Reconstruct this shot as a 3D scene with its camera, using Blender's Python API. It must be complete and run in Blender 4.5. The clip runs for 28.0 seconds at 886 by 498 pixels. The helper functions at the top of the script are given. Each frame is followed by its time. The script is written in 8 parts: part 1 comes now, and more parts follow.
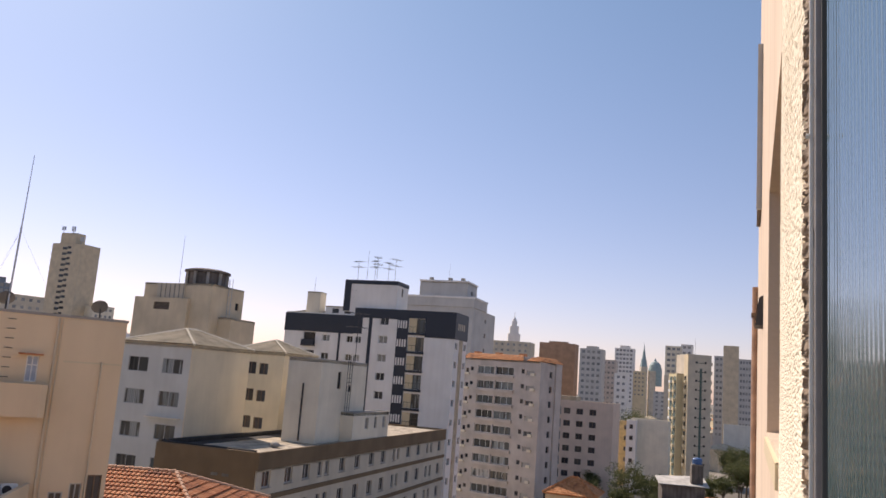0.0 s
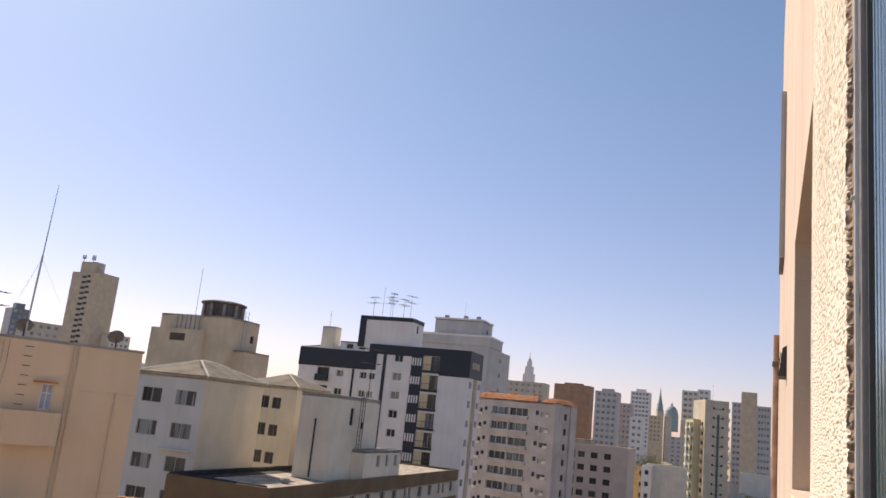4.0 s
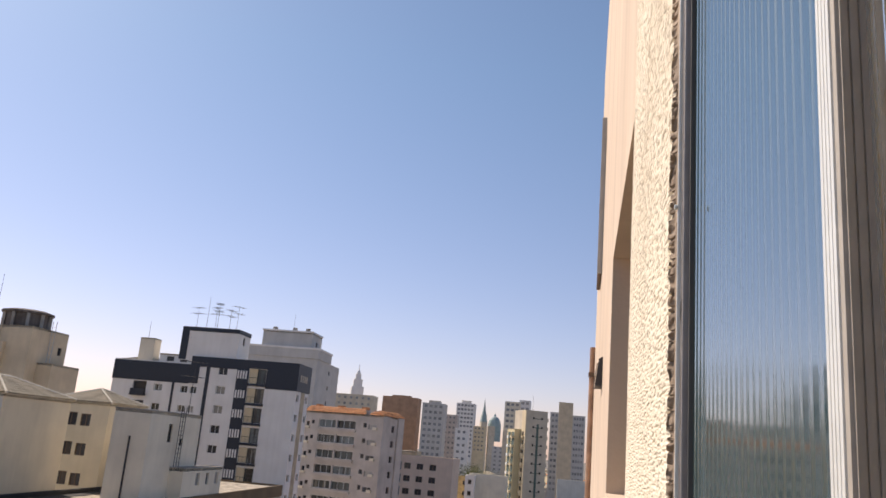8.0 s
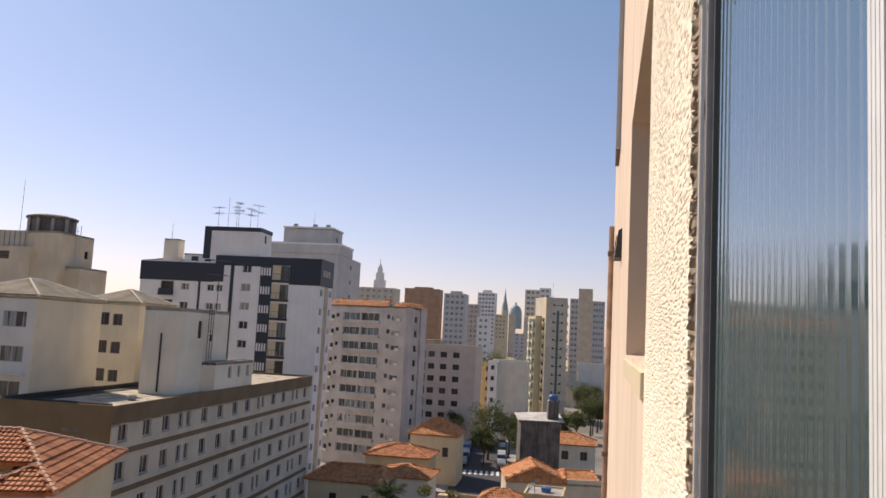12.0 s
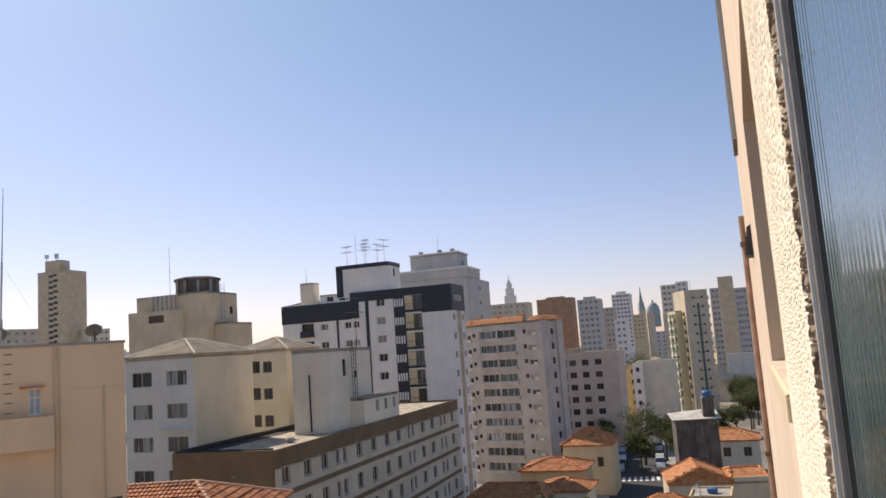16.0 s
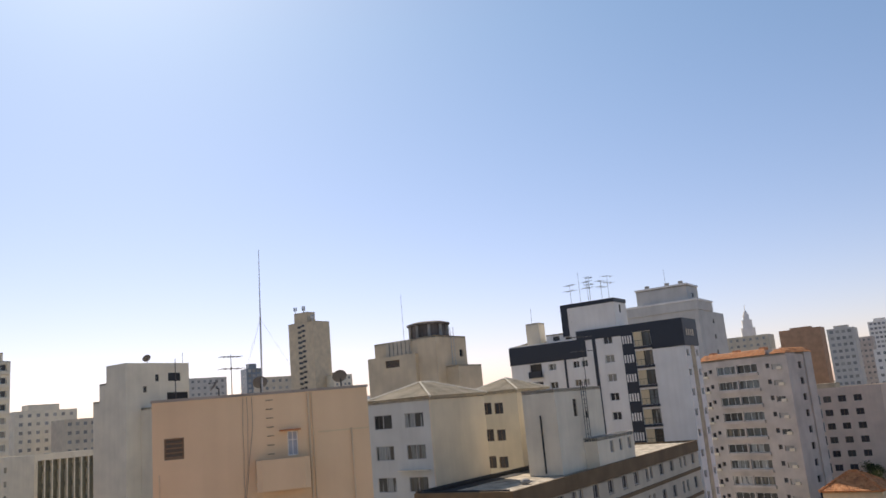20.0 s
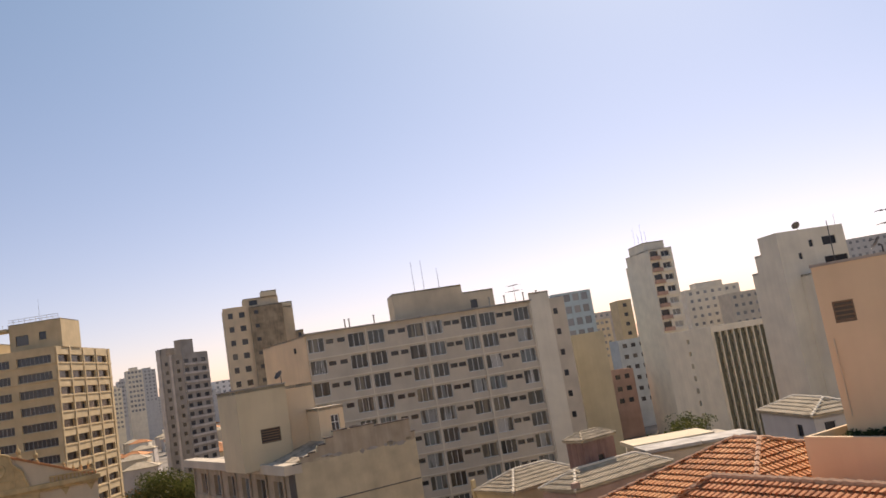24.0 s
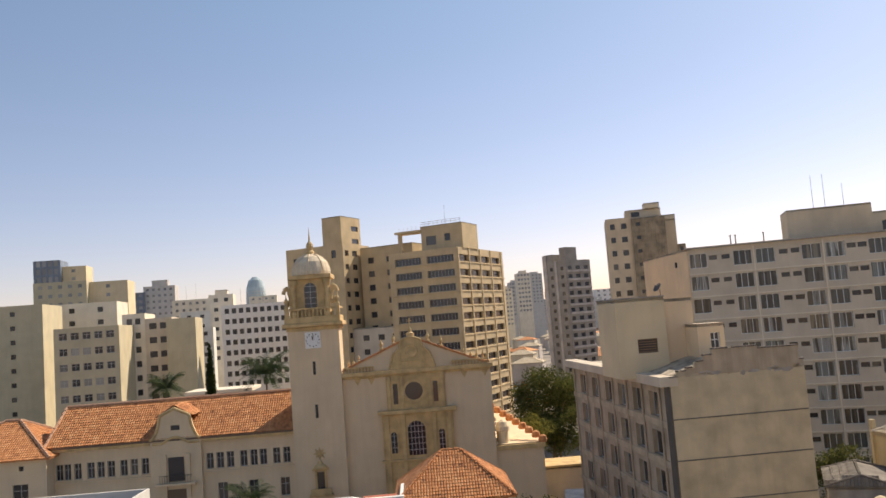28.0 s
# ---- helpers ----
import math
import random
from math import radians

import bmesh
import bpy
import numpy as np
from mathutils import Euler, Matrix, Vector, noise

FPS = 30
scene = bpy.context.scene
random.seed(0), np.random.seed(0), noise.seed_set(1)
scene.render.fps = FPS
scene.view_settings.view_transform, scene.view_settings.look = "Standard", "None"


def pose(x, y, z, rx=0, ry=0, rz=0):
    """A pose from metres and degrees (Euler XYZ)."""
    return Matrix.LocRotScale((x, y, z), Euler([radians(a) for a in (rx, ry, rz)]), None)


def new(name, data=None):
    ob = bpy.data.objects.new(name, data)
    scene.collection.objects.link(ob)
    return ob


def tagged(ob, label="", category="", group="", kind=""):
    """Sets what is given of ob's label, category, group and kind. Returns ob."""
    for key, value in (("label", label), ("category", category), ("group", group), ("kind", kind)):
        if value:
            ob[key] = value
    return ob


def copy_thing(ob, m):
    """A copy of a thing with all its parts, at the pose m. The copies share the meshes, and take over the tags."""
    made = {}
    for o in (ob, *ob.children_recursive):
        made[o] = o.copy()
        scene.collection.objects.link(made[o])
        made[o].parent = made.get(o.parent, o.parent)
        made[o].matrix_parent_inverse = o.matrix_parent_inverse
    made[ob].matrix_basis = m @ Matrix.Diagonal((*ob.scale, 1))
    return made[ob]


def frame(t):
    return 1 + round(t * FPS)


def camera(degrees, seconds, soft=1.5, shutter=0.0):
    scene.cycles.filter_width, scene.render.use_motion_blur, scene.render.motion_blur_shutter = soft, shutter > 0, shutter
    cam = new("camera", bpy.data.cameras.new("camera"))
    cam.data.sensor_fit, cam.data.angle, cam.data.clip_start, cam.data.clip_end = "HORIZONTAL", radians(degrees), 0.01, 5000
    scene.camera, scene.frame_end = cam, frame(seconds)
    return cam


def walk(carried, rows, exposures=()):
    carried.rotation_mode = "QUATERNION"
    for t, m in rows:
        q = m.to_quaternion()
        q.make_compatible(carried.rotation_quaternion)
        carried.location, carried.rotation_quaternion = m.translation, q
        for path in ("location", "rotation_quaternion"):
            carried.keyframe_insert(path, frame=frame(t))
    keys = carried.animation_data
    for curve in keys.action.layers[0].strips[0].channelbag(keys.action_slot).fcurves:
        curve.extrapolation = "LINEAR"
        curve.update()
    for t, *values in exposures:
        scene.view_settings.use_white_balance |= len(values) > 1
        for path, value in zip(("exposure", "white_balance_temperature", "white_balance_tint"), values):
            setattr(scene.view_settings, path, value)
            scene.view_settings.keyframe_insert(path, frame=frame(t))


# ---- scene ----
cam = camera(58.12, 28.0, soft=1.6, shutter=0.0)
EYE = 26.0
PATH = [
    (0.0, pose(-0.025, -0.160, EYE + 0.046, 99.29, -4.33, -0.09)),
    (0.5, pose(-0.019, -0.146, EYE + 0.047, 97.24, -3.56, 0.23)),
    (1.0, pose(-0.009, -0.117, EYE + 0.009, 95.93, -1.13, 1.55)),
    (1.5, pose(-0.007, -0.123, EYE + 0.023, 99.02, -2.74, 0.20)),
    (2.0, pose(-0.012, -0.124, EYE + 0.026, 100.28, -3.57, -0.06)),
    (2.5, pose(-0.024, -0.196, EYE + 0.039, 101.61, -3.54, 0.54)),
    (4.5, pose(-0.051, -0.099, EYE + 0.078, 101.96, -7.03, -0.14)),
    (5.0, pose(-0.057, -0.075, EYE + 0.073, 101.40, -6.22, -3.40)),
    (5.5, pose(-0.047, -0.053, EYE + 0.075, 102.35, -5.74, -6.87)),
    (6.0, pose(-0.037, -0.037, EYE + 0.076, 103.01, -5.89, -10.48)),
    (6.5, pose(-0.028, -0.032, EYE + 0.085, 103.34, -5.31, -9.80)),
    (7.0, pose(-0.029, -0.055, EYE + 0.086, 103.64, -4.77, -9.52)),
    (7.5, pose(-0.031, -0.056, EYE + 0.085, 104.21, -4.32, -9.91)),
    (8.0, pose(-0.040, -0.071, EYE + 0.070, 103.91, -4.72, -11.27)),
    (8.5, pose(-0.027, -0.053, EYE + 0.069, 102.61, -4.62, -11.86)),
    (9.0, pose(-0.024, -0.058, EYE + 0.066, 102.20, -4.03, -12.26)),
    (9.5, pose(-0.019, -0.049, EYE + 0.066, 101.75, -3.28, -12.99)),
    (10.0, pose(-0.015, -0.048, EYE + 0.063, 101.52, -3.11, -12.89)),
    (10.5, pose(-0.008, -0.036, EYE + 0.054, 100.36, -2.57, -13.02)),
    (11.0, pose(-0.016, -0.022, EYE + -0.014, 96.98, -1.03, -10.30)),
    (11.5, pose(-0.023, -0.016, EYE + -0.046, 95.40, -3.60, -9.20)),
    (13.5, pose(0.001, -0.074, EYE + 0.055, 99.48, 2.94, -9.07)),
    (14.0, pose(-0.008, -0.078, EYE + 0.060, 97.14, 3.23, -3.87)),
    (14.5, pose(-0.021, -0.087, EYE + 0.022, 95.93, 3.37, -2.88)),
    (15.0, pose(-0.028, -0.097, EYE + 0.015, 93.43, 2.55, -1.39)),
    (15.5, pose(-0.020, -0.086, EYE + 0.022, 94.24, 3.08, -2.03)),
    (16.0, pose(-0.001, -0.086, EYE + 0.072, 97.30, 4.03, 0.16)),
    (16.5, pose(0.003, -0.095, EYE + 0.061, 97.79, 4.67, -0.29)),
    (17.0, pose(-0.004, -0.124, EYE + 0.077, 98.63, 4.57, -0.15)),
    (17.5, pose(-0.008, -0.109, EYE + 0.057, 98.53, 4.41, -0.61)),
    (18.0, pose(-0.017, -0.120, EYE + 0.033, 96.59, 2.05, 0.42)),
    (18.5, pose(-0.017, -0.116, EYE + 0.004, 94.19, 2.20, 2.57)),
    (19.0, pose(-0.024, -0.198, EYE + -0.022, 91.64, 1.67, 5.95)),
    (19.5, pose(-0.065, -0.135, EYE + 0.006, 92.54, 1.68, 10.53)),
    (20.0, pose(-0.064, -0.118, EYE + 0.073, 101.40, 4.97, 16.38)),
    (20.5, pose(-0.085, -0.150, EYE + 0.058, 102.17, 5.48, 21.09)),
    (21.0, pose(-0.073, -0.203, EYE + 0.050, 102.03, 7.65, 28.11)),
    (21.5, pose(-0.054, -0.221, EYE + 0.045, 101.34, 8.09, 32.32)),
    (23.5, pose(-0.070, -0.137, EYE + 0.024, 98.79, 8.86, 53.60)),
    (24.0, pose(-0.069, -0.135, EYE + 0.016, 98.17, 9.35, 61.51)),
    (24.5, pose(-0.066, -0.139, EYE + -0.004, 96.95, 9.06, 69.33)),
    (25.0, pose(-0.059, -0.152, EYE + -0.021, 94.23, 6.40, 78.84)),
    (25.5, pose(-0.046, -0.134, EYE + -0.019, 92.02, 2.68, 83.89)),
    (26.0, pose(-0.041, -0.117, EYE + 0.009, 93.22, 2.08, 85.92)),
    (26.5, pose(-0.037, -0.107, EYE + -0.001, 95.74, 2.97, 86.21)),
    (27.0, pose(-0.021, -0.089, EYE + -0.004, 95.34, 3.76, 87.07)),
    (27.5, pose(-0.009, -0.069, EYE + -0.037, 95.71, 3.88, 88.58)),
    (28.0, pose(-0.010, -0.055, EYE + -0.033, 95.09, 4.32, 88.27)),
]
walk(cam, PATH, [(0.0, 0.0, 7100, 20), (2.5, 0.0, 7100, 20), (6.0, -0.02, 7000, 18), (11.0, -0.03, 7100, 18), (14.0, -0.03, 7020, 17), (20.0, 0.0, 6950, 13), (21.0, 0.0, 7050, 14), (24.0, 0.03, 7950, 19), (25.5, 0.02, 8050, 17), (26.0, 0.08, 8050, 13), (27.0, 0.17, 7850, 16), (28.0, 0.18, 7700, 15)])

# ---- light ----
SUN_AZ, SUN_EL = 40.0, 45.0        # bearing to the left of the y axis, height, in degrees
world = bpy.data.worlds.new("sky")
world.use_nodes = True
scene.world = world
wn = world.node_tree.nodes
sky = wn.new("ShaderNodeTexSky")
sky.sky_type = "NISHITA"
sky.sun_disc = False
sky.sun_elevation, sky.sun_rotation = radians(SUN_EL), radians(-SUN_AZ)
sky.altitude, sky.air_density, sky.dust_density, sky.ozone_density = 760.0, 1.0, 0.95, 1.8
wn["Background"].inputs["Strength"].default_value = 0.136
aim, up, haze, grade = wn.new("ShaderNodeTexCoord"), wn.new("ShaderNodeSeparateXYZ"), wn.new("ShaderNodeValToRGB"), wn.new("ShaderNodeMixRGB")
haze.color_ramp.elements[0].position, haze.color_ramp.elements[0].color = 0.0, (0.965, 0.805, 0.90, 1)      # pinkish city haze low down
haze.color_ramp.elements[1].position, haze.color_ramp.elements[1].color = 0.45, (0.885, 0.985, 1.0, 1)
grade.blend_type, grade.inputs["Fac"].default_value = "MULTIPLY", 1.0
world.node_tree.links.new(aim.outputs["Generated"], up.inputs["Vector"])
world.node_tree.links.new(up.outputs["Z"], haze.inputs["Fac"])
world.node_tree.links.new(sky.outputs["Color"], grade.inputs["Color1"])
world.node_tree.links.new(haze.outputs["Color"], grade.inputs["Color2"])
world.node_tree.links.new(grade.outputs["Color"], wn["Background"].inputs["Color"])
sun_data = bpy.data.lights.new("sun", "SUN")
sun_data.energy, sun_data.angle, sun_data.color = 5.0, radians(0.55), (1.0, 0.93, 0.82)
sun = new("sun", sun_data)
sun.matrix_world = pose(0, 0, 80, 90 - SUN_EL, 0, 180 + SUN_AZ)

# ---- materials ----
def material(name, rough=0.85, metal=0.0):
    m = bpy.data.materials.new(name)
    m.use_nodes = True
    b = m.node_tree.nodes["Principled BSDF"]
    b.inputs["Roughness"].default_value = rough
    b.inputs["Metallic"].default_value = metal
    return m, m.node_tree.nodes, m.node_tree.links, b


def ramp(nodes, stops):
    r = nodes.new("ShaderNodeValToRGB")
    while len(r.color_ramp.elements) < len(stops):
        r.color_ramp.elements.new(0.5)
    for e, (at, c) in zip(r.color_ramp.elements, stops):
        e.position, e.color = at, (*c, 1)
    return r


def tint(c, k):
    return tuple(min(1.0, v * k) for v in c)


def render_wall(name, colour, stain=0.25, scale=1.0, bump=0.15, rough=0.9, grain=25.0, streak=0.09):
    """Painted render: two scales of mottling, rain streaks running down, fine relief."""
    m, n, l, b = material(name, rough)
    co = n.new("ShaderNodeTexCoord")
    big = n.new("ShaderNodeTexNoise")
    big.inputs["Scale"].default_value, big.inputs["Detail"].default_value = 0.35 * scale, 6
    l.new(co.outputs["Object"], big.inputs["Vector"])
    mp = n.new("ShaderNodeMapping")
    mp.inputs["Scale"].default_value = (1.6 * scale, 1.6 * scale, 0.14 * scale)
    l.new(co.outputs["Object"], mp.inputs["Vector"])
    run = n.new("ShaderNodeTexNoise")
    run.inputs["Scale"].default_value, run.inputs["Detail"].default_value = 1.0, 5
    l.new(mp.outputs["Vector"], run.inputs["Vector"])
    r1 = ramp(n, [(0.3, tint(colour, 1 - stain)), (0.62, colour), (0.85, tint(colour, 1.06))])
    l.new(big.outputs["Fac"], r1.inputs["Fac"])
    r2 = ramp(n, [(0.38, tint((0.62, 0.58, 0.52), 1 - stain * 0.5)), (0.6, (1, 1, 1))])
    l.new(run.outputs["Fac"], r2.inputs["Fac"])
    mix = n.new("ShaderNodeMixRGB")
    mix.blend_type = "MULTIPLY"
    mix.inputs["Fac"].default_value = streak
    l.new(r1.outputs["Color"], mix.inputs["Color1"])
    l.new(r2.outputs["Color"], mix.inputs["Color2"])
    l.new(mix.outputs["Color"], b.inputs["Base Color"])
    fine = n.new("ShaderNodeTexNoise")
    fine.inputs["Scale"].default_value, fine.inputs["Detail"].default_value = grain, 4
    l.new(co.outputs["Object"], fine.inputs["Vector"])
    bp = n.new("ShaderNodeBump")
    bp.inputs["Strength"].default_value, bp.inputs["Distance"].default_value = bump, 0.02
    l.new(fine.outputs["Fac"], bp.inputs["Height"])
    l.new(bp.outputs["Normal"], b.inputs["Normal"])
    return m


def plain(name, colour, rough=0.6, metal=0.0, vary=0.12, scale=6.0):
    m, n, l, b = material(name, rough, metal)
    co = n.new("ShaderNodeTexCoord")
    t = n.new("ShaderNodeTexNoise")
    t.inputs["Scale"].default_value, t.inputs["Detail"].default_value = scale, 5
    l.new(co.outputs["Object"], t.inputs["Vector"])
    r = ramp(n, [(0.3, tint(colour, 1 - vary)), (0.7, tint(colour, 1 + vary * 0.5))])
    l.new(t.outputs["Fac"], r.inputs["Fac"])
    l.new(r.outputs["Color"], b.inputs["Base Color"])
    return m


def pane_material(name, dark, light, split=0.6, rough=0.12):
    """Window glass seen by day: dark rooms, some with curtains drawn behind the pane."""
    m, n, l, b = material(name, rough)
    ob = n.new("ShaderNodeObjectInfo")
    r = ramp(n, [(0.0, dark), (split, tint(dark, 1.8)), (min(split + 0.08, 0.98), tint(light, 0.6)), (1.0, light)])
    l.new(ob.outputs["Random"], r.inputs["Fac"])
    l.new(r.outputs["Color"], b.inputs["Base Color"])
    return m


def flat_panes(name):
    """Panes of lived-in flats: dark rooms, grey-green glass, brown blinds and pale curtains."""
    m, n, l, b = material(name, 0.14)
    ob = n.new("ShaderNodeObjectInfo")
    r = ramp(n, [(0.0, (0.035, 0.035, 0.035)), (0.22, (0.10, 0.115, 0.115)), (0.40, (0.20, 0.23, 0.235)), (0.60, (0.24, 0.21, 0.16)), (0.70, (0.34, 0.36, 0.35)), (0.92, (0.56, 0.54, 0.50))])
    r.color_ramp.interpolation = "CONSTANT"
    l.new(ob.outputs["Random"], r.inputs["Fac"])
    co = n.new("ShaderNodeTexCoord")
    w = n.new("ShaderNodeTexWave")
    w.inputs["Scale"].default_value, w.inputs["Distortion"].default_value = 1.6, 3.0
    l.new(co.outputs["Object"], w.inputs["Vector"])
    k = ramp(n, [(0.2, (0.7, 0.7, 0.7)), (0.8, (1, 1, 1))])
    l.new(w.outputs["Fac"], k.inputs["Fac"])
    mix = n.new("ShaderNodeMixRGB")
    mix.blend_type, mix.inputs["Fac"].default_value = "MULTIPLY", 1.0
    l.new(r.outputs["Color"], mix.inputs["Color1"])
    l.new(k.outputs["Color"], mix.inputs["Color2"])
    # curtains half drawn: dark upright gaps, different behind each pane
    mp = n.new("ShaderNodeMapping")
    mp.inputs["Scale"].default_value = (1.5, 0.0, 0.12)
    l.new(co.outputs["Object"], mp.inputs["Vector"])
    sh = n.new("ShaderNodeMath")
    sh.operation, sh.inputs[1].default_value = "MULTIPLY", 43.0
    l.new(ob.outputs["Random"], sh.inputs[0])
    cx = n.new("ShaderNodeCombineXYZ")
    l.new(sh.outputs[0], cx.inputs["X"])
    l.new(sh.outputs[0], cx.inputs["Z"])
    l.new(cx.outputs["Vector"], mp.inputs["Location"])
    gap = n.new("ShaderNodeTexNoise")
    gap.inputs["Scale"].default_value, gap.inputs["Detail"].default_value = 1.0, 2
    l.new(mp.outputs["Vector"], gap.inputs["Vector"])
    gr = ramp(n, [(0.49, (0, 0, 0)), (0.53, (1, 1, 1))])
    l.new(gap.outputs["Fac"], gr.inputs["Fac"])
    drawn = n.new("ShaderNodeMixRGB")
    drawn.inputs["Color2"].default_value = (0.07, 0.07, 0.065, 1)
    l.new(gr.outputs["Color"], drawn.inputs["Fac"])
    l.new(mix.outputs["Color"], drawn.inputs["Color1"])
    l.new(drawn.outputs["Color"], b.inputs["Base Color"])
    return m


def tile_material(name, a, b_, c):
    m, n, l, b = material(name, 0.85)
    g = n.new("ShaderNodeNewGeometry")
    r = ramp(n, [(0.0, a), (0.5, b_), (1.0, c)])
    co = n.new("ShaderNodeTexCoord")
    t = n.new("ShaderNodeTexNoise")
    t.inputs["Scale"].default_value, t.inputs["Detail"].default_value = 1.3, 6
    l.new(co.outputs["Object"], t.inputs["Vector"])
    add = n.new("ShaderNodeMath")
    add.operation = "MULTIPLY_ADD"
    add.inputs[1].default_value = 0.34
    l.new(g.outputs["Random Per Island"], add.inputs[0])
    sc = n.new("ShaderNodeMath")
    sc.operation = "MULTIPLY_ADD"
    sc.inputs[1].default_value, sc.inputs[2].default_value = 1.5, -0.42
    l.new(t.outputs["Fac"], sc.inputs[0])
    l.new(sc.outputs[0], add.inputs[2])
    l.new(add.outputs[0], r.inputs["Fac"])
    l.new(r.outputs["Color"], b.inputs["Base Color"])
    return m


M = {}
M["cream"] = render_wall("cream_render", (0.80, 0.62, 0.41), 0.14, 0.8)
M["cream_pale"] = render_wall("pale_cream_render", (0.71, 0.585, 0.385), 0.14, 0.8)
M["bluewhite"] = render_wall("bluish_white_render", (0.64, 0.63, 0.58), 0.12)
M["yellow"] = render_wall("yellow_render", (0.74, 0.63, 0.45), 0.12)
M["brown"] = render_wall("brown_paint", (0.20, 0.135, 0.075), 0.25)
M["bandwall"] = render_wall("dull_white_render", (0.60, 0.53, 0.42), 0.22)
M["roofworn"] = render_wall("patchy_roof_screed", (0.60, 0.51, 0.39), 0.6, 2.6, streak=0.5)
M["offwhite"] = render_wall("off_white_render", (0.80, 0.725, 0.585), 0.14)
M["white"] = render_wall("white_paint", (0.82, 0.79, 0.75), 0.08)
M["grey"] = render_wall("grey_render", (0.64, 0.555, 0.435), 0.18)
M["pinkgrey"] = render_wall("pinkish_grey_render", (0.57, 0.51, 0.46), 0.25)
M["bluegrey"] = render_wall("blue_grey_render", (0.56, 0.54, 0.51), 0.14)
M["beige"] = render_wall("beige_render", (0.69, 0.565, 0.40), 0.20)
M["tan"] = render_wall("tan_render", (0.62, 0.48, 0.29), 0.18)
M["ochre"] = render_wall("ochre_render", (0.66, 0.47, 0.23), 0.35, 2.5)
M["church"] = render_wall("white_church_render", (0.72, 0.57, 0.38), 0.10, 1.0, streak=0.10)
M["orange"] = render_wall("orange_render", (0.42, 0.26, 0.17), 0.25)
M["redwall"] = render_wall("red_render", (0.42, 0.13, 0.08), 0.3)
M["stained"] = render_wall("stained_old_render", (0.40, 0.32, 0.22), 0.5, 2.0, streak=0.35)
M["black"] = plain("black_paint", (0.022, 0.028, 0.042), 0.5)
M["asphalt"] = plain("asphalt", (0.05, 0.05, 0.052), 0.9, scale=3)
M["concrete"] = render_wall("weathered_concrete", (0.40, 0.37, 0.33), 0.4, 2.0)
M["roofgrey"] = render_wall("grey_roof_screed", (0.54, 0.47, 0.37), 0.45, 2.0)
M["fibre"] = render_wall("fibre_cement", (0.54, 0.45, 0.32), 0.35, 2.0)
M["fibredark"] = render_wall("dark_weathered_fibre_cement", (0.22, 0.20, 0.17), 0.45, 2.0, streak=0.4)
M["felt"] = render_wall("black_roofing_felt", (0.045, 0.042, 0.04), 0.4, 3.0, streak=0.5)
M["metal"] = plain("galvanised_metal", (0.45, 0.46, 0.48), 0.4, 0.7)
M["alu"] = plain("aluminium", (0.72, 0.73, 0.75), 0.32, 0.85, 0.06, 30)
M["dark"] = plain("dark_metal", (0.05, 0.05, 0.055), 0.5, 0.4)
M["frame"] = plain("window_frame_paint", (0.45, 0.44, 0.42), 0.5)
M["framebrown"] = plain("brown_frame_paint", (0.16, 0.10, 0.06), 0.5)
M["framewhite"] = plain("white_frame_paint", (0.80, 0.80, 0.77), 0.5)
M["pane"] = pane_material("window_glass", (0.03, 0.03, 0.035), (0.42, 0.40, 0.36), 0.62)
M["panedark"] = pane_material("dark_window_glass", (0.025, 0.025, 0.03), (0.12, 0.11, 0.10), 0.85)
# paler glass with distance haze put into its colour
M["panehazed"] = pane_material("hazed_window_glass", (0.17, 0.175, 0.18), (0.40, 0.39, 0.37), 0.6)
M["panelight"] = pane_material("curtained_window_glass", (0.05, 0.05, 0.055), (0.5, 0.48, 0.45), 0.35)
M["paneflat"] = flat_panes("flat_window_panes")
M["tile"] = tile_material("terracotta_tile", (0.24, 0.09, 0.04), (0.56, 0.23, 0.085), (0.68, 0.36, 0.17))
M["tileold"] = tile_material("old_terracotta_tile", (0.17, 0.058, 0.028), (0.49, 0.18, 0.07), (0.66, 0.33, 0.16))
M["tilecap"] = plain("pale_ridge_tile", (0.52, 0.31, 0.20), 0.85, 0, 0.35, 5)
M["doorblue"] = plain("blue_grey_door", (0.42, 0.47, 0.55), 0.5)
M["sheet"] = render_wall("corrugated_sheet", (0.58, 0.55, 0.50), 0.4, 2.0)
M["stainwall"] = render_wall("stained_cement_wall", (0.62, 0.52, 0.35), 0.30, 1.6, streak=0.10, bump=0.3)
M["domewhite"] = render_wall("pale_dome_plaster", (0.74, 0.63, 0.46), 0.2, 2.0, streak=0.4)
M["brownish"] = render_wall("brownish_grey_render", (0.36, 0.32, 0.28), 0.25)
M["orangepale"] = render_wall("pinkish_orange_paint", (0.52, 0.33, 0.25), 0.2)
M["glassy"] = plain("pale_green_glass_cladding", (0.42, 0.52, 0.54), 0.25, 0.0, 0.12, 0.4)
M["glassdark"] = plain("blue_grey_glass_cladding", (0.16, 0.20, 0.25), 0.2, 0.0, 0.2, 0.4)
M["bluepaint"] = render_wall("pale_blue_paint", (0.42, 0.47, 0.49), 0.2)
M["yellowbright"] = render_wall("bright_yellow_paint", (0.70, 0.59, 0.36), 0.1)
M["stainochre"] = render_wall("peeling_ochre_render", (0.66, 0.47, 0.25), 0.30, 1.6, streak=0.10)
M["darkstain"] = render_wall("dark_stained_cement", (0.20, 0.17, 0.15), 0.5, 1.5, streak=0.6)
M["cornerdark"] = render_wall("dark_brown_grey_paint", (0.12, 0.105, 0.09), 0.3, 2.0)
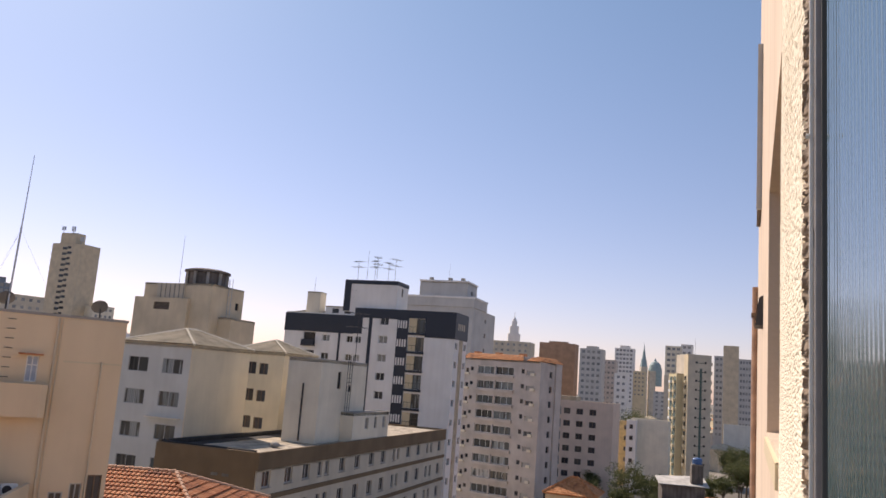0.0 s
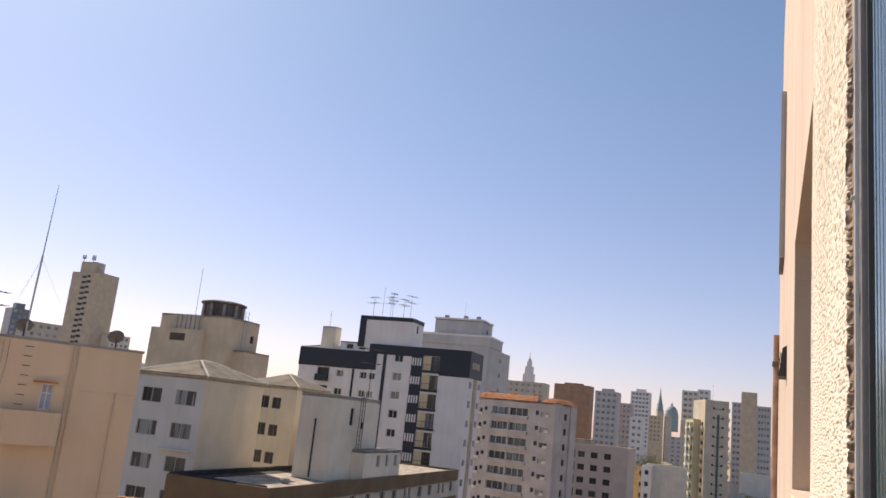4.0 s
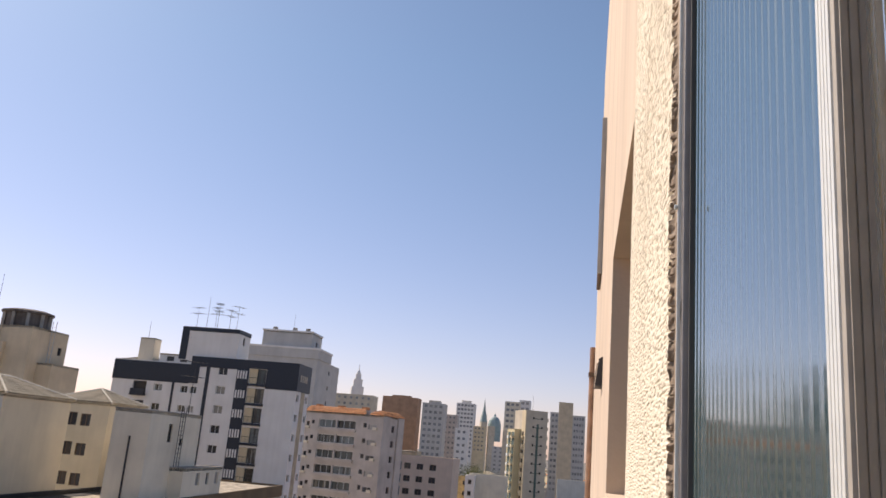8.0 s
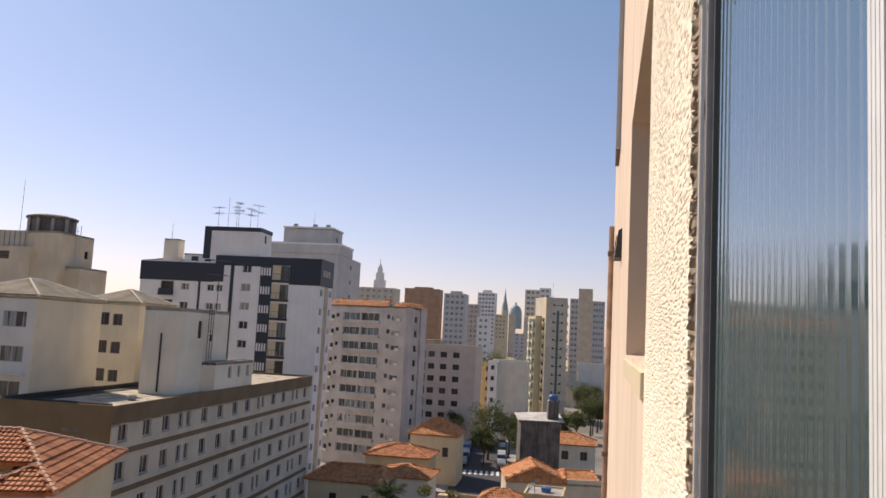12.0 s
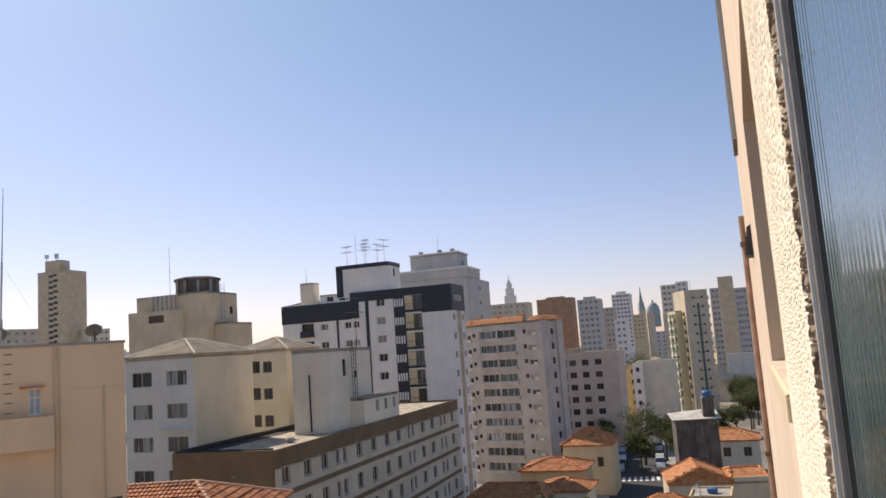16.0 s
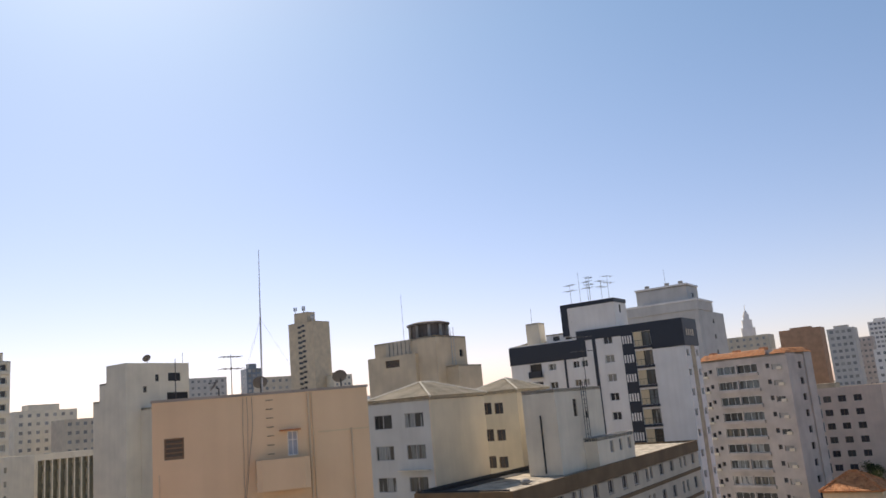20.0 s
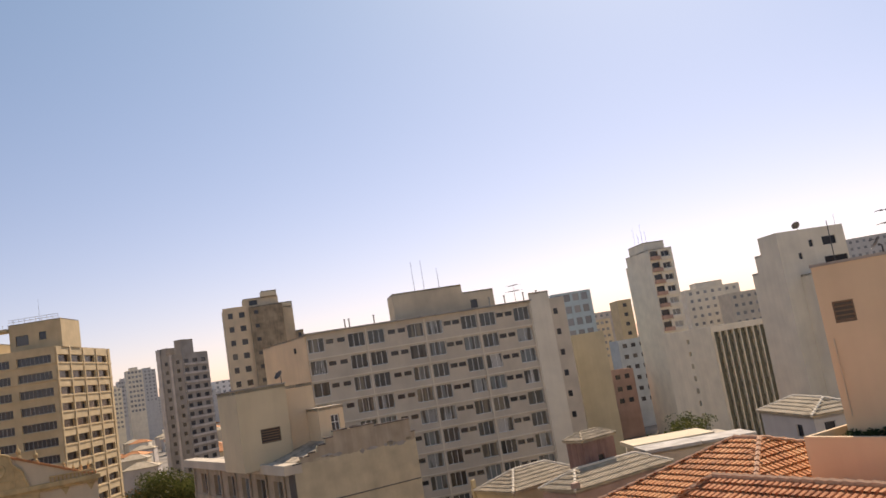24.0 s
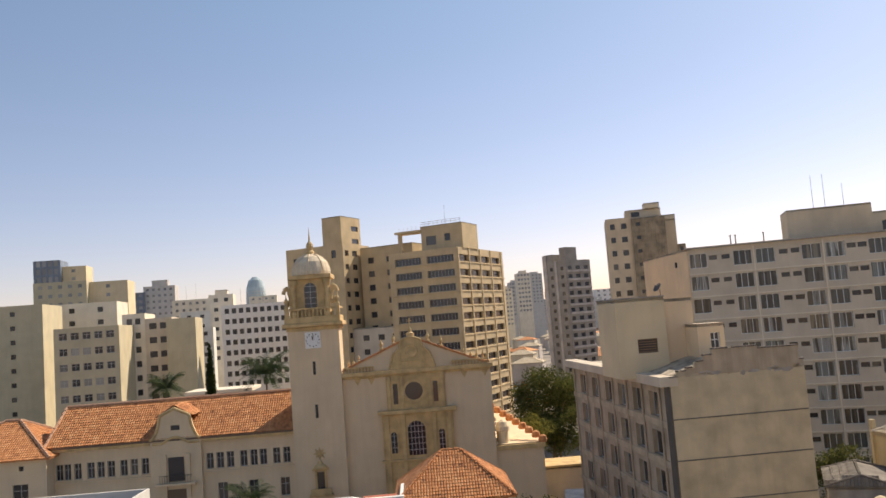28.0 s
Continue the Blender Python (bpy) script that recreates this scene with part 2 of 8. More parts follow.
M["warmgrey"] = render_wall("warm_grey_render", (0.50, 0.41, 0.30), 0.3, 1.5, streak=0.3)
M["olivepanel"] = plain("dull_olive_panel", (0.16, 0.155, 0.11), 0.35, vary=0.3, scale=0.8)
M["redflower"] = plain("red_flowers", (0.6, 0.05, 0.04), 0.6)
M["bluetarp"] = plain("blue_plastic", (0.05, 0.13, 0.30), 0.5)
M["paleolive"] = render_wall("pale_olive_render", (0.57, 0.50, 0.34), 0.15)
M["ochrepale"] = render_wall("pale_ochre_render", (0.58, 0.48, 0.30), 0.2)
M["pinkwall"] = render_wall("pinkish_render", (0.48, 0.32, 0.25), 0.25)
M["redstain"] = render_wall("red_stained_render", (0.36, 0.22, 0.18), 0.4, 2.0, streak=0.6)
M["rosy"] = render_wall("rosy_cream_render", (0.72, 0.56, 0.45), 0.14)
M["ground"] = plain("city_ground", (0.24, 0.21, 0.17), 0.95, vary=0.5, scale=0.05)

# ---- mesh helpers ----
def part(name, bm, mat, parent, label="", kind=""):
    me = bpy.data.meshes.new(name)
    bm.to_mesh(me)
    bm.free()
    me.materials.append(mat)
    ob = new(name, me)
    ob.parent = parent
    if label:
        ob["label"] = label
    if kind:
        ob["kind"] = kind
    return ob


def shared(name, me, parent, m=None, label=""):
    ob = new(name, me)
    ob.parent = parent
    if m is not None:
        ob.matrix_basis = m
    if label:
        ob["label"] = label
    return ob


def quad(bm, *pts):
    return bm.faces.new([bm.verts.new(p) for p in pts])


def box(bm, x0, x1, y0, y1, z0, z1, bevel=0.0):
    v = [bm.verts.new((x, y, z)) for z in (z0, z1) for y in (y0, y1) for x in (x0, x1)]
    f = [bm.faces.new([v[i] for i in q]) for q in ((0, 2, 3, 1), (4, 5, 7, 6), (0, 1, 5, 4), (2, 6, 7, 3), (0, 4, 6, 2), (1, 3, 7, 5))]
    if bevel:
        bmesh.ops.bevel(bm, geom=list({e for q in f for e in q.edges}), offset=bevel, segments=2, affect="EDGES", profile=0.6)
    return v


def rod(bm, a, b, r0, r1=None, n=8, caps=True):
    a, b = Vector(a), Vector(b)
    r1 = r0 if r1 is None else r1
    z = (b - a).normalized()
    x = z.orthogonal().normalized()
    y = z.cross(x)
    ring = lambda c, r: [bm.verts.new(c + x * (r * math.cos(2 * math.pi * i / n)) + y * (r * math.sin(2 * math.pi * i / n))) for i in range(n)]
    p, q = ring(a, r0), ring(b, r1)
    for i in range(n):
        bm.faces.new((p[i], p[(i + 1) % n], q[(i + 1) % n], q[i]))
    if caps:
        bm.faces.new(p[::-1]), bm.faces.new(q)


def lathe(bm, cx, cy, prof, n=20):
    """A turned shape about a vertical axis: prof is rows of radius, height."""
    rings = [[bm.verts.new((cx + r * math.cos(2 * math.pi * i / n), cy + r * math.sin(2 * math.pi * i / n), z)) for i in range(n)] for r, z in prof]
    for a, b in zip(rings, rings[1:]):
        for i in range(n):
            bm.faces.new((a[i], a[(i + 1) % n], b[(i + 1) % n], b[i]))
    bm.faces.new(rings[0][::-1]), bm.faces.new(rings[-1])


def face(bm, o, u, nrm, w, z0, z1, holes, depth):
    """An upright wall face from o along u, with openings (u0, u1, v0, v1) and their reveals."""
    o, u, nrm = Vector(o), Vector(u), Vector(nrm)
    up = Vector((0, 0, 1))
    flip = u.cross(up).dot(nrm) < 0
    P = lambda a, v, d=0.0: o + u * a + up * v - nrm * d
    def q(*pts):
        f = [bm.verts.new(p) for p in pts]
        bm.faces.new(f[::-1] if flip else f)
    holes = [h for h in holes if h[1] > h[0] and h[3] > h[2]]
    zs = sorted({z0, z1, *(h[2] for h in holes), *(h[3] for h in holes)})
    for v0, v1 in zip(zs, zs[1:]):
        if v1 - v0 < 1e-5:
            continue
        row = sorted((h[0], h[1]) for h in holes if h[2] <= v0 + 1e-5 and h[3] >= v1 - 1e-5)
        a = 0.0
        for h0, h1 in row:
            if h0 - a > 1e-5:
                q(P(a, v0), P(h0, v0), P(h0, v1), P(a, v1))
            a = h1
        if w - a > 1e-5:
            q(P(a, v0), P(w, v0), P(w, v1), P(a, v1))
    for h0, h1, v0, v1 in (h[:4] for h in holes):
        q(P(h0, v0), P(h0, v0, depth), P(h0, v1, depth), P(h0, v1))
        q(P(h1, v0, depth), P(h1, v0), P(h1, v1), P(h1, v1, depth))
        q(P(h0, v0), P(h1, v0), P(h1, v0, depth), P(h0, v0, depth))
        q(P(h0, v1, depth), P(h1, v1, depth), P(h1, v1), P(h0, v1))


def lattice(bars, d):
    """Crossing bars (x0, x1, z0, z1) of one depth as a single connected frame, its back at y = 0."""
    xs = sorted({round(v, 4) for b in bars for v in b[:2]})
    zs = sorted({round(v, 4) for b in bars for v in b[2:]})
    def solid(i, k):
        if not (0 <= i < len(xs) - 1 and 0 <= k < len(zs) - 1):
            return False
        x, z = (xs[i] + xs[i + 1]) / 2, (zs[k] + zs[k + 1]) / 2
        return any(b[0] < x < b[1] and b[2] < z < b[3] for b in bars)
    bm, at = bmesh.new(), {}
    def v(i, k, y):
        if (i, k, y) not in at:
            at[i, k, y] = bm.verts.new((xs[i], y, zs[k]))
        return at[i, k, y]
    for i in range(len(xs) - 1):
        for k in range(len(zs) - 1):
            if not solid(i, k):
                continue
            bm.faces.new((v(i, k, -d), v(i + 1, k, -d), v(i + 1, k + 1, -d), v(i, k + 1, -d)))
            for di, dk, a, c in ((-1, 0, (i, k + 1), (i, k)), (1, 0, (i + 1, k), (i + 1, k + 1)), (0, -1, (i, k), (i + 1, k)), (0, 1, (i + 1, k + 1), (i, k + 1))):
                if not solid(i + di, k + dk):
                    bm.faces.new((v(*c, -d), v(*a, -d), v(*a, 0.0), v(*c, 0.0)))
    return bm


WIN = {}
def window_mesh(w, h, kind):
    """Frame and pane meshes of one kind and size: x across, z up, back of the reveal at y = 0, outside towards -y."""
    key = (round(w, 2), round(h, 2), kind)
    if key in WIN:
        return WIN[key]
    sort, fm, pm = KINDS[kind]
    t = min(0.06, w * 0.06 + 0.015)
    d = 0.07
    bars = [(0, t, 0, h), (w - t, w, 0, h), (0, w, 0, t), (0, w, h - t, h)]
    if sort in ("sash", "shutter", "grid"):
        bars.append((w / 2 - t / 2, w / 2 + t / 2, 0, h))
    if sort == "triple":
        bars += [(w * k / 3 - t / 2, w * k / 3 + t / 2, 0, h) for k in (1, 2)]
    if sort in ("quad", "six"):
        nn = 8 if sort == "six" else max(2, int(round(w / 0.65)))
        bars += [(w * k / nn - t * 0.4, w * k / nn + t * 0.4, 0, h) for k in range(1, nn)]
    if sort == "grid":
        bars.append((0, w, h * 0.62, h * 0.62 + t))
    if sort == "shutter":
        n = max(4, int(h / 0.16))
        step = (h - 2 * t) / n
        bars += [b for k in range(n) for b in ((0, w * 0.30, t + step * k, t + step * (k + 0.7)), (w * 0.70, w, t + step * k, t + step * (k + 0.7)))]
        bars += [(w * 0.27, w * 0.30, 0, h), (w * 0.70, w * 0.73, 0, h)]
    if sort == "louvre":
        n = max(4, int(h / 0.19))
        step = (h - 2 * t) / n
        bars += [(0, w, t + step * k, t + step * (k + 0.35)) for k in range(n)]
    bm = lattice(bars, d)
    f = bpy.data.meshes.new("window")
    bm.to_mesh(f), bm.free()
    f.materials.append(M[fm])
    bm = bmesh.new()
    box(bm, t * 0.5, w - t * 0.5, -0.025, -0.005, t * 0.5, h - t * 0.5)
    p = bpy.data.meshes.new("pane")
    bm.to_mesh(p), bm.free()
    p.materials.append(M[pm])
    WIN[key] = (f, p)
    return WIN[key]


KINDS = {
    "sash": ("sash", "frame", "pane"), "brown": ("sash", "framebrown", "panedark"), "white": ("sash", "framewhite", "pane"),
    "shutter": ("shutter", "frame", "pane"), "dark": ("plain", "dark", "panedark"), "triple": ("triple", "frame", "pane"),
    "light": ("sash", "frame", "panelight"), "grid": ("grid", "frame", "pane"), "louvre": ("louvre", "framebrown", "panedark"),
    "door": ("grid", "framewhite", "doorblue"), "curtain": ("quad", "framewhite", "panelight"), "strip": ("quad", "framebrown", "panedark"), "strip6": ("six", "frame", "panedark"),
    "seminary": ("grid", "frame", "panedark"), "darksash": ("sash", "frame", "panedark"), "balcony": ("grid", "dark", "paneflat"), "pair": ("sash", "frame", "paneflat"), "flat": ("triple", "framewhite", "paneflat"), "olive": ("plain", "dark", "olivepanel"), "flatsash": ("sash", "framewhite", "paneflat"), "far": ("plain", "frame", "panedark"), "faint": ("plain", "frame", "panehazed"), "lightgrid": ("grid", "framewhite", "panelight"),
}


def put_window(parent, o, u, nrm, h, depth):
    """A window in the opening h = (u0, u1, v0, v1, kind) of a face; far ones are a single pane set in the reveal."""
    u, nrm = Vector(u), Vector(nrm)
    at = Vector(o) + u * h[0] + Vector((0, 0, h[2])) - nrm * depth
    x = u if u.cross(Vector((0, 0, 1))).dot(nrm) > 0 else -u
    if x != u:
        at = at + u * (h[1] - h[0])
    m = Matrix.Identity(4)
    m.col[0][:3], m.col[1][:3], m.col[2][:3], m.col[3][:3] = x, -nrm, (0, 0, 1), at
    f, p = window_mesh(h[1] - h[0], h[3] - h[2], h[4])
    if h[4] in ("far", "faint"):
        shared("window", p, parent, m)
    else:
        w = shared("window", f, parent, m)
        shared("pane", p, w)


def rows(u0, u1, n, w, zs, h, kind):
    """n openings of width w spaced evenly from u0 to u1, at each sill height of zs."""
    step = (u1 - u0) / n
    return [(u0 + step * (k + 0.5) - w / 2, u0 + step * (k + 0.5) + w / 2, z, z + h, kind) for z in zs for k in range(n)]


def thing(name, x, y, dir_r, label, category, group="", z=0.0):
    """An Empty at a building's near corner: local x runs along the bearing dir_r, local y a quarter turn to the left."""
    ob = new(name)
    ob.matrix_basis = pose(x, y, z, 0, 0, dir_r + 90)
    return tagged(ob, label, category, group)


def block(ob, mat, x0, x1, y0, y1, z0, z1, right=(), left=(), back=(), depth=0.2, parapet=0.0, roofmat=None, name="wall", roofname="roof", cope=0.0):
    """A storeyed block: faces y = y0 (right) and x = x0 (left) carry openings; a flat roof, with a parapet if given."""
    bm = bmesh.new()
    o, ux, uy = (x0, y0, 0), (1, 0, 0), (0, 1, 0)
    face(bm, o, ux, (0, -1, 0), x1 - x0, z0, z1, right, depth)
    face(bm, o, uy, (-1, 0, 0), y1 - y0, z0, z1, left, depth)
    face(bm, (x0, y1, 0), ux, (0, 1, 0), x1 - x0, z0, z1, [], depth)
    face(bm, (x1, y0, 0), uy, (1, 0, 0), y1 - y0, z0, z1, [], depth)
    if parapet:
        t = 0.18
        face(bm, (x0 + t, y0 + t, 0), ux, (0, 1, 0), x1 - x0 - 2 * t, z1 - parapet, z1, [], 0)
        face(bm, (x0 + t, y0 + t, 0), uy, (1, 0, 0), y1 - y0 - 2 * t, z1 - parapet, z1, [], 0)
        face(bm, (x0 + t, y1 - t, 0), ux, (0, -1, 0), x1 - x0 - 2 * t, z1 - parapet, z1, [], 0)
        face(bm, (x1 - t, y0 + t, 0), uy, (-1, 0, 0), y1 - y0 - 2 * t, z1 - parapet, z1, [], 0)
        for a, b, c, d in ((x0, x1, y0, y0 + t), (x0, x1, y1 - t, y1), (x0, x0 + t, y0 + t, y1 - t), (x1 - t, x1, y0 + t, y1 - t)):
            quad(bm, (a, c, z1), (b, c, z1), (b, d, z1), (a, d, z1))
    w = part(name, bm, mat, ob)
    t = 0.18 if parapet else 0.0
    bm = bmesh.new()
    zr = z1 - parapet
    box(bm, x0 + t, x1 - t, y0 + t, y1 - t, zr - 0.25, zr - (0.0 if parapet else 0.002))
    part(roofname, bm, roofmat or M["roofgrey"], ob)
    if cope:
        bm = bmesh.new()
        e = cope
        box(bm, x0 - e, x1 + e, y0 - e, y0 + 0.22, z1 + 0.002, z1 + 0.10), box(bm, x0 - e, x1 + e, y1 - 0.22, y1 + e, z1 + 0.002, z1 + 0.10)
        box(bm, x0 - e, x0 + 0.22, y0 + 0.22, y1 - 0.22, z1 + 0.002, z1 + 0.10), box(bm, x1 - 0.22, x1 + e, y0 + 0.22, y1 - 0.22, z1 + 0.002, z1 + 0.10)
        part("coping", bm, M["concrete"], ob)
    for h in right:
        put_window(ob, o, ux, (0, -1, 0), h, depth)
    for h in left:
        put_window(ob, o, uy, (-1, 0, 0), h, depth)
    return w


def hip_roof(ob, mat, x0, x1, y0, y1, z, rise, over=0.35, name="roof", along="x", inset=None):
    """A hipped roof over a rectangle, with eaves and a thin edge."""
    x0, x1, y0, y1 = x0 - over, x1 + over, y0 - over, y1 + over
    w = (y1 - y0) / 2 if along == "x" else (x1 - x0) / 2
    k = w if inset is None else inset
    if along == "x":
        r = ((x0 + k, (y0 + y1) / 2, z + rise), (x1 - k, (y0 + y1) / 2, z + rise))
    else:
        r = (((x0 + x1) / 2, y0 + k, z + rise), ((x0 + x1) / 2, y1 - k, z + rise))
    bm = bmesh.new()
    c = [(x0, y0, z), (x1, y0, z), (x1, y1, z), (x0, y1, z)]
    if along == "x":
        fs = [(c[0], c[1], r[1], r[0]), (c[2], c[3], r[0], r[1]), (c[3], c[0], r[0]), (c[1], c[2], r[1])]
    else:
        fs = [(c[3], c[0], r[0], r[1]), (c[1], c[2], r[1], r[0]), (c[0], c[1], r[0]), (c[2], c[3], r[1])]
    for q in fs:
        quad(bm, *q)
    box(bm, x0, x1, y0, y1, z - 0.14, z - 0.003)
    part(name, bm, mat, ob)
    ridge = bmesh.new()
    rod(ridge, r[0], r[1], 0.11, n=8)
    for a, b in ((c[0], r[0]), (c[3], r[0] if along == "x" else r[1]), (c[1], r[1] if along == "x" else r[0]), (c[2], r[1])):
        rod(ridge, Vector(a), Vector(b), 0.10, n=8)
    return part("ridge_cap", ridge, mat, ob)

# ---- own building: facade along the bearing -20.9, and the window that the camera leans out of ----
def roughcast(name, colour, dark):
    """Coarse rough-cast render: pebbly grains, with shade in the pits put into the colour."""
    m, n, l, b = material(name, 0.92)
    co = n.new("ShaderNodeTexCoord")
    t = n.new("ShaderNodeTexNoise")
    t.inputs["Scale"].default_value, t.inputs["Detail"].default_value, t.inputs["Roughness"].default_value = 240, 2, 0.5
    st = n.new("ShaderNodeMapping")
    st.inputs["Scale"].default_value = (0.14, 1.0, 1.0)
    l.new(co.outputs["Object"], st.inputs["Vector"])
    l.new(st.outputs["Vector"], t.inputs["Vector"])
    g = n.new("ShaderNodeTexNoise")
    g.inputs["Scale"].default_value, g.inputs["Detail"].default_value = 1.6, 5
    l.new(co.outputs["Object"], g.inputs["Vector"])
    # brown spots imitate pit shade; the bump reads the same noise
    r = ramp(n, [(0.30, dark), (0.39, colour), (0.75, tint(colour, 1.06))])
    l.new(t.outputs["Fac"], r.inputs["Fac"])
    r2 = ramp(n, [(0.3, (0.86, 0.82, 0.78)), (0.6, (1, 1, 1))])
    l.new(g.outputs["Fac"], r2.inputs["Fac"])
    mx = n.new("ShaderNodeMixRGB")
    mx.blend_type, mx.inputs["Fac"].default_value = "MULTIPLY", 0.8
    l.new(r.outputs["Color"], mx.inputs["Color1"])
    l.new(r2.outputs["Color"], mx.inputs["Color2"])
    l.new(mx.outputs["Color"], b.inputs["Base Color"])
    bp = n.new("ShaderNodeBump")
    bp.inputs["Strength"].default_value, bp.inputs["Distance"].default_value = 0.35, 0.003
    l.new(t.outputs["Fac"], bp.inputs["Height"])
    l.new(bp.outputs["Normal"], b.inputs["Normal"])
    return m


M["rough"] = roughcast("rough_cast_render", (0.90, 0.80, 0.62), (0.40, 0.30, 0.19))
M["smooth"] = render_wall("smooth_cream_render", (0.80, 0.63, 0.47), 0.15, 2.0, streak=0.25)
M["cement"] = render_wall("broken_cement", (0.48, 0.36, 0.25), 0.6, 14.0, bump=0.8)
M["aluwhite"] = plain("anodised_aluminium", (0.76, 0.76, 0.71), 0.45, 0.1, 0.06, 40)
M["rubber"] = plain("dark_gasket", (0.10, 0.10, 0.095), 0.55)
M["railgrey"] = plain("weathered_grey_aluminium", (0.36, 0.33, 0.31), 0.5, 0.25, 0.15, 30)
M["shadedalu"] = plain("shaded_grey_aluminium", (0.46, 0.41, 0.34), 0.6, 0.1, 0.12, 40)
M["ribbed_clear"] = material("clear_ribbed_glass", 0.16)[0]
M["ribbed_clear"].node_tree.nodes["Principled BSDF"].inputs["Base Color"].default_value = (0.66, 0.58, 0.38, 1)
M["ribbed_clear"].node_tree.nodes["Principled BSDF"].inputs["Transmission Weight"].default_value = 0.95
M["ribbed_clear"].node_tree.nodes["Principled BSDF"].inputs["IOR"].default_value = 1.12
m, n, l, bs = material("ribbed_glass", 0.085)
bs.inputs["Base Color"].default_value = (0.04, 0.085, 0.085, 1)
bs.inputs["Transmission Weight"].default_value = 0.35
bs.inputs["IOR"].default_value = 1.32
M["ribbed"] = m

FAC = pose(0.104, -0.040, EYE, 0, 0, 69.1)      # x along the facade, y to the outside, z from eye height
own = new("wall_facade")
own.matrix_basis = FAC
tagged(own, "cream rough-cast facade with a deep-set window opening", "facade", kind="structure")
END, HI, LO = 11.7, 6.0, -EYE
OPEN = (-1.25, 1.055, -0.75, 1.16)              # the window with the camera
NEXT = (2.340, 4.240, -0.092, 1.140)            # the next window along
def shift(h):
    return (h[0] + 9, h[1] + 9, h[2], h[3])
bm = bmesh.new()
face(bm, (-9, 0, 0), (1, 0, 0), (0, 1, 0), END + 9, LO, HI, [shift(OPEN), shift(NEXT)], 0.30)
quad(bm, (END, 0, LO), (END, -9, LO), (END, -9, HI), (END, 0, HI))
quad(bm, (-9, -9, LO), (-9, 0, LO), (-9, 0, HI), (-9, -9, HI))
quad(bm, (-9, -9, HI), (-9, 0, HI), (END, 0, HI), (END, -9, HI))
quad(bm, (END, -9, LO), (-9, -9, LO), (-9, -9, HI), (END, -9, HI))
part("wall_render", bm, M["smooth"], own)
# the thick rough-cast coat between the two windows, with a chipped edge along the frame
def broken(z):
    """How far the plaster has crumbled back from the frame at a height, in the plane of the wall and in depth."""
    gone = 0.5 + 0.5 * noise.noise((3.1, 0, z * 6)) + 0.45 * noise.noise((7.7, 0, z * 24))
    gone *= min(1.0, max(0.25, (z + 0.1) * 1.8))
    back = 0.008 + 0.042 * max(0.0, gone) + 0.010 * noise.noise((5.2, 3.0, z * 90))
    return max(0.004, back), 0.0045 * max(0.0, noise.noise((9.4, 1.0, z * 40))) + 0.002 * noise.noise((2.4, 6.0, z * 120))


bm = bmesh.new()
nx, nz = 110, 1700
x0, x1, z0, z1 = 1.058, 2.338, -0.82, 1.78
grid, rim = [], []
for j in range(nz + 1):
    z = z0 + (z1 - z0) * j / nz
    chip, drop = broken(z)
    line = []
    for i in range(nx + 1):
        k = (i / nx) ** 1.3
        x = x0 + chip + (x1 - x0 - chip) * k
        pit = noise.noise((x * 36, 2.0, z * 230))
        y = 0.011 - 0.0085 * k - 0.0042 * min(1.0, max(0.0, (pit - 0.21) * 7.0)) + 0.0012 * noise.noise((x * 5, 9.0, z * 5)) + 0.0004 * noise.noise((x * 40, 5.0, z * 300))
        if i < 3:
            y -= drop * (1 - i / 3)
        line.append(bm.verts.new((x, y if i < nx else 0.001, z)))
    grid.append(line)
    rim.append((line[0].co.copy(), z))
for a, c in zip(grid, grid[1:]):
    for i in range(nx):
        bm.faces.new((a[i + 1], a[i], c[i], c[i + 1]))
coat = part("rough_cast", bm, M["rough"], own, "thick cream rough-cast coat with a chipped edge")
for pl in coat.data.polygons:
    pl.use_smooth = True
bm = bmesh.new()                                # the broken side of the coat, towards the frame
lines = []
for p, z in rim:
    line = [bm.verts.new(p)]
    for k in range(1, 6):
        f = k / 5
        line.append(bm.verts.new((p.x + (1.052 - p.x) * f ** 1.6 + 0.010 * noise.noise((k * 3.3, 1.0, z * 70)) * (1 - f), p.y + (-0.004 - p.y) * f + 0.0022 * noise.noise((k * 1.7, 7.0, z * 110)) * (1 - f), z)))
    lines.append(line)
for a, c in zip(lines, lines[1:]):
    for k in range(5):
        bm.faces.new((a[k], a[k + 1], c[k + 1], c[k]))
part("broken_edge", bm, M["cement"], own, "broken brown plaster edge along the frame")
bm = bmesh.new()
box(bm, 1.050, 1.10, -0.02, 0.003, -0.75, 1.16)
part("cement_edge", bm, M["cement"], own, "broken brown cement along the frame")
# a sloping sill under the next window
bm = bmesh.new()
a = [(NEXT[0], 0.012, -0.115), (NEXT[1], 0.012, -0.115), (NEXT[1], -0.30, -0.06), (NEXT[0], -0.30, -0.06)]
quad(bm, *[bm.verts.new(p).co for p in a])
bm.verts.ensure_lookup_table()
box(bm, NEXT[0], NEXT[1], -0.28, 0.012, -0.19, -0.118)
part("sill", bm, M["cream_pale"], own)
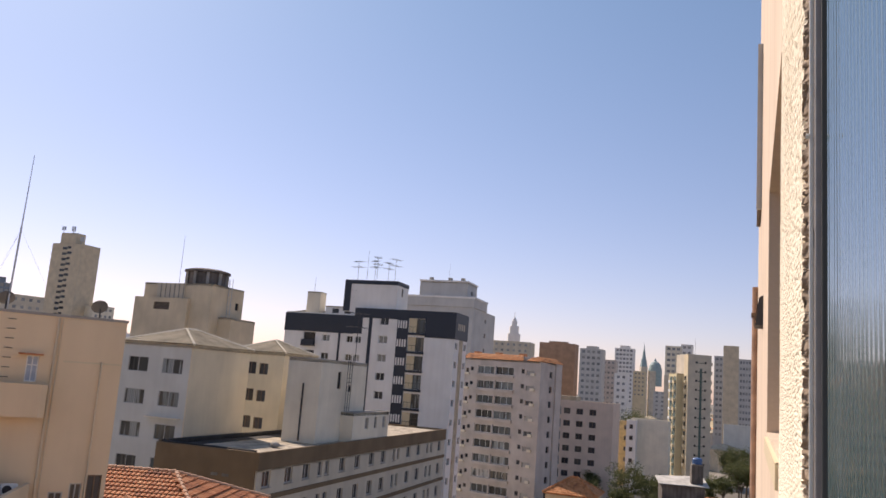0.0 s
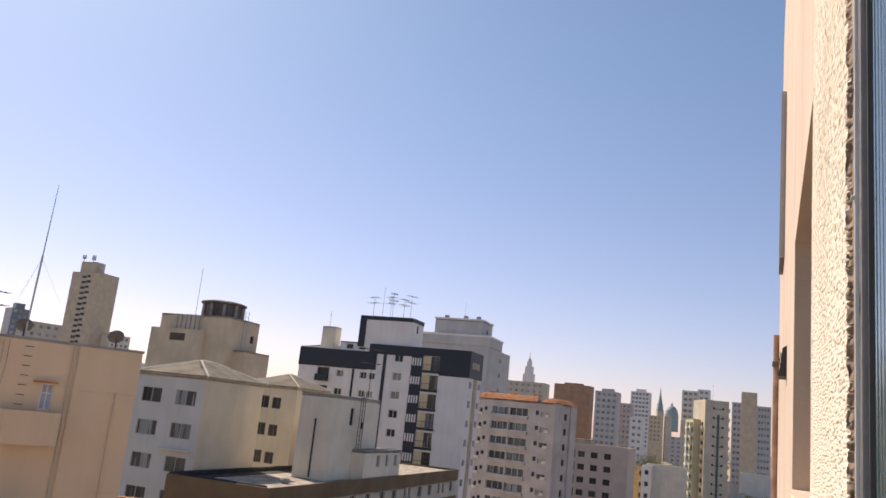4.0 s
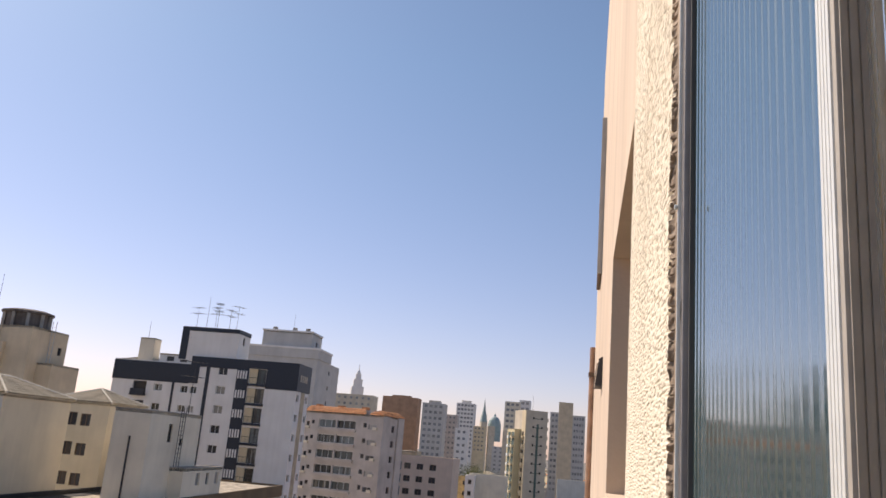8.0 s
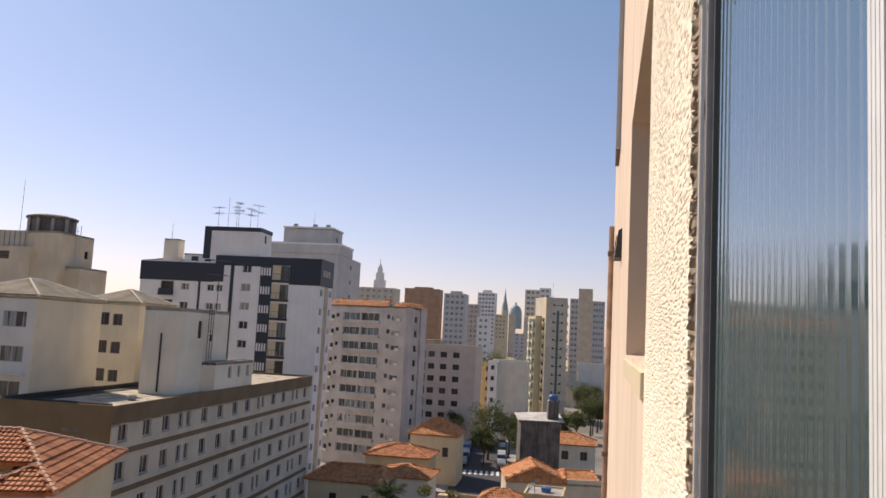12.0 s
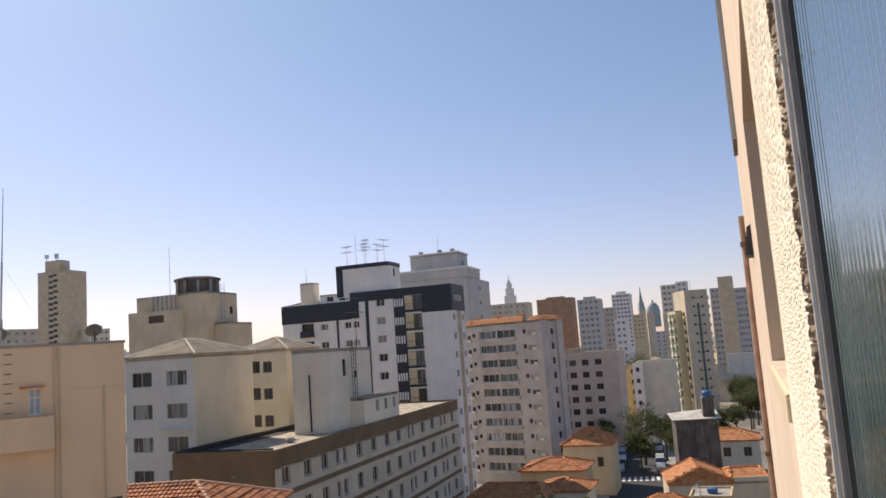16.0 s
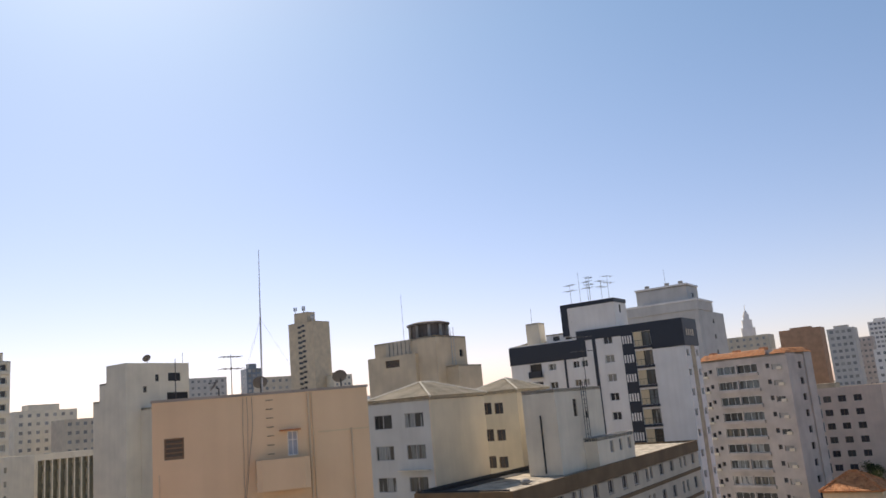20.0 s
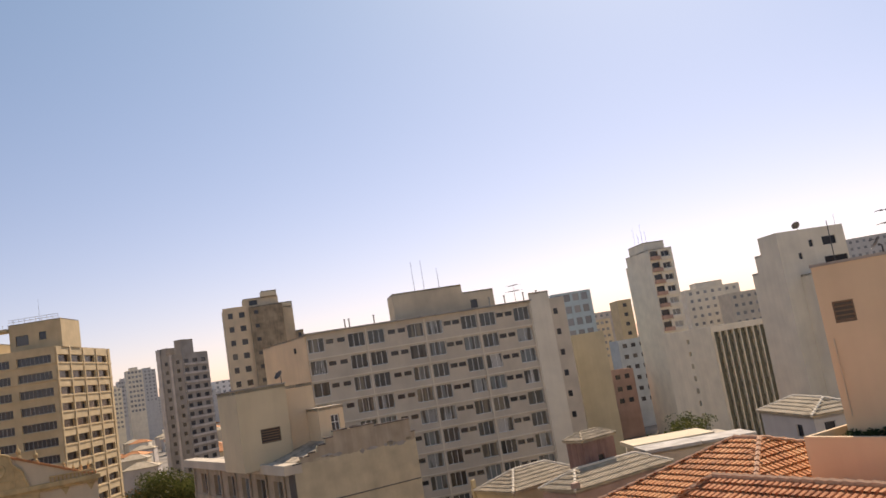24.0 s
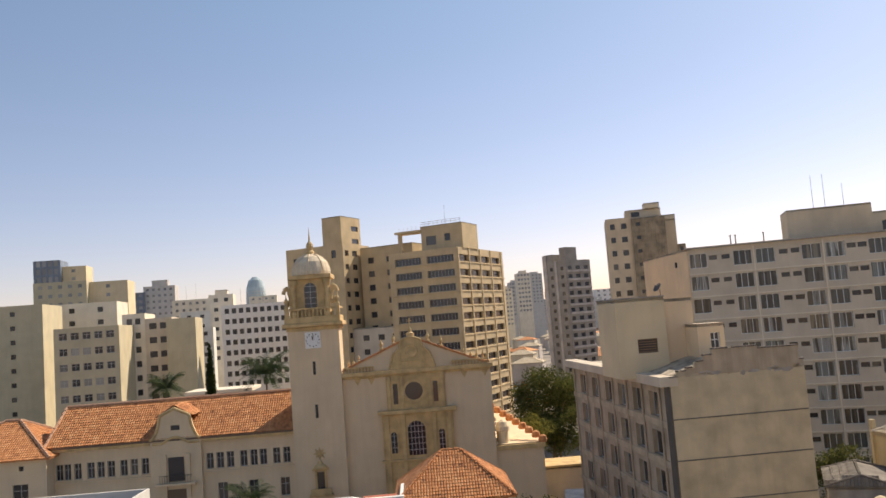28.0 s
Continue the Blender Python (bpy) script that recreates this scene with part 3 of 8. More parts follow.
# the next window's frame, deep in its opening
nw = new("window_next")
nw.matrix_basis = FAC
tagged(nw, "dark sliding window set deep in its opening", "window", kind="structure")
bm = bmesh.new()
for a, c in ((NEXT[0], NEXT[0] + 0.05), (3.34, 3.40), (NEXT[1] - 0.05, NEXT[1])):
    box(bm, a, c, -0.30, -0.24, NEXT[2], NEXT[3])
box(bm, NEXT[0], NEXT[1], -0.30, -0.24, NEXT[3] - 0.05, NEXT[3]), box(bm, NEXT[0], NEXT[1], -0.30, -0.24, NEXT[2], NEXT[2] + 0.05)
part("window_frame", bm, M["alu"], nw)
bm = bmesh.new()
box(bm, NEXT[0] + 0.05, NEXT[1] - 0.05, -0.28, -0.27, NEXT[2] + 0.05, NEXT[3] - 0.05)
part("pane", bm, M["panedark"], nw)
# small things on the wall further along
vent = new("wall_vent")
vent.matrix_basis = FAC
tagged(vent, "small dark vent box on the cream wall", "vent")
bm = bmesh.new()
v = [bm.verts.new(p) for p in ((6.0, 0.001, 0.60), (6.3, 0.001, 0.60), (6.3, 0.001, 0.82), (6.0, 0.001, 0.82), (6.0, 0.055, 0.60), (6.3, 0.055, 0.60), (6.3, 0.03, 0.80), (6.0, 0.03, 0.80))]
for q in ((0, 3, 2, 1), (4, 5, 6, 7), (0, 1, 5, 4), (2, 3, 7, 6), (1, 2, 6, 5), (3, 0, 4, 7)):
    bm.faces.new([v[k] for k in q])
part("vent_hood", bm, M["dark"], vent)
for k in range(4):
    bm = bmesh.new()
    box(bm, 6.01, 6.29, 0.056 - 0.006 * k, 0.062 - 0.006 * k, 0.615 + 0.045 * k, 0.635 + 0.045 * k)
    part("vent_slat", bm, M["framebrown"], vent)
sh = new("window_shutter")
sh.matrix_basis = FAC
tagged(sh, "brown wooden shutter standing open on the wall above", "shutter")
bm = bmesh.new()
box(bm, 7.9, 8.9, 0.002, 0.042, 1.92, 3.52, 0.006)
part("shutter_leaf", bm, M["framebrown"], sh)
bm = bmesh.new()
box(bm, 7.86, 7.898, 0.002, 0.050, 1.88, 3.56)
part("shutter_frame", bm, M["frame"], sh)
pipe = new("drain_pipe")
pipe.matrix_basis = FAC
tagged(pipe, "pinkish painted drain pipe down the end of the wall", "pipe")
bm = bmesh.new()
rod(bm, (11.55, 0.03, LO), (11.55, 0.03, 1.62), 0.045, n=10)
part("pipe_run", bm, M["tilecap"], pipe)
for k in range(-8, 1):
    bm = bmesh.new()
    box(bm, 11.48, 11.62, 0.002, 0.085, k * 2.8 + 1.2, k * 2.8 + 1.26)
    part("pipe_clip", bm, M["framebrown"], pipe)

# the open sliding window with ribbed panes
win = new("window_open")
win.matrix_basis = FAC
tagged(win, "aluminium sliding window with ribbed glass panes, pushed open", "window", kind="structure")
ZB, ZT = -0.74, 1.155
bm = bmesh.new()
box(bm, 1.026, 1.050, -0.040, -0.002, ZB, ZT, 0.003)
part("jamb_rail", bm, M["railgrey"], win)
bm = bmesh.new()
box(bm, 1.035, 1.040, -0.001, 0.0045, ZB, ZT, 0.0015)
part("jamb_bead", bm, M["aluwhite"], win, "bright aluminium bead")
bm = bmesh.new()
box(bm, 1.016, 1.024, -0.050, -0.010, ZB, ZT)
part("gasket", bm, M["rubber"], win)
for z in (-0.35, 0.425):
    bm = bmesh.new()
    rod(bm, (1.0375, 0.005, z), (1.0375, 0.009, z), 0.004, n=10)
    part("screw", bm, M["aluwhite"], win)
bm = bmesh.new()
box(bm, 1.042, 1.0495, -0.003, 0.001, 0.268, 0.292)
part("slot", bm, M["rubber"], win, "dark slot in the rail")


def ribbed_pane(xa, ya, xb, yb, pitch, depth):
    """A pane with upright ribs on its outer side, between two points of the plan."""
    bm = bmesh.new()
    n = int(math.hypot(xb - xa, yb - ya) / pitch) * 12
    cols = []
    for i in range(n + 1):
        k, f = i / n, (i % 12) / 12
        w = 1.0 - abs(f - 0.5) / 0.17 if abs(f - 0.5) < 0.17 else 0.0
        x, y = xa + (xb - xa) * k, ya + (yb - ya) * k
        y += depth * (0.8 + 0.35 * noise.noise((k * 9, 3.3, 0))) * w
        cols.append([bm.verts.new((x, y, z)) for z in (ZB + 0.03, ZT - 0.03)])
    for a, c in zip(cols, cols[1:]):
        bm.faces.new((a[0], a[1], c[1], c[0]))
    back = [bm.verts.new(p) for p in ((xa, ya - 0.006, ZB + 0.03), (xb, yb - 0.006, ZB + 0.03), (xb, yb - 0.006, ZT - 0.03), (xa, ya - 0.006, ZT - 0.03))]
    bm.faces.new(back[::-1])
    return bm


pane_a = part("ribbed_pane", ribbed_pane(1.012, -0.016, 0.495, -0.036, 0.0235, 0.0016), M["ribbed"], win, "ribbed glass pane")
pane_b = part("ribbed_pane", ribbed_pane(0.450, -0.056, -0.62, -0.056, 0.0235, 0.0022), M["ribbed_clear"], win, "clear ribbed glass pane")
for p in (pane_a, pane_b):
    p.visible_shadow = False
    for pl in p.data.polygons:
        pl.use_smooth = True
def extruded(outline):
    """An upright bar with the given outline in plan, over the height of the window."""
    bm = bmesh.new()
    low, high = [bm.verts.new((x, y, ZB)) for x, y in outline], [bm.verts.new((x, y, ZT)) for x, y in outline]
    for k in range(len(outline)):
        j = (k + 1) % len(outline)
        bm.faces.new((low[k], low[j], high[j], high[k]))
    bm.faces.new(low[::-1]), bm.faces.new(high)
    bmesh.ops.recalc_face_normals(bm, faces=bm.faces)
    return bm


flute = [(0.4630, -0.0500), (0.4950, -0.0500)]
for k in range(4):
    a = 0.4950 - 0.008 * k
    flute += [(a, -0.0360), (a - 0.0062, -0.0360), (a - 0.0066, -0.0385), (a - 0.0078, -0.0385)]
part("stile", extruded(flute), M["aluwhite"], win, "white aluminium stile with fine grooves")
# side of the stile: its shade is put into a darker metal colour
side = [(0.4625, -0.0370), (0.4625, -0.0580), (0.4540, -0.0580)]
for k in range(3):
    a = -0.0575 + 0.0064 * k
    side += [(0.4515, a), (0.4515, a + 0.0048), (0.4535, a + 0.0051), (0.4535, a + 0.0060)]
side += [(0.4540, -0.0370)]
part("stile_return", extruded(side), M["shadedalu"], win, "grey grooved side of the stile")
for z in (ZB, ZT - 0.03):
    bm = bmesh.new()
    box(bm, -1.24, 1.024, -0.075, -0.062 if z == ZB else -0.0625, z, z + 0.03)
    part("track", bm, M["alu"], win)
# plain room behind the window
room = new("room_shell")
room.matrix_basis = FAC
tagged(room, "plain dim room behind the open window", "room", kind="structure")
bm = bmesh.new()
x0, x1, y0, y1, z0, z1 = -2.2, 1.9, -4.0, -0.31, -1.7, 1.25
quad(bm, (x0, y0, z0), (x1, y0, z0), (x1, y1, z0), (x0, y1, z0))
quad(bm, (x0, y0, z1), (x0, y1, z1), (x1, y1, z1), (x1, y0, z1))
quad(bm, (x0, y0, z0), (x0, y0, z1), (x1, y0, z1), (x1, y0, z0))
quad(bm, (x0, y0, z0), (x0, y1, z0), (x0, y1, z1), (x0, y0, z1))
quad(bm, (x1, y0, z0), (x1, y0, z1), (x1, y1, z1), (x1, y1, z0))
part("room_wall", bm, M["tan"], room)

# ---- more builders ----
def slope(bm, e0, e1, a0, a1, tw=0.24, th=0.38, lift=0.075):
    """Courses of curved tiles on a roof face between an eave e0-e1 and a ridge a0-a1 (one point on a hip end)."""
    e0, e1, a0, a1 = (Vector(p) for p in (e0, e1, a0, a1))
    u = (e1 - e0).normalized()
    mid = ((a0 + a1) / 2) - e0
    up = mid - u * mid.dot(u)
    run = up.length
    up = up / run
    nrm = u.cross(up)
    if nrm.z < 0:
        nrm = -nrm
    w = (e1 - e0).length
    l1, r1 = (a0 - e0).dot(u), (a1 - e0).dot(u)
    n = max(2, int(run / th))
    for k in range(n):
        v0, v1 = k / n, min(1.0, (k + 1.12) / n)
        left, right = l1 * v0, w + (r1 - w) * v0
        i0, i1 = int(left / tw), int(right / tw)
        for i in range(i0, i1 + 1):
            xa, xb = max(i * tw, left), min((i + 1) * tw * 1.0, right)
            if xb - xa < tw * 0.3:
                continue
            j = 0.012 * noise.noise((i * 1.7, k * 2.3, w))
            row = []
            for v, h in ((v0, lift + j), (v1, 0.012 + j)):
                p = e0 + up * (run * v)
                row.append([bm.verts.new(p + u * x + nrm * z) for x, z in ((xa, h * 0.45), (xa + (xb - xa) * 0.22, h + 0.022), (xa + (xb - xa) * 0.74, h + 0.022), (xb - 0.004, h * 0.45))])
            for q in range(3):
                bm.faces.new((row[0][q], row[0][q + 1], row[1][q + 1], row[1][q]))


def tiled_hip(ob, mat, x0, x1, y0, y1, z, rise, over=0.35, along="x", inset=None, tw=0.26, th=0.40, capmat=None, sides="0123", top=True):
    """A hipped roof of curved tiles: deck, tile courses and round ridge caps."""
    x0, x1, y0, y1 = x0 - over, x1 + over, y0 - over, y1 + over
    k = ((y1 - y0) / 2 if along == "x" else (x1 - x0) / 2) if inset is None else inset
    if along == "x":
        r = ((x0 + k, (y0 + y1) / 2, z + rise), (x1 - k, (y0 + y1) / 2, z + rise))
    else:
        r = (((x0 + x1) / 2, y0 + k, z + rise), ((x0 + x1) / 2, y1 - k, z + rise))
    c = [(x0, y0, z), (x1, y0, z), (x1, y1, z), (x0, y1, z)]
    if along == "x":
        fs = [(c[0], c[1], r[0], r[1]), (c[1], c[2], r[1], r[1]), (c[2], c[3], r[1], r[0]), (c[3], c[0], r[0], r[0])]
    else:
        fs = [(c[0], c[1], r[0], r[0]), (c[1], c[2], r[0], r[1]), (c[2], c[3], r[1], r[1]), (c[3], c[0], r[1], r[0])]
    deck = bmesh.new()
    for e0, e1, a0, a1 in fs:
        quad(deck, *((e0, e1, a1, a0) if a0 != a1 else (e0, e1, a0)))
    box(deck, x0 + 0.06, x1 - 0.06, y0 + 0.06, y1 - 0.06, z - 0.16, z - 0.004)
    part("roof_deck", deck, mat, ob)
    bm = bmesh.new()
    for s in sides:
        slope(bm, *fs[int(s)], tw=tw, th=th)
    part("roof_tiles", bm, mat, ob, kind="stuff")
    caps = ([(r[0], r[1])] if top else []) + [(c[0], r[0]), (c[1], r[1] if along == "x" else r[0]), (c[2], r[1]), (c[3], r[0] if along == "x" else r[1])]
    bm = bmesh.new()
    rod(bm, (0, 0, 0.045), (0.44, 0, 0.025), 0.12, 0.10, n=7)
    one = bpy.data.meshes.new("ridge_tile")
    bm.to_mesh(one), bm.free()
    one.materials.append(capmat or mat)
    far = bmesh.new() if tw >= 0.3 else None
    for a, b_ in caps:
        a, b_ = Vector(a), Vector(b_)
        d = b_ - a
        if d.length < 0.3:
            continue
        big = 1.0 if tw < 0.3 else 2.0
        n = max(2, int(d.length / (0.42 * big)))
        turn = d.to_track_quat("X", "Z").to_matrix().to_4x4() @ Matrix.Scale(big, 4)
        for i in range(n):
            if far:
                rod(far, a.lerp(b_, i / n) + Vector((0, 0, 0.09)), a.lerp(b_, (i + 1.05) / n) + Vector((0, 0, 0.05)), 0.22, 0.18, n=6)
            else:
                shared("ridge_tile", one, ob, Matrix.Translation(a.lerp(b_, i / n)) @ turn)
    if far:
        part("ridge_tiles", far, capmat or mat, ob, kind="stuff")


def leaf_material(name, a, b_):
    m, n, l, bs = material(name, 0.6)
    g = n.new("ShaderNodeNewGeometry")
    r = ramp(n, [(0.0, a), (1.0, b_)])
    l.new(g.outputs["Random Per Island"], r.inputs["Fac"])
    l.new(r.outputs["Color"], bs.inputs["Base Color"])
    bs.inputs["Specular IOR Level"].default_value = 0.15
    tr = n.new("ShaderNodeBsdfTranslucent")
    l.new(r.outputs["Color"], tr.inputs["Color"])
    mx = n.new("ShaderNodeMixShader")
    mx.inputs["Fac"].default_value = 0.4
    l.new(bs.outputs["BSDF"], mx.inputs[1])
    l.new(tr.outputs["BSDF"], mx.inputs[2])
    l.new(mx.outputs["Shader"], n["Material Output"].inputs["Surface"])
    return m


M["leaf"] = leaf_material("dark_green_leaves", (0.04, 0.055, 0.018), (0.15, 0.155, 0.05))
M["leafy"] = leaf_material("yellow_green_leaves", (0.07, 0.08, 0.02), (0.24, 0.22, 0.06))
M["palm"] = leaf_material("palm_leaves", (0.015, 0.03, 0.014), (0.06, 0.09, 0.03))
M["bark"] = plain("bark", (0.12, 0.09, 0.06), 0.9, 0, 0.4, 12)
M["blossom"] = leaf_material("orange_blossom", (0.30, 0.10, 0.02), (0.50, 0.22, 0.04))


def leaves(bm, rnd, c, r, n, size):
    for _ in range(n):
        d = Vector((rnd.gauss(0, 1), rnd.gauss(0, 1), rnd.gauss(0, 1))).normalized() * (r * rnd.random() ** 0.45)
        p = Vector(c) + Vector((d.x, d.y, d.z * 0.75))
        a = Vector((rnd.gauss(0, 1), rnd.gauss(0, 1), rnd.gauss(0, 0.7))).normalized()
        b_ = a.orthogonal().normalized() * size * rnd.uniform(0.5, 1.0)
        a = a * size * rnd.uniform(0.7, 1.3)
        bm.faces.new([bm.verts.new(q) for q in (p - a, p + b_ * 0.6, p + a, p - b_ * 0.6)])


def tree(x, y, h, r, seed, mat="leaf", label="broad leafy dark green street tree", n=1500, z=0.0, size=0.30, group="street trees", second=None):
    n, size = int(n * 1.8), size * 0.68
    rnd = random.Random(seed)
    ob = new("tree")
    ob.matrix_basis = pose(x, y, z)
    tagged(ob, label, "tree", group)
    bm = bmesh.new()
    fork = h * 0.34
    rod(bm, (0, 0, 0), (0.1, 0.05, fork), 0.05 * h * 0.55, 0.03 * h * 0.5, n=9)
    tips = []
    for i in range(7):
        a = i * 0.9 + rnd.random()
        t = Vector((math.cos(a) * r * 0.6 * rnd.uniform(0.6, 1.1), math.sin(a) * r * 0.6 * rnd.uniform(0.6, 1.1), h * rnd.uniform(0.62, 0.86)))
        rod(bm, (0.1, 0.05, fork * 0.95), t, 0.012 * h, 0.005 * h, n=6)
        tips.append(t)
    part("trunk", bm, M["bark"], ob)
    bm = bmesh.new()
    tips += [Vector((rnd.uniform(-0.6, 0.6) * r, rnd.uniform(-0.6, 0.6) * r, h * rnd.uniform(0.45, 0.92))) for _ in range(14)]
    for t in tips:
        leaves(bm, rnd, t, r * rnd.uniform(0.26, 0.46), n // len(tips), size * 0.8)
    part("crown", bm, M[mat], ob)
    if second:
        bm = bmesh.new()
        for t in tips[2:6]:
            leaves(bm, rnd, t + Vector((0, 0, 0.3)), r * 0.35, 40, size * 0.8)
        part("blossom", bm, M[second], ob, "orange blossom in the crown")
    return ob


def palm(x, y, z, h, r, seed, label):
    rnd = random.Random(seed)
    ob = new("palm_tree")
    ob.matrix_basis = pose(x, y, z)
    tagged(ob, label, "palm tree", "palm trees by the church")
    bm = bmesh.new()
    prev = Vector((0, 0, 0))
    for i in range(1, 7):
        p = Vector((0.08 * math.sin(i), 0.06 * math.cos(i * 1.3), h * i / 6))
        rod(bm, prev, p, 0.24 - 0.015 * i, 0.22 - 0.015 * i, n=9)
        prev = p
    part("trunk", bm, M["bark"], ob)
    bm = bmesh.new()
    for k in range(40):
        a, lift = rnd.uniform(0, 6.28), rnd.uniform(-0.1, 1.75)
        d = Vector((math.cos(a), math.sin(a), 0))
        side = Vector((-d.y, d.x, 0))
        pts = [prev + d * (r * s) + Vector((0, 0, r * (lift * s - (0.6 + 0.25 * lift) * s * s))) for s in (i / 9 for i in range(10))]
        for i in range(9):
            for sg in (-1, 1):
                for half in (0.0, 0.5):
                    q = pts[i].lerp(pts[i + 1], half)
                    wl = r * 0.26 * math.sin(math.pi * (i + half + 0.8) / 10.5)
                    tip = q + side * (sg * wl) + d * (wl * 0.5) - Vector((0, 0, wl * 0.55))
                    e = (pts[i + 1] - pts[i]) * 0.28
                    bm.faces.new([bm.verts.new(v) for v in (q, q + e, tip + e * 0.2, tip)])
    part("fronds", bm, M["palm"], ob)
    return ob


def cypress(x, y, z, h, r, seed):
    rnd = random.Random(seed)
    ob = new("cypress_tree")
    ob.matrix_basis = pose(x, y, z)
    tagged(ob, "tall narrow dark green cypress tree", "tree")
    bm = bmesh.new()
    rod(bm, (0, 0, 0), (0, 0, h * 0.9), 0.2, 0.04)
    part("trunk", bm, M["bark"], ob)
    bm = bmesh.new()
    for i in range(70):
        k = i / 69
        leaves(bm, rnd, (rnd.uniform(-0.15, 0.15), rnd.uniform(-0.15, 0.15), h * (0.06 + 0.92 * k)), r * (1 - k ** 2.6) * 0.95 + 0.12, 230, 0.19)
    part("crown", bm, M["palm"], ob)


def tv_antenna(x, y, z, h, turn=0.0, kind="yagi", label="thin metal television aerial on a rooftop mast", group="rooftop aerials"):
    ob = new("tv_antenna")
    ob.matrix_basis = pose(x, y, z, 0, 0, turn)
    tagged(ob, label, "antenna", group)
    t = 0.032 if math.hypot(x, y) > 80 else 0.02
    bm = bmesh.new()
    rod(bm, (0, 0, 0), (0, 0, h), t, t * 0.7, n=6)
    part("mast", bm, M["dark"], ob)
    if kind == "yagi":
        s = 1.0 if math.hypot(x, y) > 60 else 0.42
        for zz, n, w in ((h * 0.95, 5, 1.2 * s), (h * 0.68, 4, 1.6 * s)):
            bm = bmesh.new()
            rod(bm, (-s, 0, zz), (s, 0, zz), t * 0.8, n=6)
            part("boom", bm, M["dark"], ob)
            for i in range(n):
                bm = bmesh.new()
                xx = s * (-0.95 + 1.9 * i / (n - 1))
                rod(bm, (xx, -w / 2, zz), (xx, w / 2, zz), t * 0.6, n=5)
                part("element", bm, M["dark"], ob)
    return ob


def dish(x, y, z, r, az, label="grey satellite dish on a short mast", group="satellite dishes"):
    ob = new("satellite_dish")
    ob.matrix_basis = pose(x, y, z, 0, 0, az)
    tagged(ob, label, "satellite dish", group)
    bm = bmesh.new()
    rod(bm, (0, 0, 0), (0, 0, r * 1.2), 0.03, n=8)
    rod(bm, (0, 0, r * 1.2), (0, 0.12, r * 1.35), 0.025, n=8)
    part("mast", bm, M["dark"], ob)
    bm = bmesh.new()
    c = Vector((0, 0.15, r * 1.5))
    ax = Vector((0, 0.80, 0.6)).normalized()
    sx = Vector((1, 0, 0))
    sy = ax.cross(sx)
    rings = [[bm.verts.new(c + (sx * math.cos(a * math.pi / 12) + sy * math.sin(a * math.pi / 12)) * r * k + ax * (r * 0.28 * k * k)) for a in range(24)] for k in (0.08, 0.4, 0.7, 1.0)]
    for p, q in zip(rings, rings[1:]):
        for i in range(24):
            bm.faces.new((p[i], p[(i + 1) % 24], q[(i + 1) % 24], q[i]))
    bm.faces.new(rings[0][::-1])
    bmesh.ops.solidify(bm, geom=bm.faces[:], thickness=0.02)
    part("reflector", bm, M["dishgrey"], ob)
    bm = bmesh.new()
    rod(bm, c - sy * r * 0.8, c + ax * r * 0.9, 0.012, n=6), rod(bm, c + ax * r * 0.8, c + ax * r * 1.0, 0.035, n=8)
    part("feed_arm", bm, M["dark"], ob)


M["dishgrey"] = plain("grey_dish_paint", (0.17, 0.16, 0.155), 0.5)


def facade_block(name, cx, cy, w, d, ztop, mat, dir_r, front, label, floors, cols, win=(1.3, 1.2), kind="far", pent=0.0, side=0, zlow=None, category="apartment tower", group="skyline towers", storey=3.0):
    """A tower given by the middle of its front face. front: 'left' or 'right' face of the local frame."""
    a = radians(dir_r + (90 if front == "left" else 0))
    ux, uy = -math.sin(a), math.cos(a)
    x, y = cx - ux * w / 2, cy - uy * w / 2
    ob = thing(name, x, y, dir_r, label, category, group)
    # beyond 280 m dark panes give way to the haze-paled ones
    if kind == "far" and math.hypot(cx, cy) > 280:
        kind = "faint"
    zs = [ztop - 2.3 - storey * k for k in range(floors)]
    zs = [z for z in zs if z > 1.0]
    fr = rows(0.6, w - 0.6, cols, min(win[0], (w - 1.2) / max(cols, 1) * 0.7), zs, win[1], kind) if cols else []
    sd = rows(0.8, d - 0.8, side, 1.2, zs, win[1], kind) if side else []
    if front == "left":
        block(ob, mat, 0, d, 0, w, 0, ztop, left=fr, right=sd, parapet=0.6)
        if pent:
            block(ob, mat, d * 0.2, d * 0.7, w * 0.25, w * 0.75, ztop, ztop + pent, name="lift_house", roofname="lift_house_roof")
    else:
        block(ob, mat, 0, w, 0, d, 0, ztop, right=fr, left=sd, parapet=0.6)
        if pent:
            block(ob, mat, w * 0.25, w * 0.75, d * 0.2, d * 0.7, ztop, ztop + pent, name="lift_house", roofname="lift_house_roof")
    return ob


def ledge(ob, x0, x1, y0, y1, z0, z1, mat, name="ledge", bevel=0.0, label=""):
    bm = bmesh.new()
    box(bm, x0, x1, y0, y1, z0, z1, bevel)
    return part(name, bm, mat, ob, label)

# ---- ground, road and crossing ----
bm = bmesh.new()
quad(bm, (-4500, -4500, 0), (4500, -4500, 0), (4500, 4500, 0), (-4500, 4500, 0))
tagged(part("ground", bm, M["ground"], None), "grey paved city ground between the buildings", "ground", kind="structure")

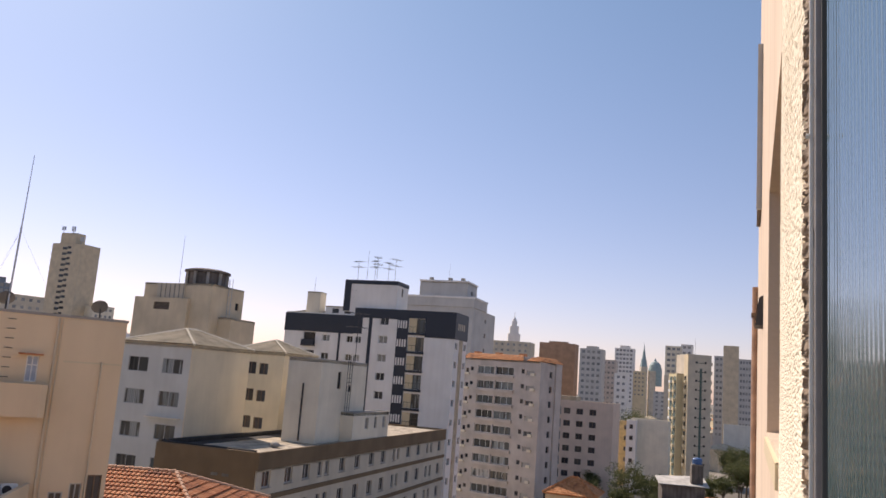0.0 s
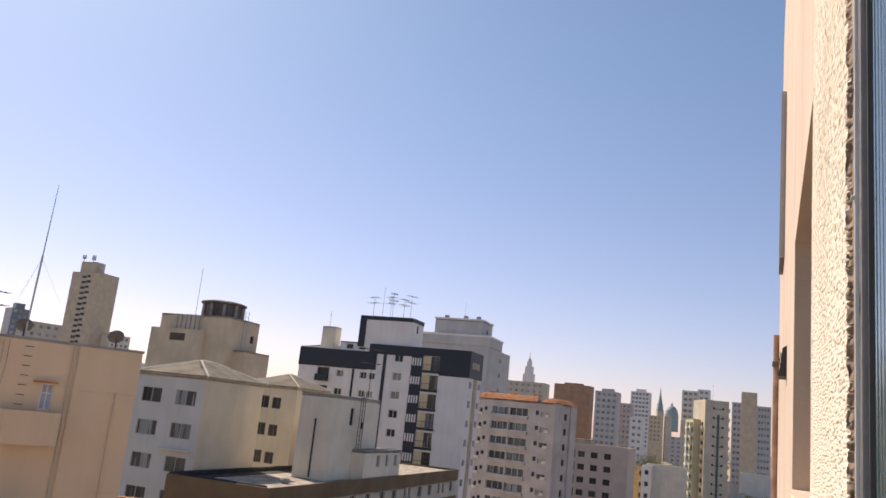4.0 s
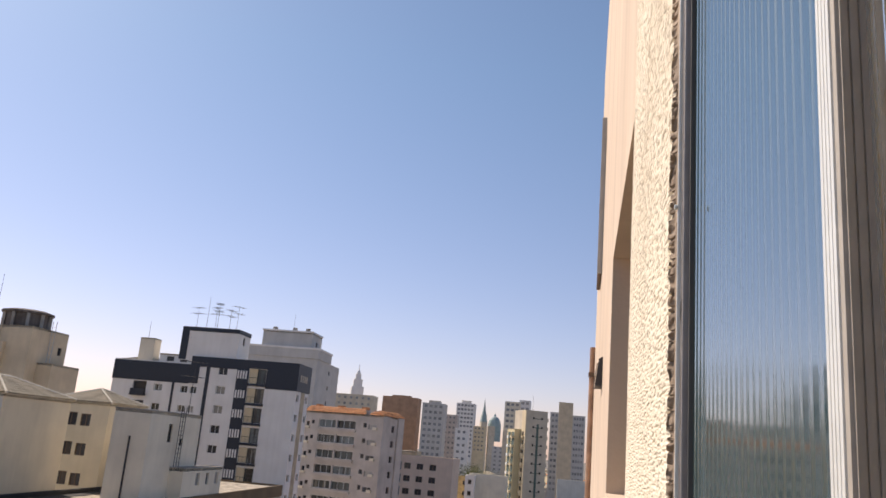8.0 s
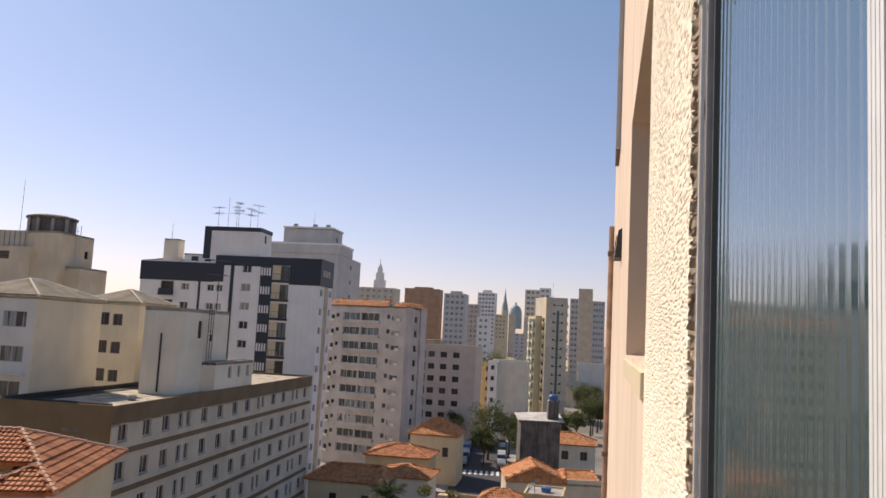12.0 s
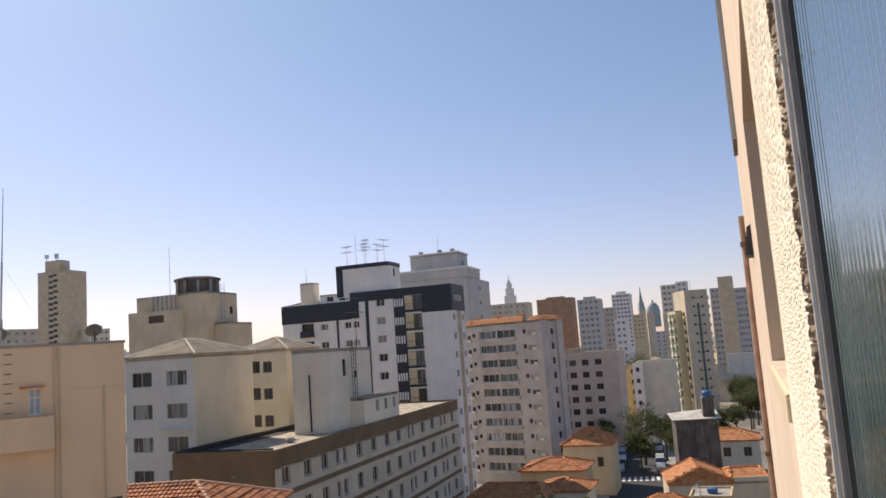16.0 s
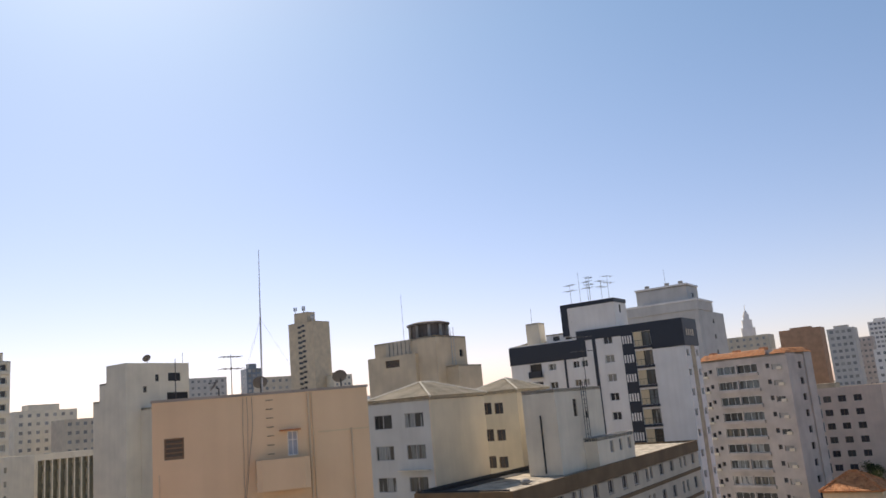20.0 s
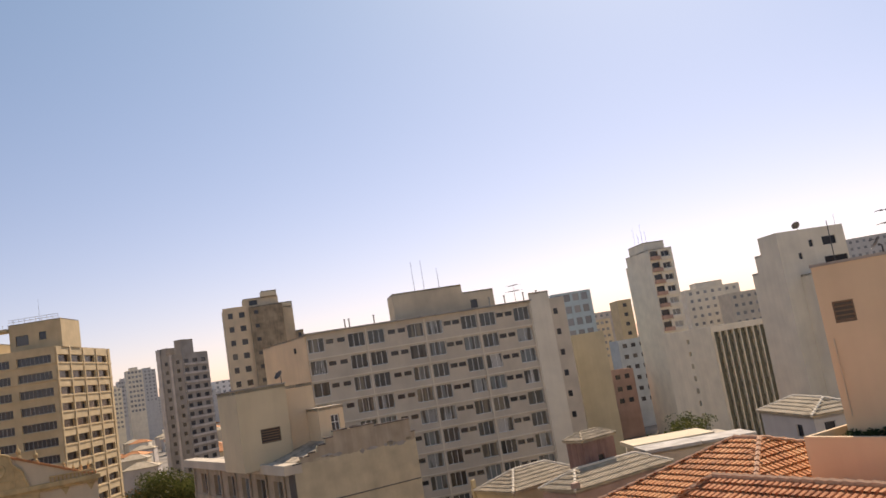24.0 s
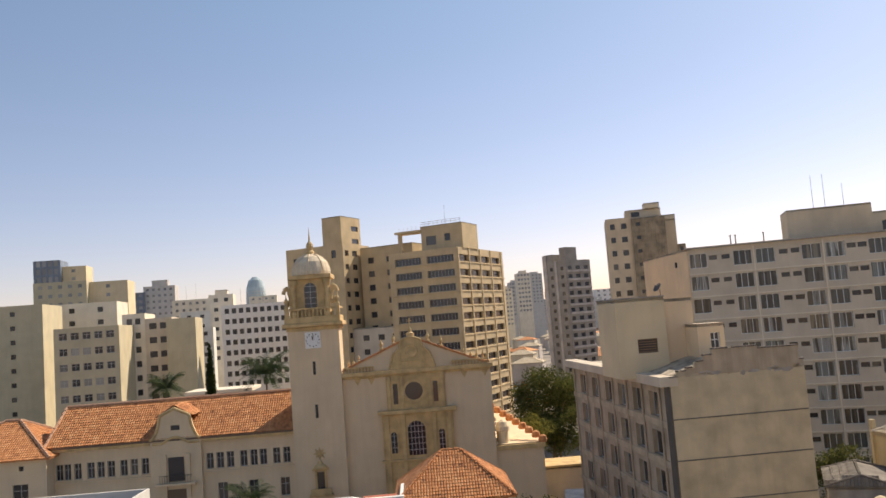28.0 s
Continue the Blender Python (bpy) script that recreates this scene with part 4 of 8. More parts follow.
road = new("road")
road.matrix_basis = pose(26.5, 120, 0.004, 0, 0, -14.0)
tagged(road, "dark asphalt street with a zebra crossing", "road", kind="structure")
bm = bmesh.new()
box(bm, -5.0, 5.0, -40, 260, 0.0, 0.02)
part("carriageway", bm, M["asphalt"], road)
for s in (-1, 1):
    ledge(road, s * 6.6 - 1.5, s * 6.6 + 1.5, -40, 260, 0.0, 0.15, M["concrete"], "pavement")
M["paint"] = plain("white_road_paint", (0.75, 0.74, 0.72), 0.7, vary=0.25)
for i in range(9):
    ledge(road, -4.4 + i * 1.05, -3.85 + i * 1.05, 31.0, 35.5, 0.024, 0.028, M["paint"], "crossing_stripe")

# ---- long white block with brown bands ----
b = thing("apartment_block", -13.9, 64.2, -17, "long white apartment block with brown floor bands and a flat roof", "apartment building")
L = 51.0
sills = [16.5 - 3.0 * k for k in range(6)]
pat = [(1.6, 1.2), (5.4, 1.2), (8.7, 1.2), (11.5, 0.8), (13.0, 0.8), (16.5, 1.2), (20.3, 1.2), (24.1, 1.2), (27.6, 1.2), (31.0, 0.7), (32.4, 0.7), (36.0, 1.2), (39.8, 1.2), (43.4, 0.7), (45.1, 0.7), (48.6, 1.2)]
block(b, M["bandwall"], 0, L, 0, 9.3, 0, 18.0, right=[(u - w * 0.57, u + w * 0.57, z, z + 1.42, "darksash") for z in sills for u, w in pat])
ledge(b, -0.12, L + 0.1, -0.14, 0.12, 17.9, 19.3, M["brown"], "parapet", 0.02)
ledge(b, -0.12, 0.10, 0.122, 9.42, 8.0, 19.3, M["brown"], "end_wall", 0.02)
ledge(b, 0.102, L + 0.1, 9.2, 9.42, 18.0, 19.45, M["brown"], "parapet", 0.02)
ledge(b, L - 0.1, L + 0.1, 0.122, 9.198, 18.0, 19.3, M["brown"], "parapet", 0.02)
for z in sills:
    for u, w in pat[:10]:
        ledge(b, u - w * 0.6, u + w * 0.6, -0.09, -0.002, z - 0.10, z - 0.02, M["concrete"], "sill")
    ledge(b, 0.0, L, -0.12, 0.0, z - 1.0, z - 0.60, M["brown"], "floor_band", 0.01)
ledge(b, 0.104, L - 0.104, 0.124, 9.19, 18.0, 19.08, M["roofworn"], "roof_slab", label="patchy weathered screed roof")
bm = bmesh.new()                                 # black felt turned up along the far and near edges, with a ragged inner line
felt = [(0.12, 9.17), (20.0, 9.17)] + [(20.0 - 19.2 * k / 16, 7.3 + 0.35 * noise.noise((k * 0.9, 4.0, 0))) for k in range(17)]
felt += [(1.15 + 0.25 * noise.noise((k * 1.3, 8.0, 0)), 6.8 - 6.2 * k / 8) for k in range(9)] + [(0.12, 0.3)]
low = [bm.verts.new((x, y, 19.082)) for x, y in felt]
high = [bm.verts.new((x, y, 19.125)) for x, y in felt]
bm.faces.new(high[::-1])
for k in range(len(felt)):
    j = (k + 1) % len(felt)
    bm.faces.new((low[k], high[k], high[j], low[j]))
part("felt_strip", bm, M["felt"], b, "black roofing felt along the roof edge")
ledge(b, 0.13, 0.5, 0.4, 9.1, 19.126, 19.42, M["felt"], "felt_upstand", 0.08), ledge(b, 0.52, 20.0, 8.8, 9.16, 19.127, 19.50, M["felt"], "felt_upstand", 0.08)
for x in (0.0,):
    for yy in (2.4, 3.4):
        ledge(b, -0.16, -0.122, yy, yy + 0.6, 17.2, 17.42, M["fibredark"], "wall_vent")
lid = new("roof_vent")
lid.matrix_basis = b.matrix_basis @ pose(6.6, 2.2, 19.08)
tagged(lid, "small round concrete vent cap on the flat roof", "vent")
bm = bmesh.new()
lathe(bm, 0, 0, [(0.28, 0), (0.32, 0.10), (0.42, 0.14), (0.44, 0.28), (0.34, 0.42), (0.12, 0.50)], 16)
part("cap", bm, M["concrete"], lid)

p = thing("stair_tower", -11.6, 77.08, -17, "off-white rendered stair tower with a pipe and ladder", "roof structure", z=19.1)
block(p, M["offwhite"], 0, 11.4, 0, 3.5, 0, 7.92, right=[(6.8, 7.6, 4.9, 5.6, "dark"), (4.0, 4.9, 5.2, 6.9, "dark")], cope=0.03)
block(p, M["offwhite"], 5.6, 15.7, -1.4, -0.002, 0, 2.85, right=[(3.2, 4.2, 1.2, 2.4, "sash"), (5.8, 6.6, 1.2, 2.4, "sash"), (8.2, 9.2, 1.2, 2.4, "sash")], cope=0.05, roofmat=M["dark"], name="tank_room", roofname="tank_room_roof")
bm = bmesh.new()
rod(bm, (-0.06, 1.7, 0.2), (-0.06, 1.7, 5.6), 0.09)
part("drain_pipe", bm, M["dark"], p)
for k in range(3):
    bm = bmesh.new()
    xx = 5.2 + k * 0.55
    rod(bm, (xx, -0.5, 3.0), (xx, -0.5, 8.6), 0.035)
    part("ladder_post", bm, M["dark"], p)
for k in range(12):
    bm = bmesh.new()
    rod(bm, (5.2, -0.5, 3.4 + 0.42 * k), (6.3, -0.5, 3.4 + 0.42 * k), 0.025, n=5)
    part("rung", bm, M["dark"], p)
tv_antenna(-8.8, 80.3, 27.02, 5.2, 30)

# ---- black and white tower ----
b = thing("apartment_tower", 1.5, 123.8, -18, "white apartment tower with black bands, dark strips and balconies", "apartment tower")
fl = [33.0 - 2.92 * k for k in range(11)]
wf = [(11.2, 12.7, z + 0.9, z + 2.1, "white") for z in fl]
bal = [(5.0, 7.7, z - 0.05, z + 2.15, "balcony") for z in fl]
lw = [(u, u + w, z + 0.7, z + 1.75, "flatsash") for z in fl[1:] for u, w in ((15.75, 1.1), (17.2, 1.15), (21.3, 1.4))]
block(b, M["white"], 0, 6.7, 0, 17.1, 0, 36.4, left=wf + bal + [h for h in lw if h[1] < 17.0], right=[(0.5, 1.7, z + 0.7, z + 1.7, "dark") for z in fl[1:]] + [(5.2, 6.3, z + 0.7, z + 1.7, "dark") for z in fl[1:]], depth=0.35, parapet=0.5)
block(b, M["white"], 0.002, 6.7, 17.1, 29.6, 0, 35.3, left=[(h[0] - 17.1, h[1] - 17.1, *h[2:]) for h in lw if h[0] > 17.1] + [(6.8, 9.0, z - 0.1, z + 2.0, "dark") for z in fl[1:]], depth=0.35, parapet=0.5)
for y0, y1, z0, z1 in ((-0.07, 4.95, 32.3, 36.45), (7.75, 9.65, 0.2, 36.45), (4.95, 7.75, 35.2, 36.45), (9.65, 17.15, 34.9, 36.45), (14.0, 14.55, 0.2, 34.9), (15.7, 17.15, 32.3, 34.9), (17.152, 29.7, 32.2, 35.15), (19.4, 19.75, 0.2, 32.2)):
    ledge(b, -0.09, -0.001, y0, y1, z0, z1, M["black"], "black_panel", 0.01)
ledge(b, -0.089, 6.78, -0.09, -0.001, 32.3, 36.449, M["black"], "black_panel", 0.01)
ledge(b, 2.6, 4.4, -0.06, -0.001, 0.2, 32.3, M["fibre"], "grey_strip", 0.01)
hip_roof(b, M["sheet"], 1.5, 6.5, 22.5, 29.4, 35.3, 0.9)
block(b, M["white"], 0.6, 4.0, 17.2, 22.8, 35.2, 36.6, left=[(1.0, 2.2, 35.45, 36.2, "dark"), (3.2, 4.4, 35.45, 36.2, "dark")], name="roof_room", roofname="roof_room_slab")
for k in range(4):
    ledge(b, 1.2 + 1.0 * k, 1.7 + 1.0 * k, -0.13, -0.092, 33.8, 34.8, M["grey"], "slot_window")
for z in fl:
    ledge(b, 0.12, 0.30, 6.45, 7.69, z - 0.04, z + 2.13, M["cream_pale"], "recess_wall")
    ledge(b, -0.30, -0.01, 4.9, 7.74, z - 0.45, z - 0.08, M["black"], "balcony_slab", 0.02)
    ledge(b, -0.28, -0.24, 4.95, 7.7, z + 0.80, z + 0.86, M["dark"], "handrail")
    for k in range(5):
        ledge(b, -0.27, -0.25, 5.0 + 0.62 * k, 5.03 + 0.62 * k, z - 0.08, z + 0.80, M["dark"], "rail_bar")
    for k in range(4):
        ledge(b, -0.16, -0.092, 8.0 + 0.42 * k, 8.24 + 0.42 * k, z + 0.55, z + 1.75, M["white"], "fin")
for z in fl[1:7]:
    ledge(b, -0.6, -0.01, 23.8, 26.2, z - 0.25, z - 0.02, M["black"], "balcony_slab", 0.02)
    ledge(b, -0.58, -0.54, 23.85, 26.15, z - 0.02, z + 0.8, M["black"], "balcony_panel")
p = thing("penthouse", -8.2, 127.5, -18, "white rooftop penthouse with a black border", "roof structure", z=35.8)
block(p, M["white"], 0, 5, 0, 9.2, 0, 5.2, right=[(2.0, 2.8, 3.0, 4.3, "dark")], parapet=0.3)
ledge(p, -0.07, -0.001, -0.07, 9.27, 4.6, 5.25, M["black"], "black_border")
ledge(p, -0.069, -0.001, 8.1, 9.27, 0.1, 4.6, M["black"], "black_border")
ledge(p, 0.0, 5.05, -0.07, -0.001, 4.6, 5.249, M["black"], "black_border")
for k, (dx, dy, h) in enumerate(((1, 1.0, 3.9), (2, 2.6, 3.4), (1, 4.2, 4.2), (2.5, 5.2, 3.8), (1, 7.6, 3.4))):
    q = p.matrix_basis @ Vector((dx, dy, 5.2))
    tv_antenna(q.x, q.y, q.z, h, 40 + 25 * k)
q = p.matrix_basis @ Vector((2, 6.4, 5.2))
tv_antenna(q.x, q.y, q.z, 5.2, 0, "pole", "tall thin lightning rod on the penthouse", "lightning rods")
q = b.matrix_basis @ Vector((1, 24.2, 35.3))
p = thing("chimney_stack", q.x, q.y, -18, "pale square chimney stack on the roof edge", "chimney", z=34.8)
block(p, M["offwhite"], 0, 2.2, 0, 2.4, 0, 4.1)
tv_antenna(q.x - 1.2, q.y + 1, 38.9, 2.6, 0, "pole", "thin lightning rod on a chimney stack", "lightning rods")
tv_antenna(q.x + 6, q.y - 2, 35.3, 4.2, 20)

b = thing("apartment_tower", 6.2, 187.7, -18, "pale blue-grey apartment tower with a stepped top", "apartment tower")
block(b, M["bluegrey"], 0, 20.8, 0, 17, 0, 43.2, right=rows(3, 20, 1, 1.4, [40.5 - 3.6 * k for k in range(9)], 1.0, "far"), left=rows(1, 16, 5, 1.8, [39.5 - 3.3 * k for k in range(3)], 1.3, "far"), parapet=0.8)
block(b, M["bluegrey"], 0.5, 9, 2, 14, 42.4, 49.2, right=[(3, 5, 46.5, 47.5, "far")], left=[(5, 7, 43.8, 45.2, "far"), (2, 3, 43.8, 45.2, "far")], name="rooftop_storey", roofname="rooftop")
ledge(b, -0.3, 11.5, -0.25, 17.2, 43.22, 45.3, M["bluegrey"], "middle_tier", 0.05)
ledge(b, -0.45, 11.7, -0.4, 17.35, 45.302, 45.75, M["white"], "tier_coping", 0.05)
ledge(b, 0.3, 9.2, 1.8, 14.2, 49.202, 49.6, M["white"], "roof_coping", 0.05)
for y_ in (3.0, 6.2, 11.0):
    ledge(b, 1.0, 1.9, y_, y_ + 0.9, 49.602, 50.3, M["concrete"], "roof_stub", 0.05)
tv_antenna(0, 194, 49, 5, 0, "pole", "thin lightning rod on a tower roof", "lightning rods")

# ---- pinkish grey tower ----
b = thing("apartment_tower", 18.1, 150.9, -35, "pinkish grey apartment tower with an orange tiled roof edge", "apartment tower")
fl = [27.8 - 2.8 * k for k in range(10)]
lf = []
for z in fl:
    lf += [(1.0, 2.7, z + 0.2, z + 1.1, "light"), (3.1, 3.8, z + 0.5, z + 1.3, "dark"), (5.5, 9.5, z, z + 1.5, "flat"), (9.6, 13.6, z, z + 1.5, "flat"), (14.6, 15.3, z + 0.5, z + 1.2, "dark"), (15.7, 16.4, z + 0.1, z + 0.9, "dark")]
block(b, M["pinkgrey"], 0, 8.85, 0, 17.0, 0, 30.6, left=lf, right=[(4.2, 5.4, z, z + 1.2, "dark") for z in fl], depth=0.3)
for z in fl:
    ledge(b, -0.45, -0.002, 5.3, 13.8, z - 0.55, z - 0.02, M["pinkgrey"], "balcony_front", 0.02)
    ledge(b, -0.22, -0.002, 9.4, 9.7, z - 0.02, z + 1.6, M["pinkgrey"], "balcony_pier")
    ledge(b, -0.42, -0.002, 15.5, 16.5, z - 0.35, z + 0.05, M["offwhite"], "air_conditioner", 0.02)
    ledge(b, -0.35, -0.002, 0.8, 1.7, z + 0.15, z + 0.65, M["offwhite"], "air_conditioner", 0.02)
ledge(b, 0.0, 3.0, -0.30, -0.002, 0, 30.6, M["pinkgrey"], "pilaster")
ledge(b, 6.4, 8.85, -0.30, -0.002, 0, 30.6, M["pinkgrey"], "pilaster")
ledge(b, 0.9, 8.0, 0.9, 16.1, 30.602, 31.5, M["pinkgrey"], "roof_core")
for n_, (e0, e1, a0, a1) in enumerate((((-0.35, 17.2, 30.64), (-0.35, 3.4, 30.64), (1.4, 16.6, 31.75), (1.4, 4.4, 31.75)), ((-0.35, 2.6, 30.64), (-0.35, -0.35, 30.64), (1.2, 2.0, 31.5), (1.2, 0.5, 31.5)), ((-0.35, -0.35, 30.64), (9.2, -0.35, 30.64), (0.8, 1.1, 31.6), (8.4, 1.1, 31.6)))):
    bm = bmesh.new()
    slope(bm, e0, e1, a0, a1, tw=0.34, th=0.45)
    quad(bm, e0, e1, a1, a0)
    part("roof_tiles", bm, M["tile"], b, kind="stuff")
for y_ in (4.2, 9.6, 14.5):
    ledge(b, 1.5, 2.6, y_, y_ + 1.2, 31.502, 32.1, M["tileold"], "roof_vent", 0.05)

b = thing("apartment_building", 40.6, 190.4, -19, "cream apartment building with square brown windows", "apartment building")
fl = [20.3 - 2.9 * k for k in range(7)]
lf = []
for z in fl:
    lf += [(3.9, 5.5, z, z + 1.35, "brown"), (7.0, 8.6, z, z + 1.35, "brown"), (10.0, 11.6, z, z + 1.35, "brown"), (12.2, 14.6, z - 0.4, z + 1.7, "flat")]
block(b, M["rosy"], 0, 14, 0, 16.0, 0, 23.4, left=lf, depth=0.3, parapet=0.3)
block(b, M["fibre"], 1, 8, 9, 15.5, 23.1, 24.4, name="roof_structure", roofname="rooftop")

# ---- hipped-roof flats ----
b = thing("apartment_building", -22.4, 71.4, -19, "bluish white apartment building with a pale hipped roof", "apartment building")
fl = [24.7 - 2.9 * k for k in range(6)]
block(b, M["bluewhite"], 0, 9.2, 0, 7.4, 0, 27.35, left=[(u, u + 2.2, z, z + 1.35, "pair") for z in fl for u in (0.75, 4.5)], depth=0.12)
ledge(b, -0.6, -0.002, 0.3, 3.8, 20.8, 20.88, M["offwhite"], "awning")
# yellow side wall: warm bounced light on this side put into the colour
block(b, M["yellow"], 0.0, 9.3, -0.12, -0.002, 0, 27.35, name="side_wall", roofname="side_cap")
tiled_hip(b, M["fibre"], 0, 9.2, -0.12, 7.4, 27.4, 1.5, 0.3, tw=0.24, th=0.5, capmat=M["offwhite"], sides="03")
b = thing("apartment_building", -17.2, 87.1, -19, "yellow apartment building with paired brown windows", "apartment building")
fl = [25.1 - 2.9 * k for k in range(5)]
block(b, M["yellow"], 0, 7, 0, 6.4, 0, 27.5, left=[h for z in fl for h in ((1.9, 3.0, z, z + 1.2, "brown"), (3.4, 4.8, z, z + 1.3, "brown"))])
tiled_hip(b, M["fibre"], 0, 7, 0, 6.4, 27.55, 1.4, 0.3, tw=0.24, th=0.5, capmat=M["offwhite"], sides="03")

b = thing("apartment_building", -34.1, 104.4, -19, "beige apartment building with a stepped rooftop and water tank", "apartment building")
block(b, M["beige"], 0, 8.6, 0, 8.5, 0, 34.0, left=[(2.8, 5.3, 32.4, 33.4, "louvre")], parapet=0.3)
block(b, M["beige"], 0.6, 8.0, -3.2, -0.002, 0, 36.1, right=[(5.6, 6.4, 33.2, 34.2, "dark")], name="stair_wing", roofname="stair_wing_roof")
block(b, M["beige"], 0.6, 8.0, 0.0, 7.6, 33.7, 36.0, name="rooftop_storey", roofname="rooftop_storey_roof")
ledge(b, 0.45, 0.598, 1.0, 5.4, 33.75, 36.0, M["grey"], "louvred_screen")
for k in range(6):
    ledge(b, 0.36, 0.448, 1.1 + 0.72 * k, 1.2 + 0.72 * k, 33.8, 36.0, M["concrete"], "screen_post")
block(b, M["beige"], 2.6, 8.4, -5.2, -3.202, 0, 31.9, name="side_wing", roofname="side_wing_roof")
for k in range(2):
    bm = bmesh.new()
    rod(bm, (4.0, -3.4 - k * 0.5, 32.0), (4.0, -3.4 - k * 0.5, 37.2), 0.04)
    part("ladder_post", bm, M["metal"], b)
for k in range(9):
    bm = bmesh.new()
    rod(bm, (4.0, -3.4, 32.5 + 0.5 * k), (4.0, -3.9, 32.5 + 0.5 * k), 0.03, n=5)
    part("rung", bm, M["metal"], b)
q = b.matrix_basis @ Vector((5.0, 1.0, 36.2))
tank = new("water_tank")
tank.matrix_basis = pose(q.x, q.y, q.z)
tagged(tank, "grey round concrete water tank with posts and a rim", "water tank")
bm = bmesh.new()
lathe(bm, 0, 0, [(2.65, 0), (2.65, 1.75)], 20)
part("drum", bm, M["darkstain"], tank)
bm = bmesh.new()
lathe(bm, 0, 0, [(2.9, 1.76), (3.1, 1.8), (3.1, 2.05), (2.2, 2.3), (0.4, 2.4)], 20)
part("rim", bm, M["darkstain"], tank)
for k in range(10):
    bm = bmesh.new()
    a = k * math.pi / 5
    box(bm, 2.8 * math.cos(a) - 0.17, 2.8 * math.cos(a) + 0.17, 2.8 * math.sin(a) - 0.17, 2.8 * math.sin(a) + 0.17, 0, 1.76)
    part("post", bm, M["concrete"], tank)
tv_antenna(q.x - 3.6, q.y - 0.6, 35.9, 7.0, 0, "pole", "tall thin radio mast beside a water tank", "lightning rods")

# ---- communications tower ----
b = thing("office_tower", -169.9, 361.9, -19, "beige tower with zigzag stair windows and aerials on top", "tower")
block(b, M["beige"], 0, 12, 0, 17, 0, 75, left=[h for k in range(22) for h in ((5.2 if k % 2 else 5.8, 8.0, 72.6 - 2.55 * k, 73.8 - 2.55 * k, "far"), (8.0, 10.8, 72.1 - 2.55 * k, 73.3 - 2.55 * k, "far"))][:44:1])
block(b, M["beige"], 0.4, 6, 4, 13, 74.9, 80, name="lift_house", roofname="lift_house_roof")
for k in range(6):
    q = b.matrix_basis @ Vector((1 + (k % 2) * 3, 1.0 + 2.9 * k, 80 if 1 < k < 5 else 75))
    mast = new("cell_antenna")
    mast.matrix_basis = pose(q.x, q.y, q.z)
    tagged(mast, "grey panel antenna on a tower roof", "antenna", "cell antennas")
    bm = bmesh.new()
    rod(bm, (0, 0, 0), (0, 0, 3.2), 0.16, n=6)
    part("mast", bm, M["metal"], mast)
    for s in (-0.6, 0.6):
        ledge(mast, s - 0.25, s + 0.25, -0.2, 0.2, 1.4, 3.2, M["metal"], "panel")

# ---- near cream block with terrace ----
b = thing("apartment_building", -12.2, 30.5, -57, "near cream rendered building with a small balcony and ladder rungs", "apartment building")
block(b, M["cream"], -8.2, 0, 0, 9, 0, 27.25, right=[(0.42, 1.12, 25.12, 25.9, "louvre"), (2.02, 2.78, 22.68, 23.42, "darksash"), (4.95, 5.35, 24.85, 25.78, "door"), (6.30, 6.78, 20.25, 21.0, "darksash"), (6.98, 7.38, 20.35, 21.3, "darksash"), (7.55, 8.05, 20.35, 21.6, "brown")] , depth=0.12, parapet=0.25, cope=0.04)
bm = bmesh.new()                                  # rounded balcony front
pts = [(-4.5, 0), (-4.5, -0.62), (-4.3, -0.75), (-2.72, -0.75), (-2.5, -0.6), (-2.5, 0)]
for (xa, ya), (xb, yb) in zip(pts, pts[1:]):
    quad(bm, (xa, ya, 23.65), (xb, yb, 23.65), (xb, yb, 24.8), (xa, ya, 24.8))
    quad(bm, (xb * 0.98 - 0.07, yb * 0.86, 23.75), (xa * 0.98 - 0.07, ya * 0.86, 23.75), (xa * 0.98 - 0.07, ya * 0.86, 24.8), (xb * 0.98 - 0.07, yb * 0.86, 24.8))
    quad(bm, (xa, ya, 24.8), (xb, yb, 24.8), (xb * 0.98 - 0.07, yb * 0.86, 24.8), (xa * 0.98 - 0.07, ya * 0.86, 24.8))
quad(bm, *[(x, y, 23.65) for x, y in pts][::-1])
part("balcony", bm, M["cream"], b)
ledge(b, -3.55, -2.75, -0.28, -0.002, 25.80, 25.86, M["tileold"], "door_canopy", 0.01)
for k in range(7):
    bm = bmesh.new()
    zz = 24.98 + 0.34 * k
    rod(bm, (-4.02, -0.11, zz), (-3.78, -0.11, zz), 0.012, n=6), rod(bm, (-4.02, -0.11, zz), (-4.02, 0.0, zz), 0.012, n=6), rod(bm, (-3.78, -0.11, zz), (-3.78, 0.0, zz), 0.012, n=6)
    part("rung", bm, M["dark"], b)
for x, z0, z1, r in ((-2.36, 20.0, 27.2, 0.045), (-2.22, 20.0, 27.2, 0.02), (-0.70, 20.3, 25.7, 0.035), (-7.95, 21.8, 24.6, 0.025)):
    bm = bmesh.new()
    rod(bm, (x, -0.05, z0), (x - 0.03, -0.05, z1), r, n=8)
    part("drain_pipe", bm, M["beige"], b)
ledge(b, -2.05, -0.03, -0.02, -0.002, 25.62, 25.68, M["cream_pale"], "plaster_seam")
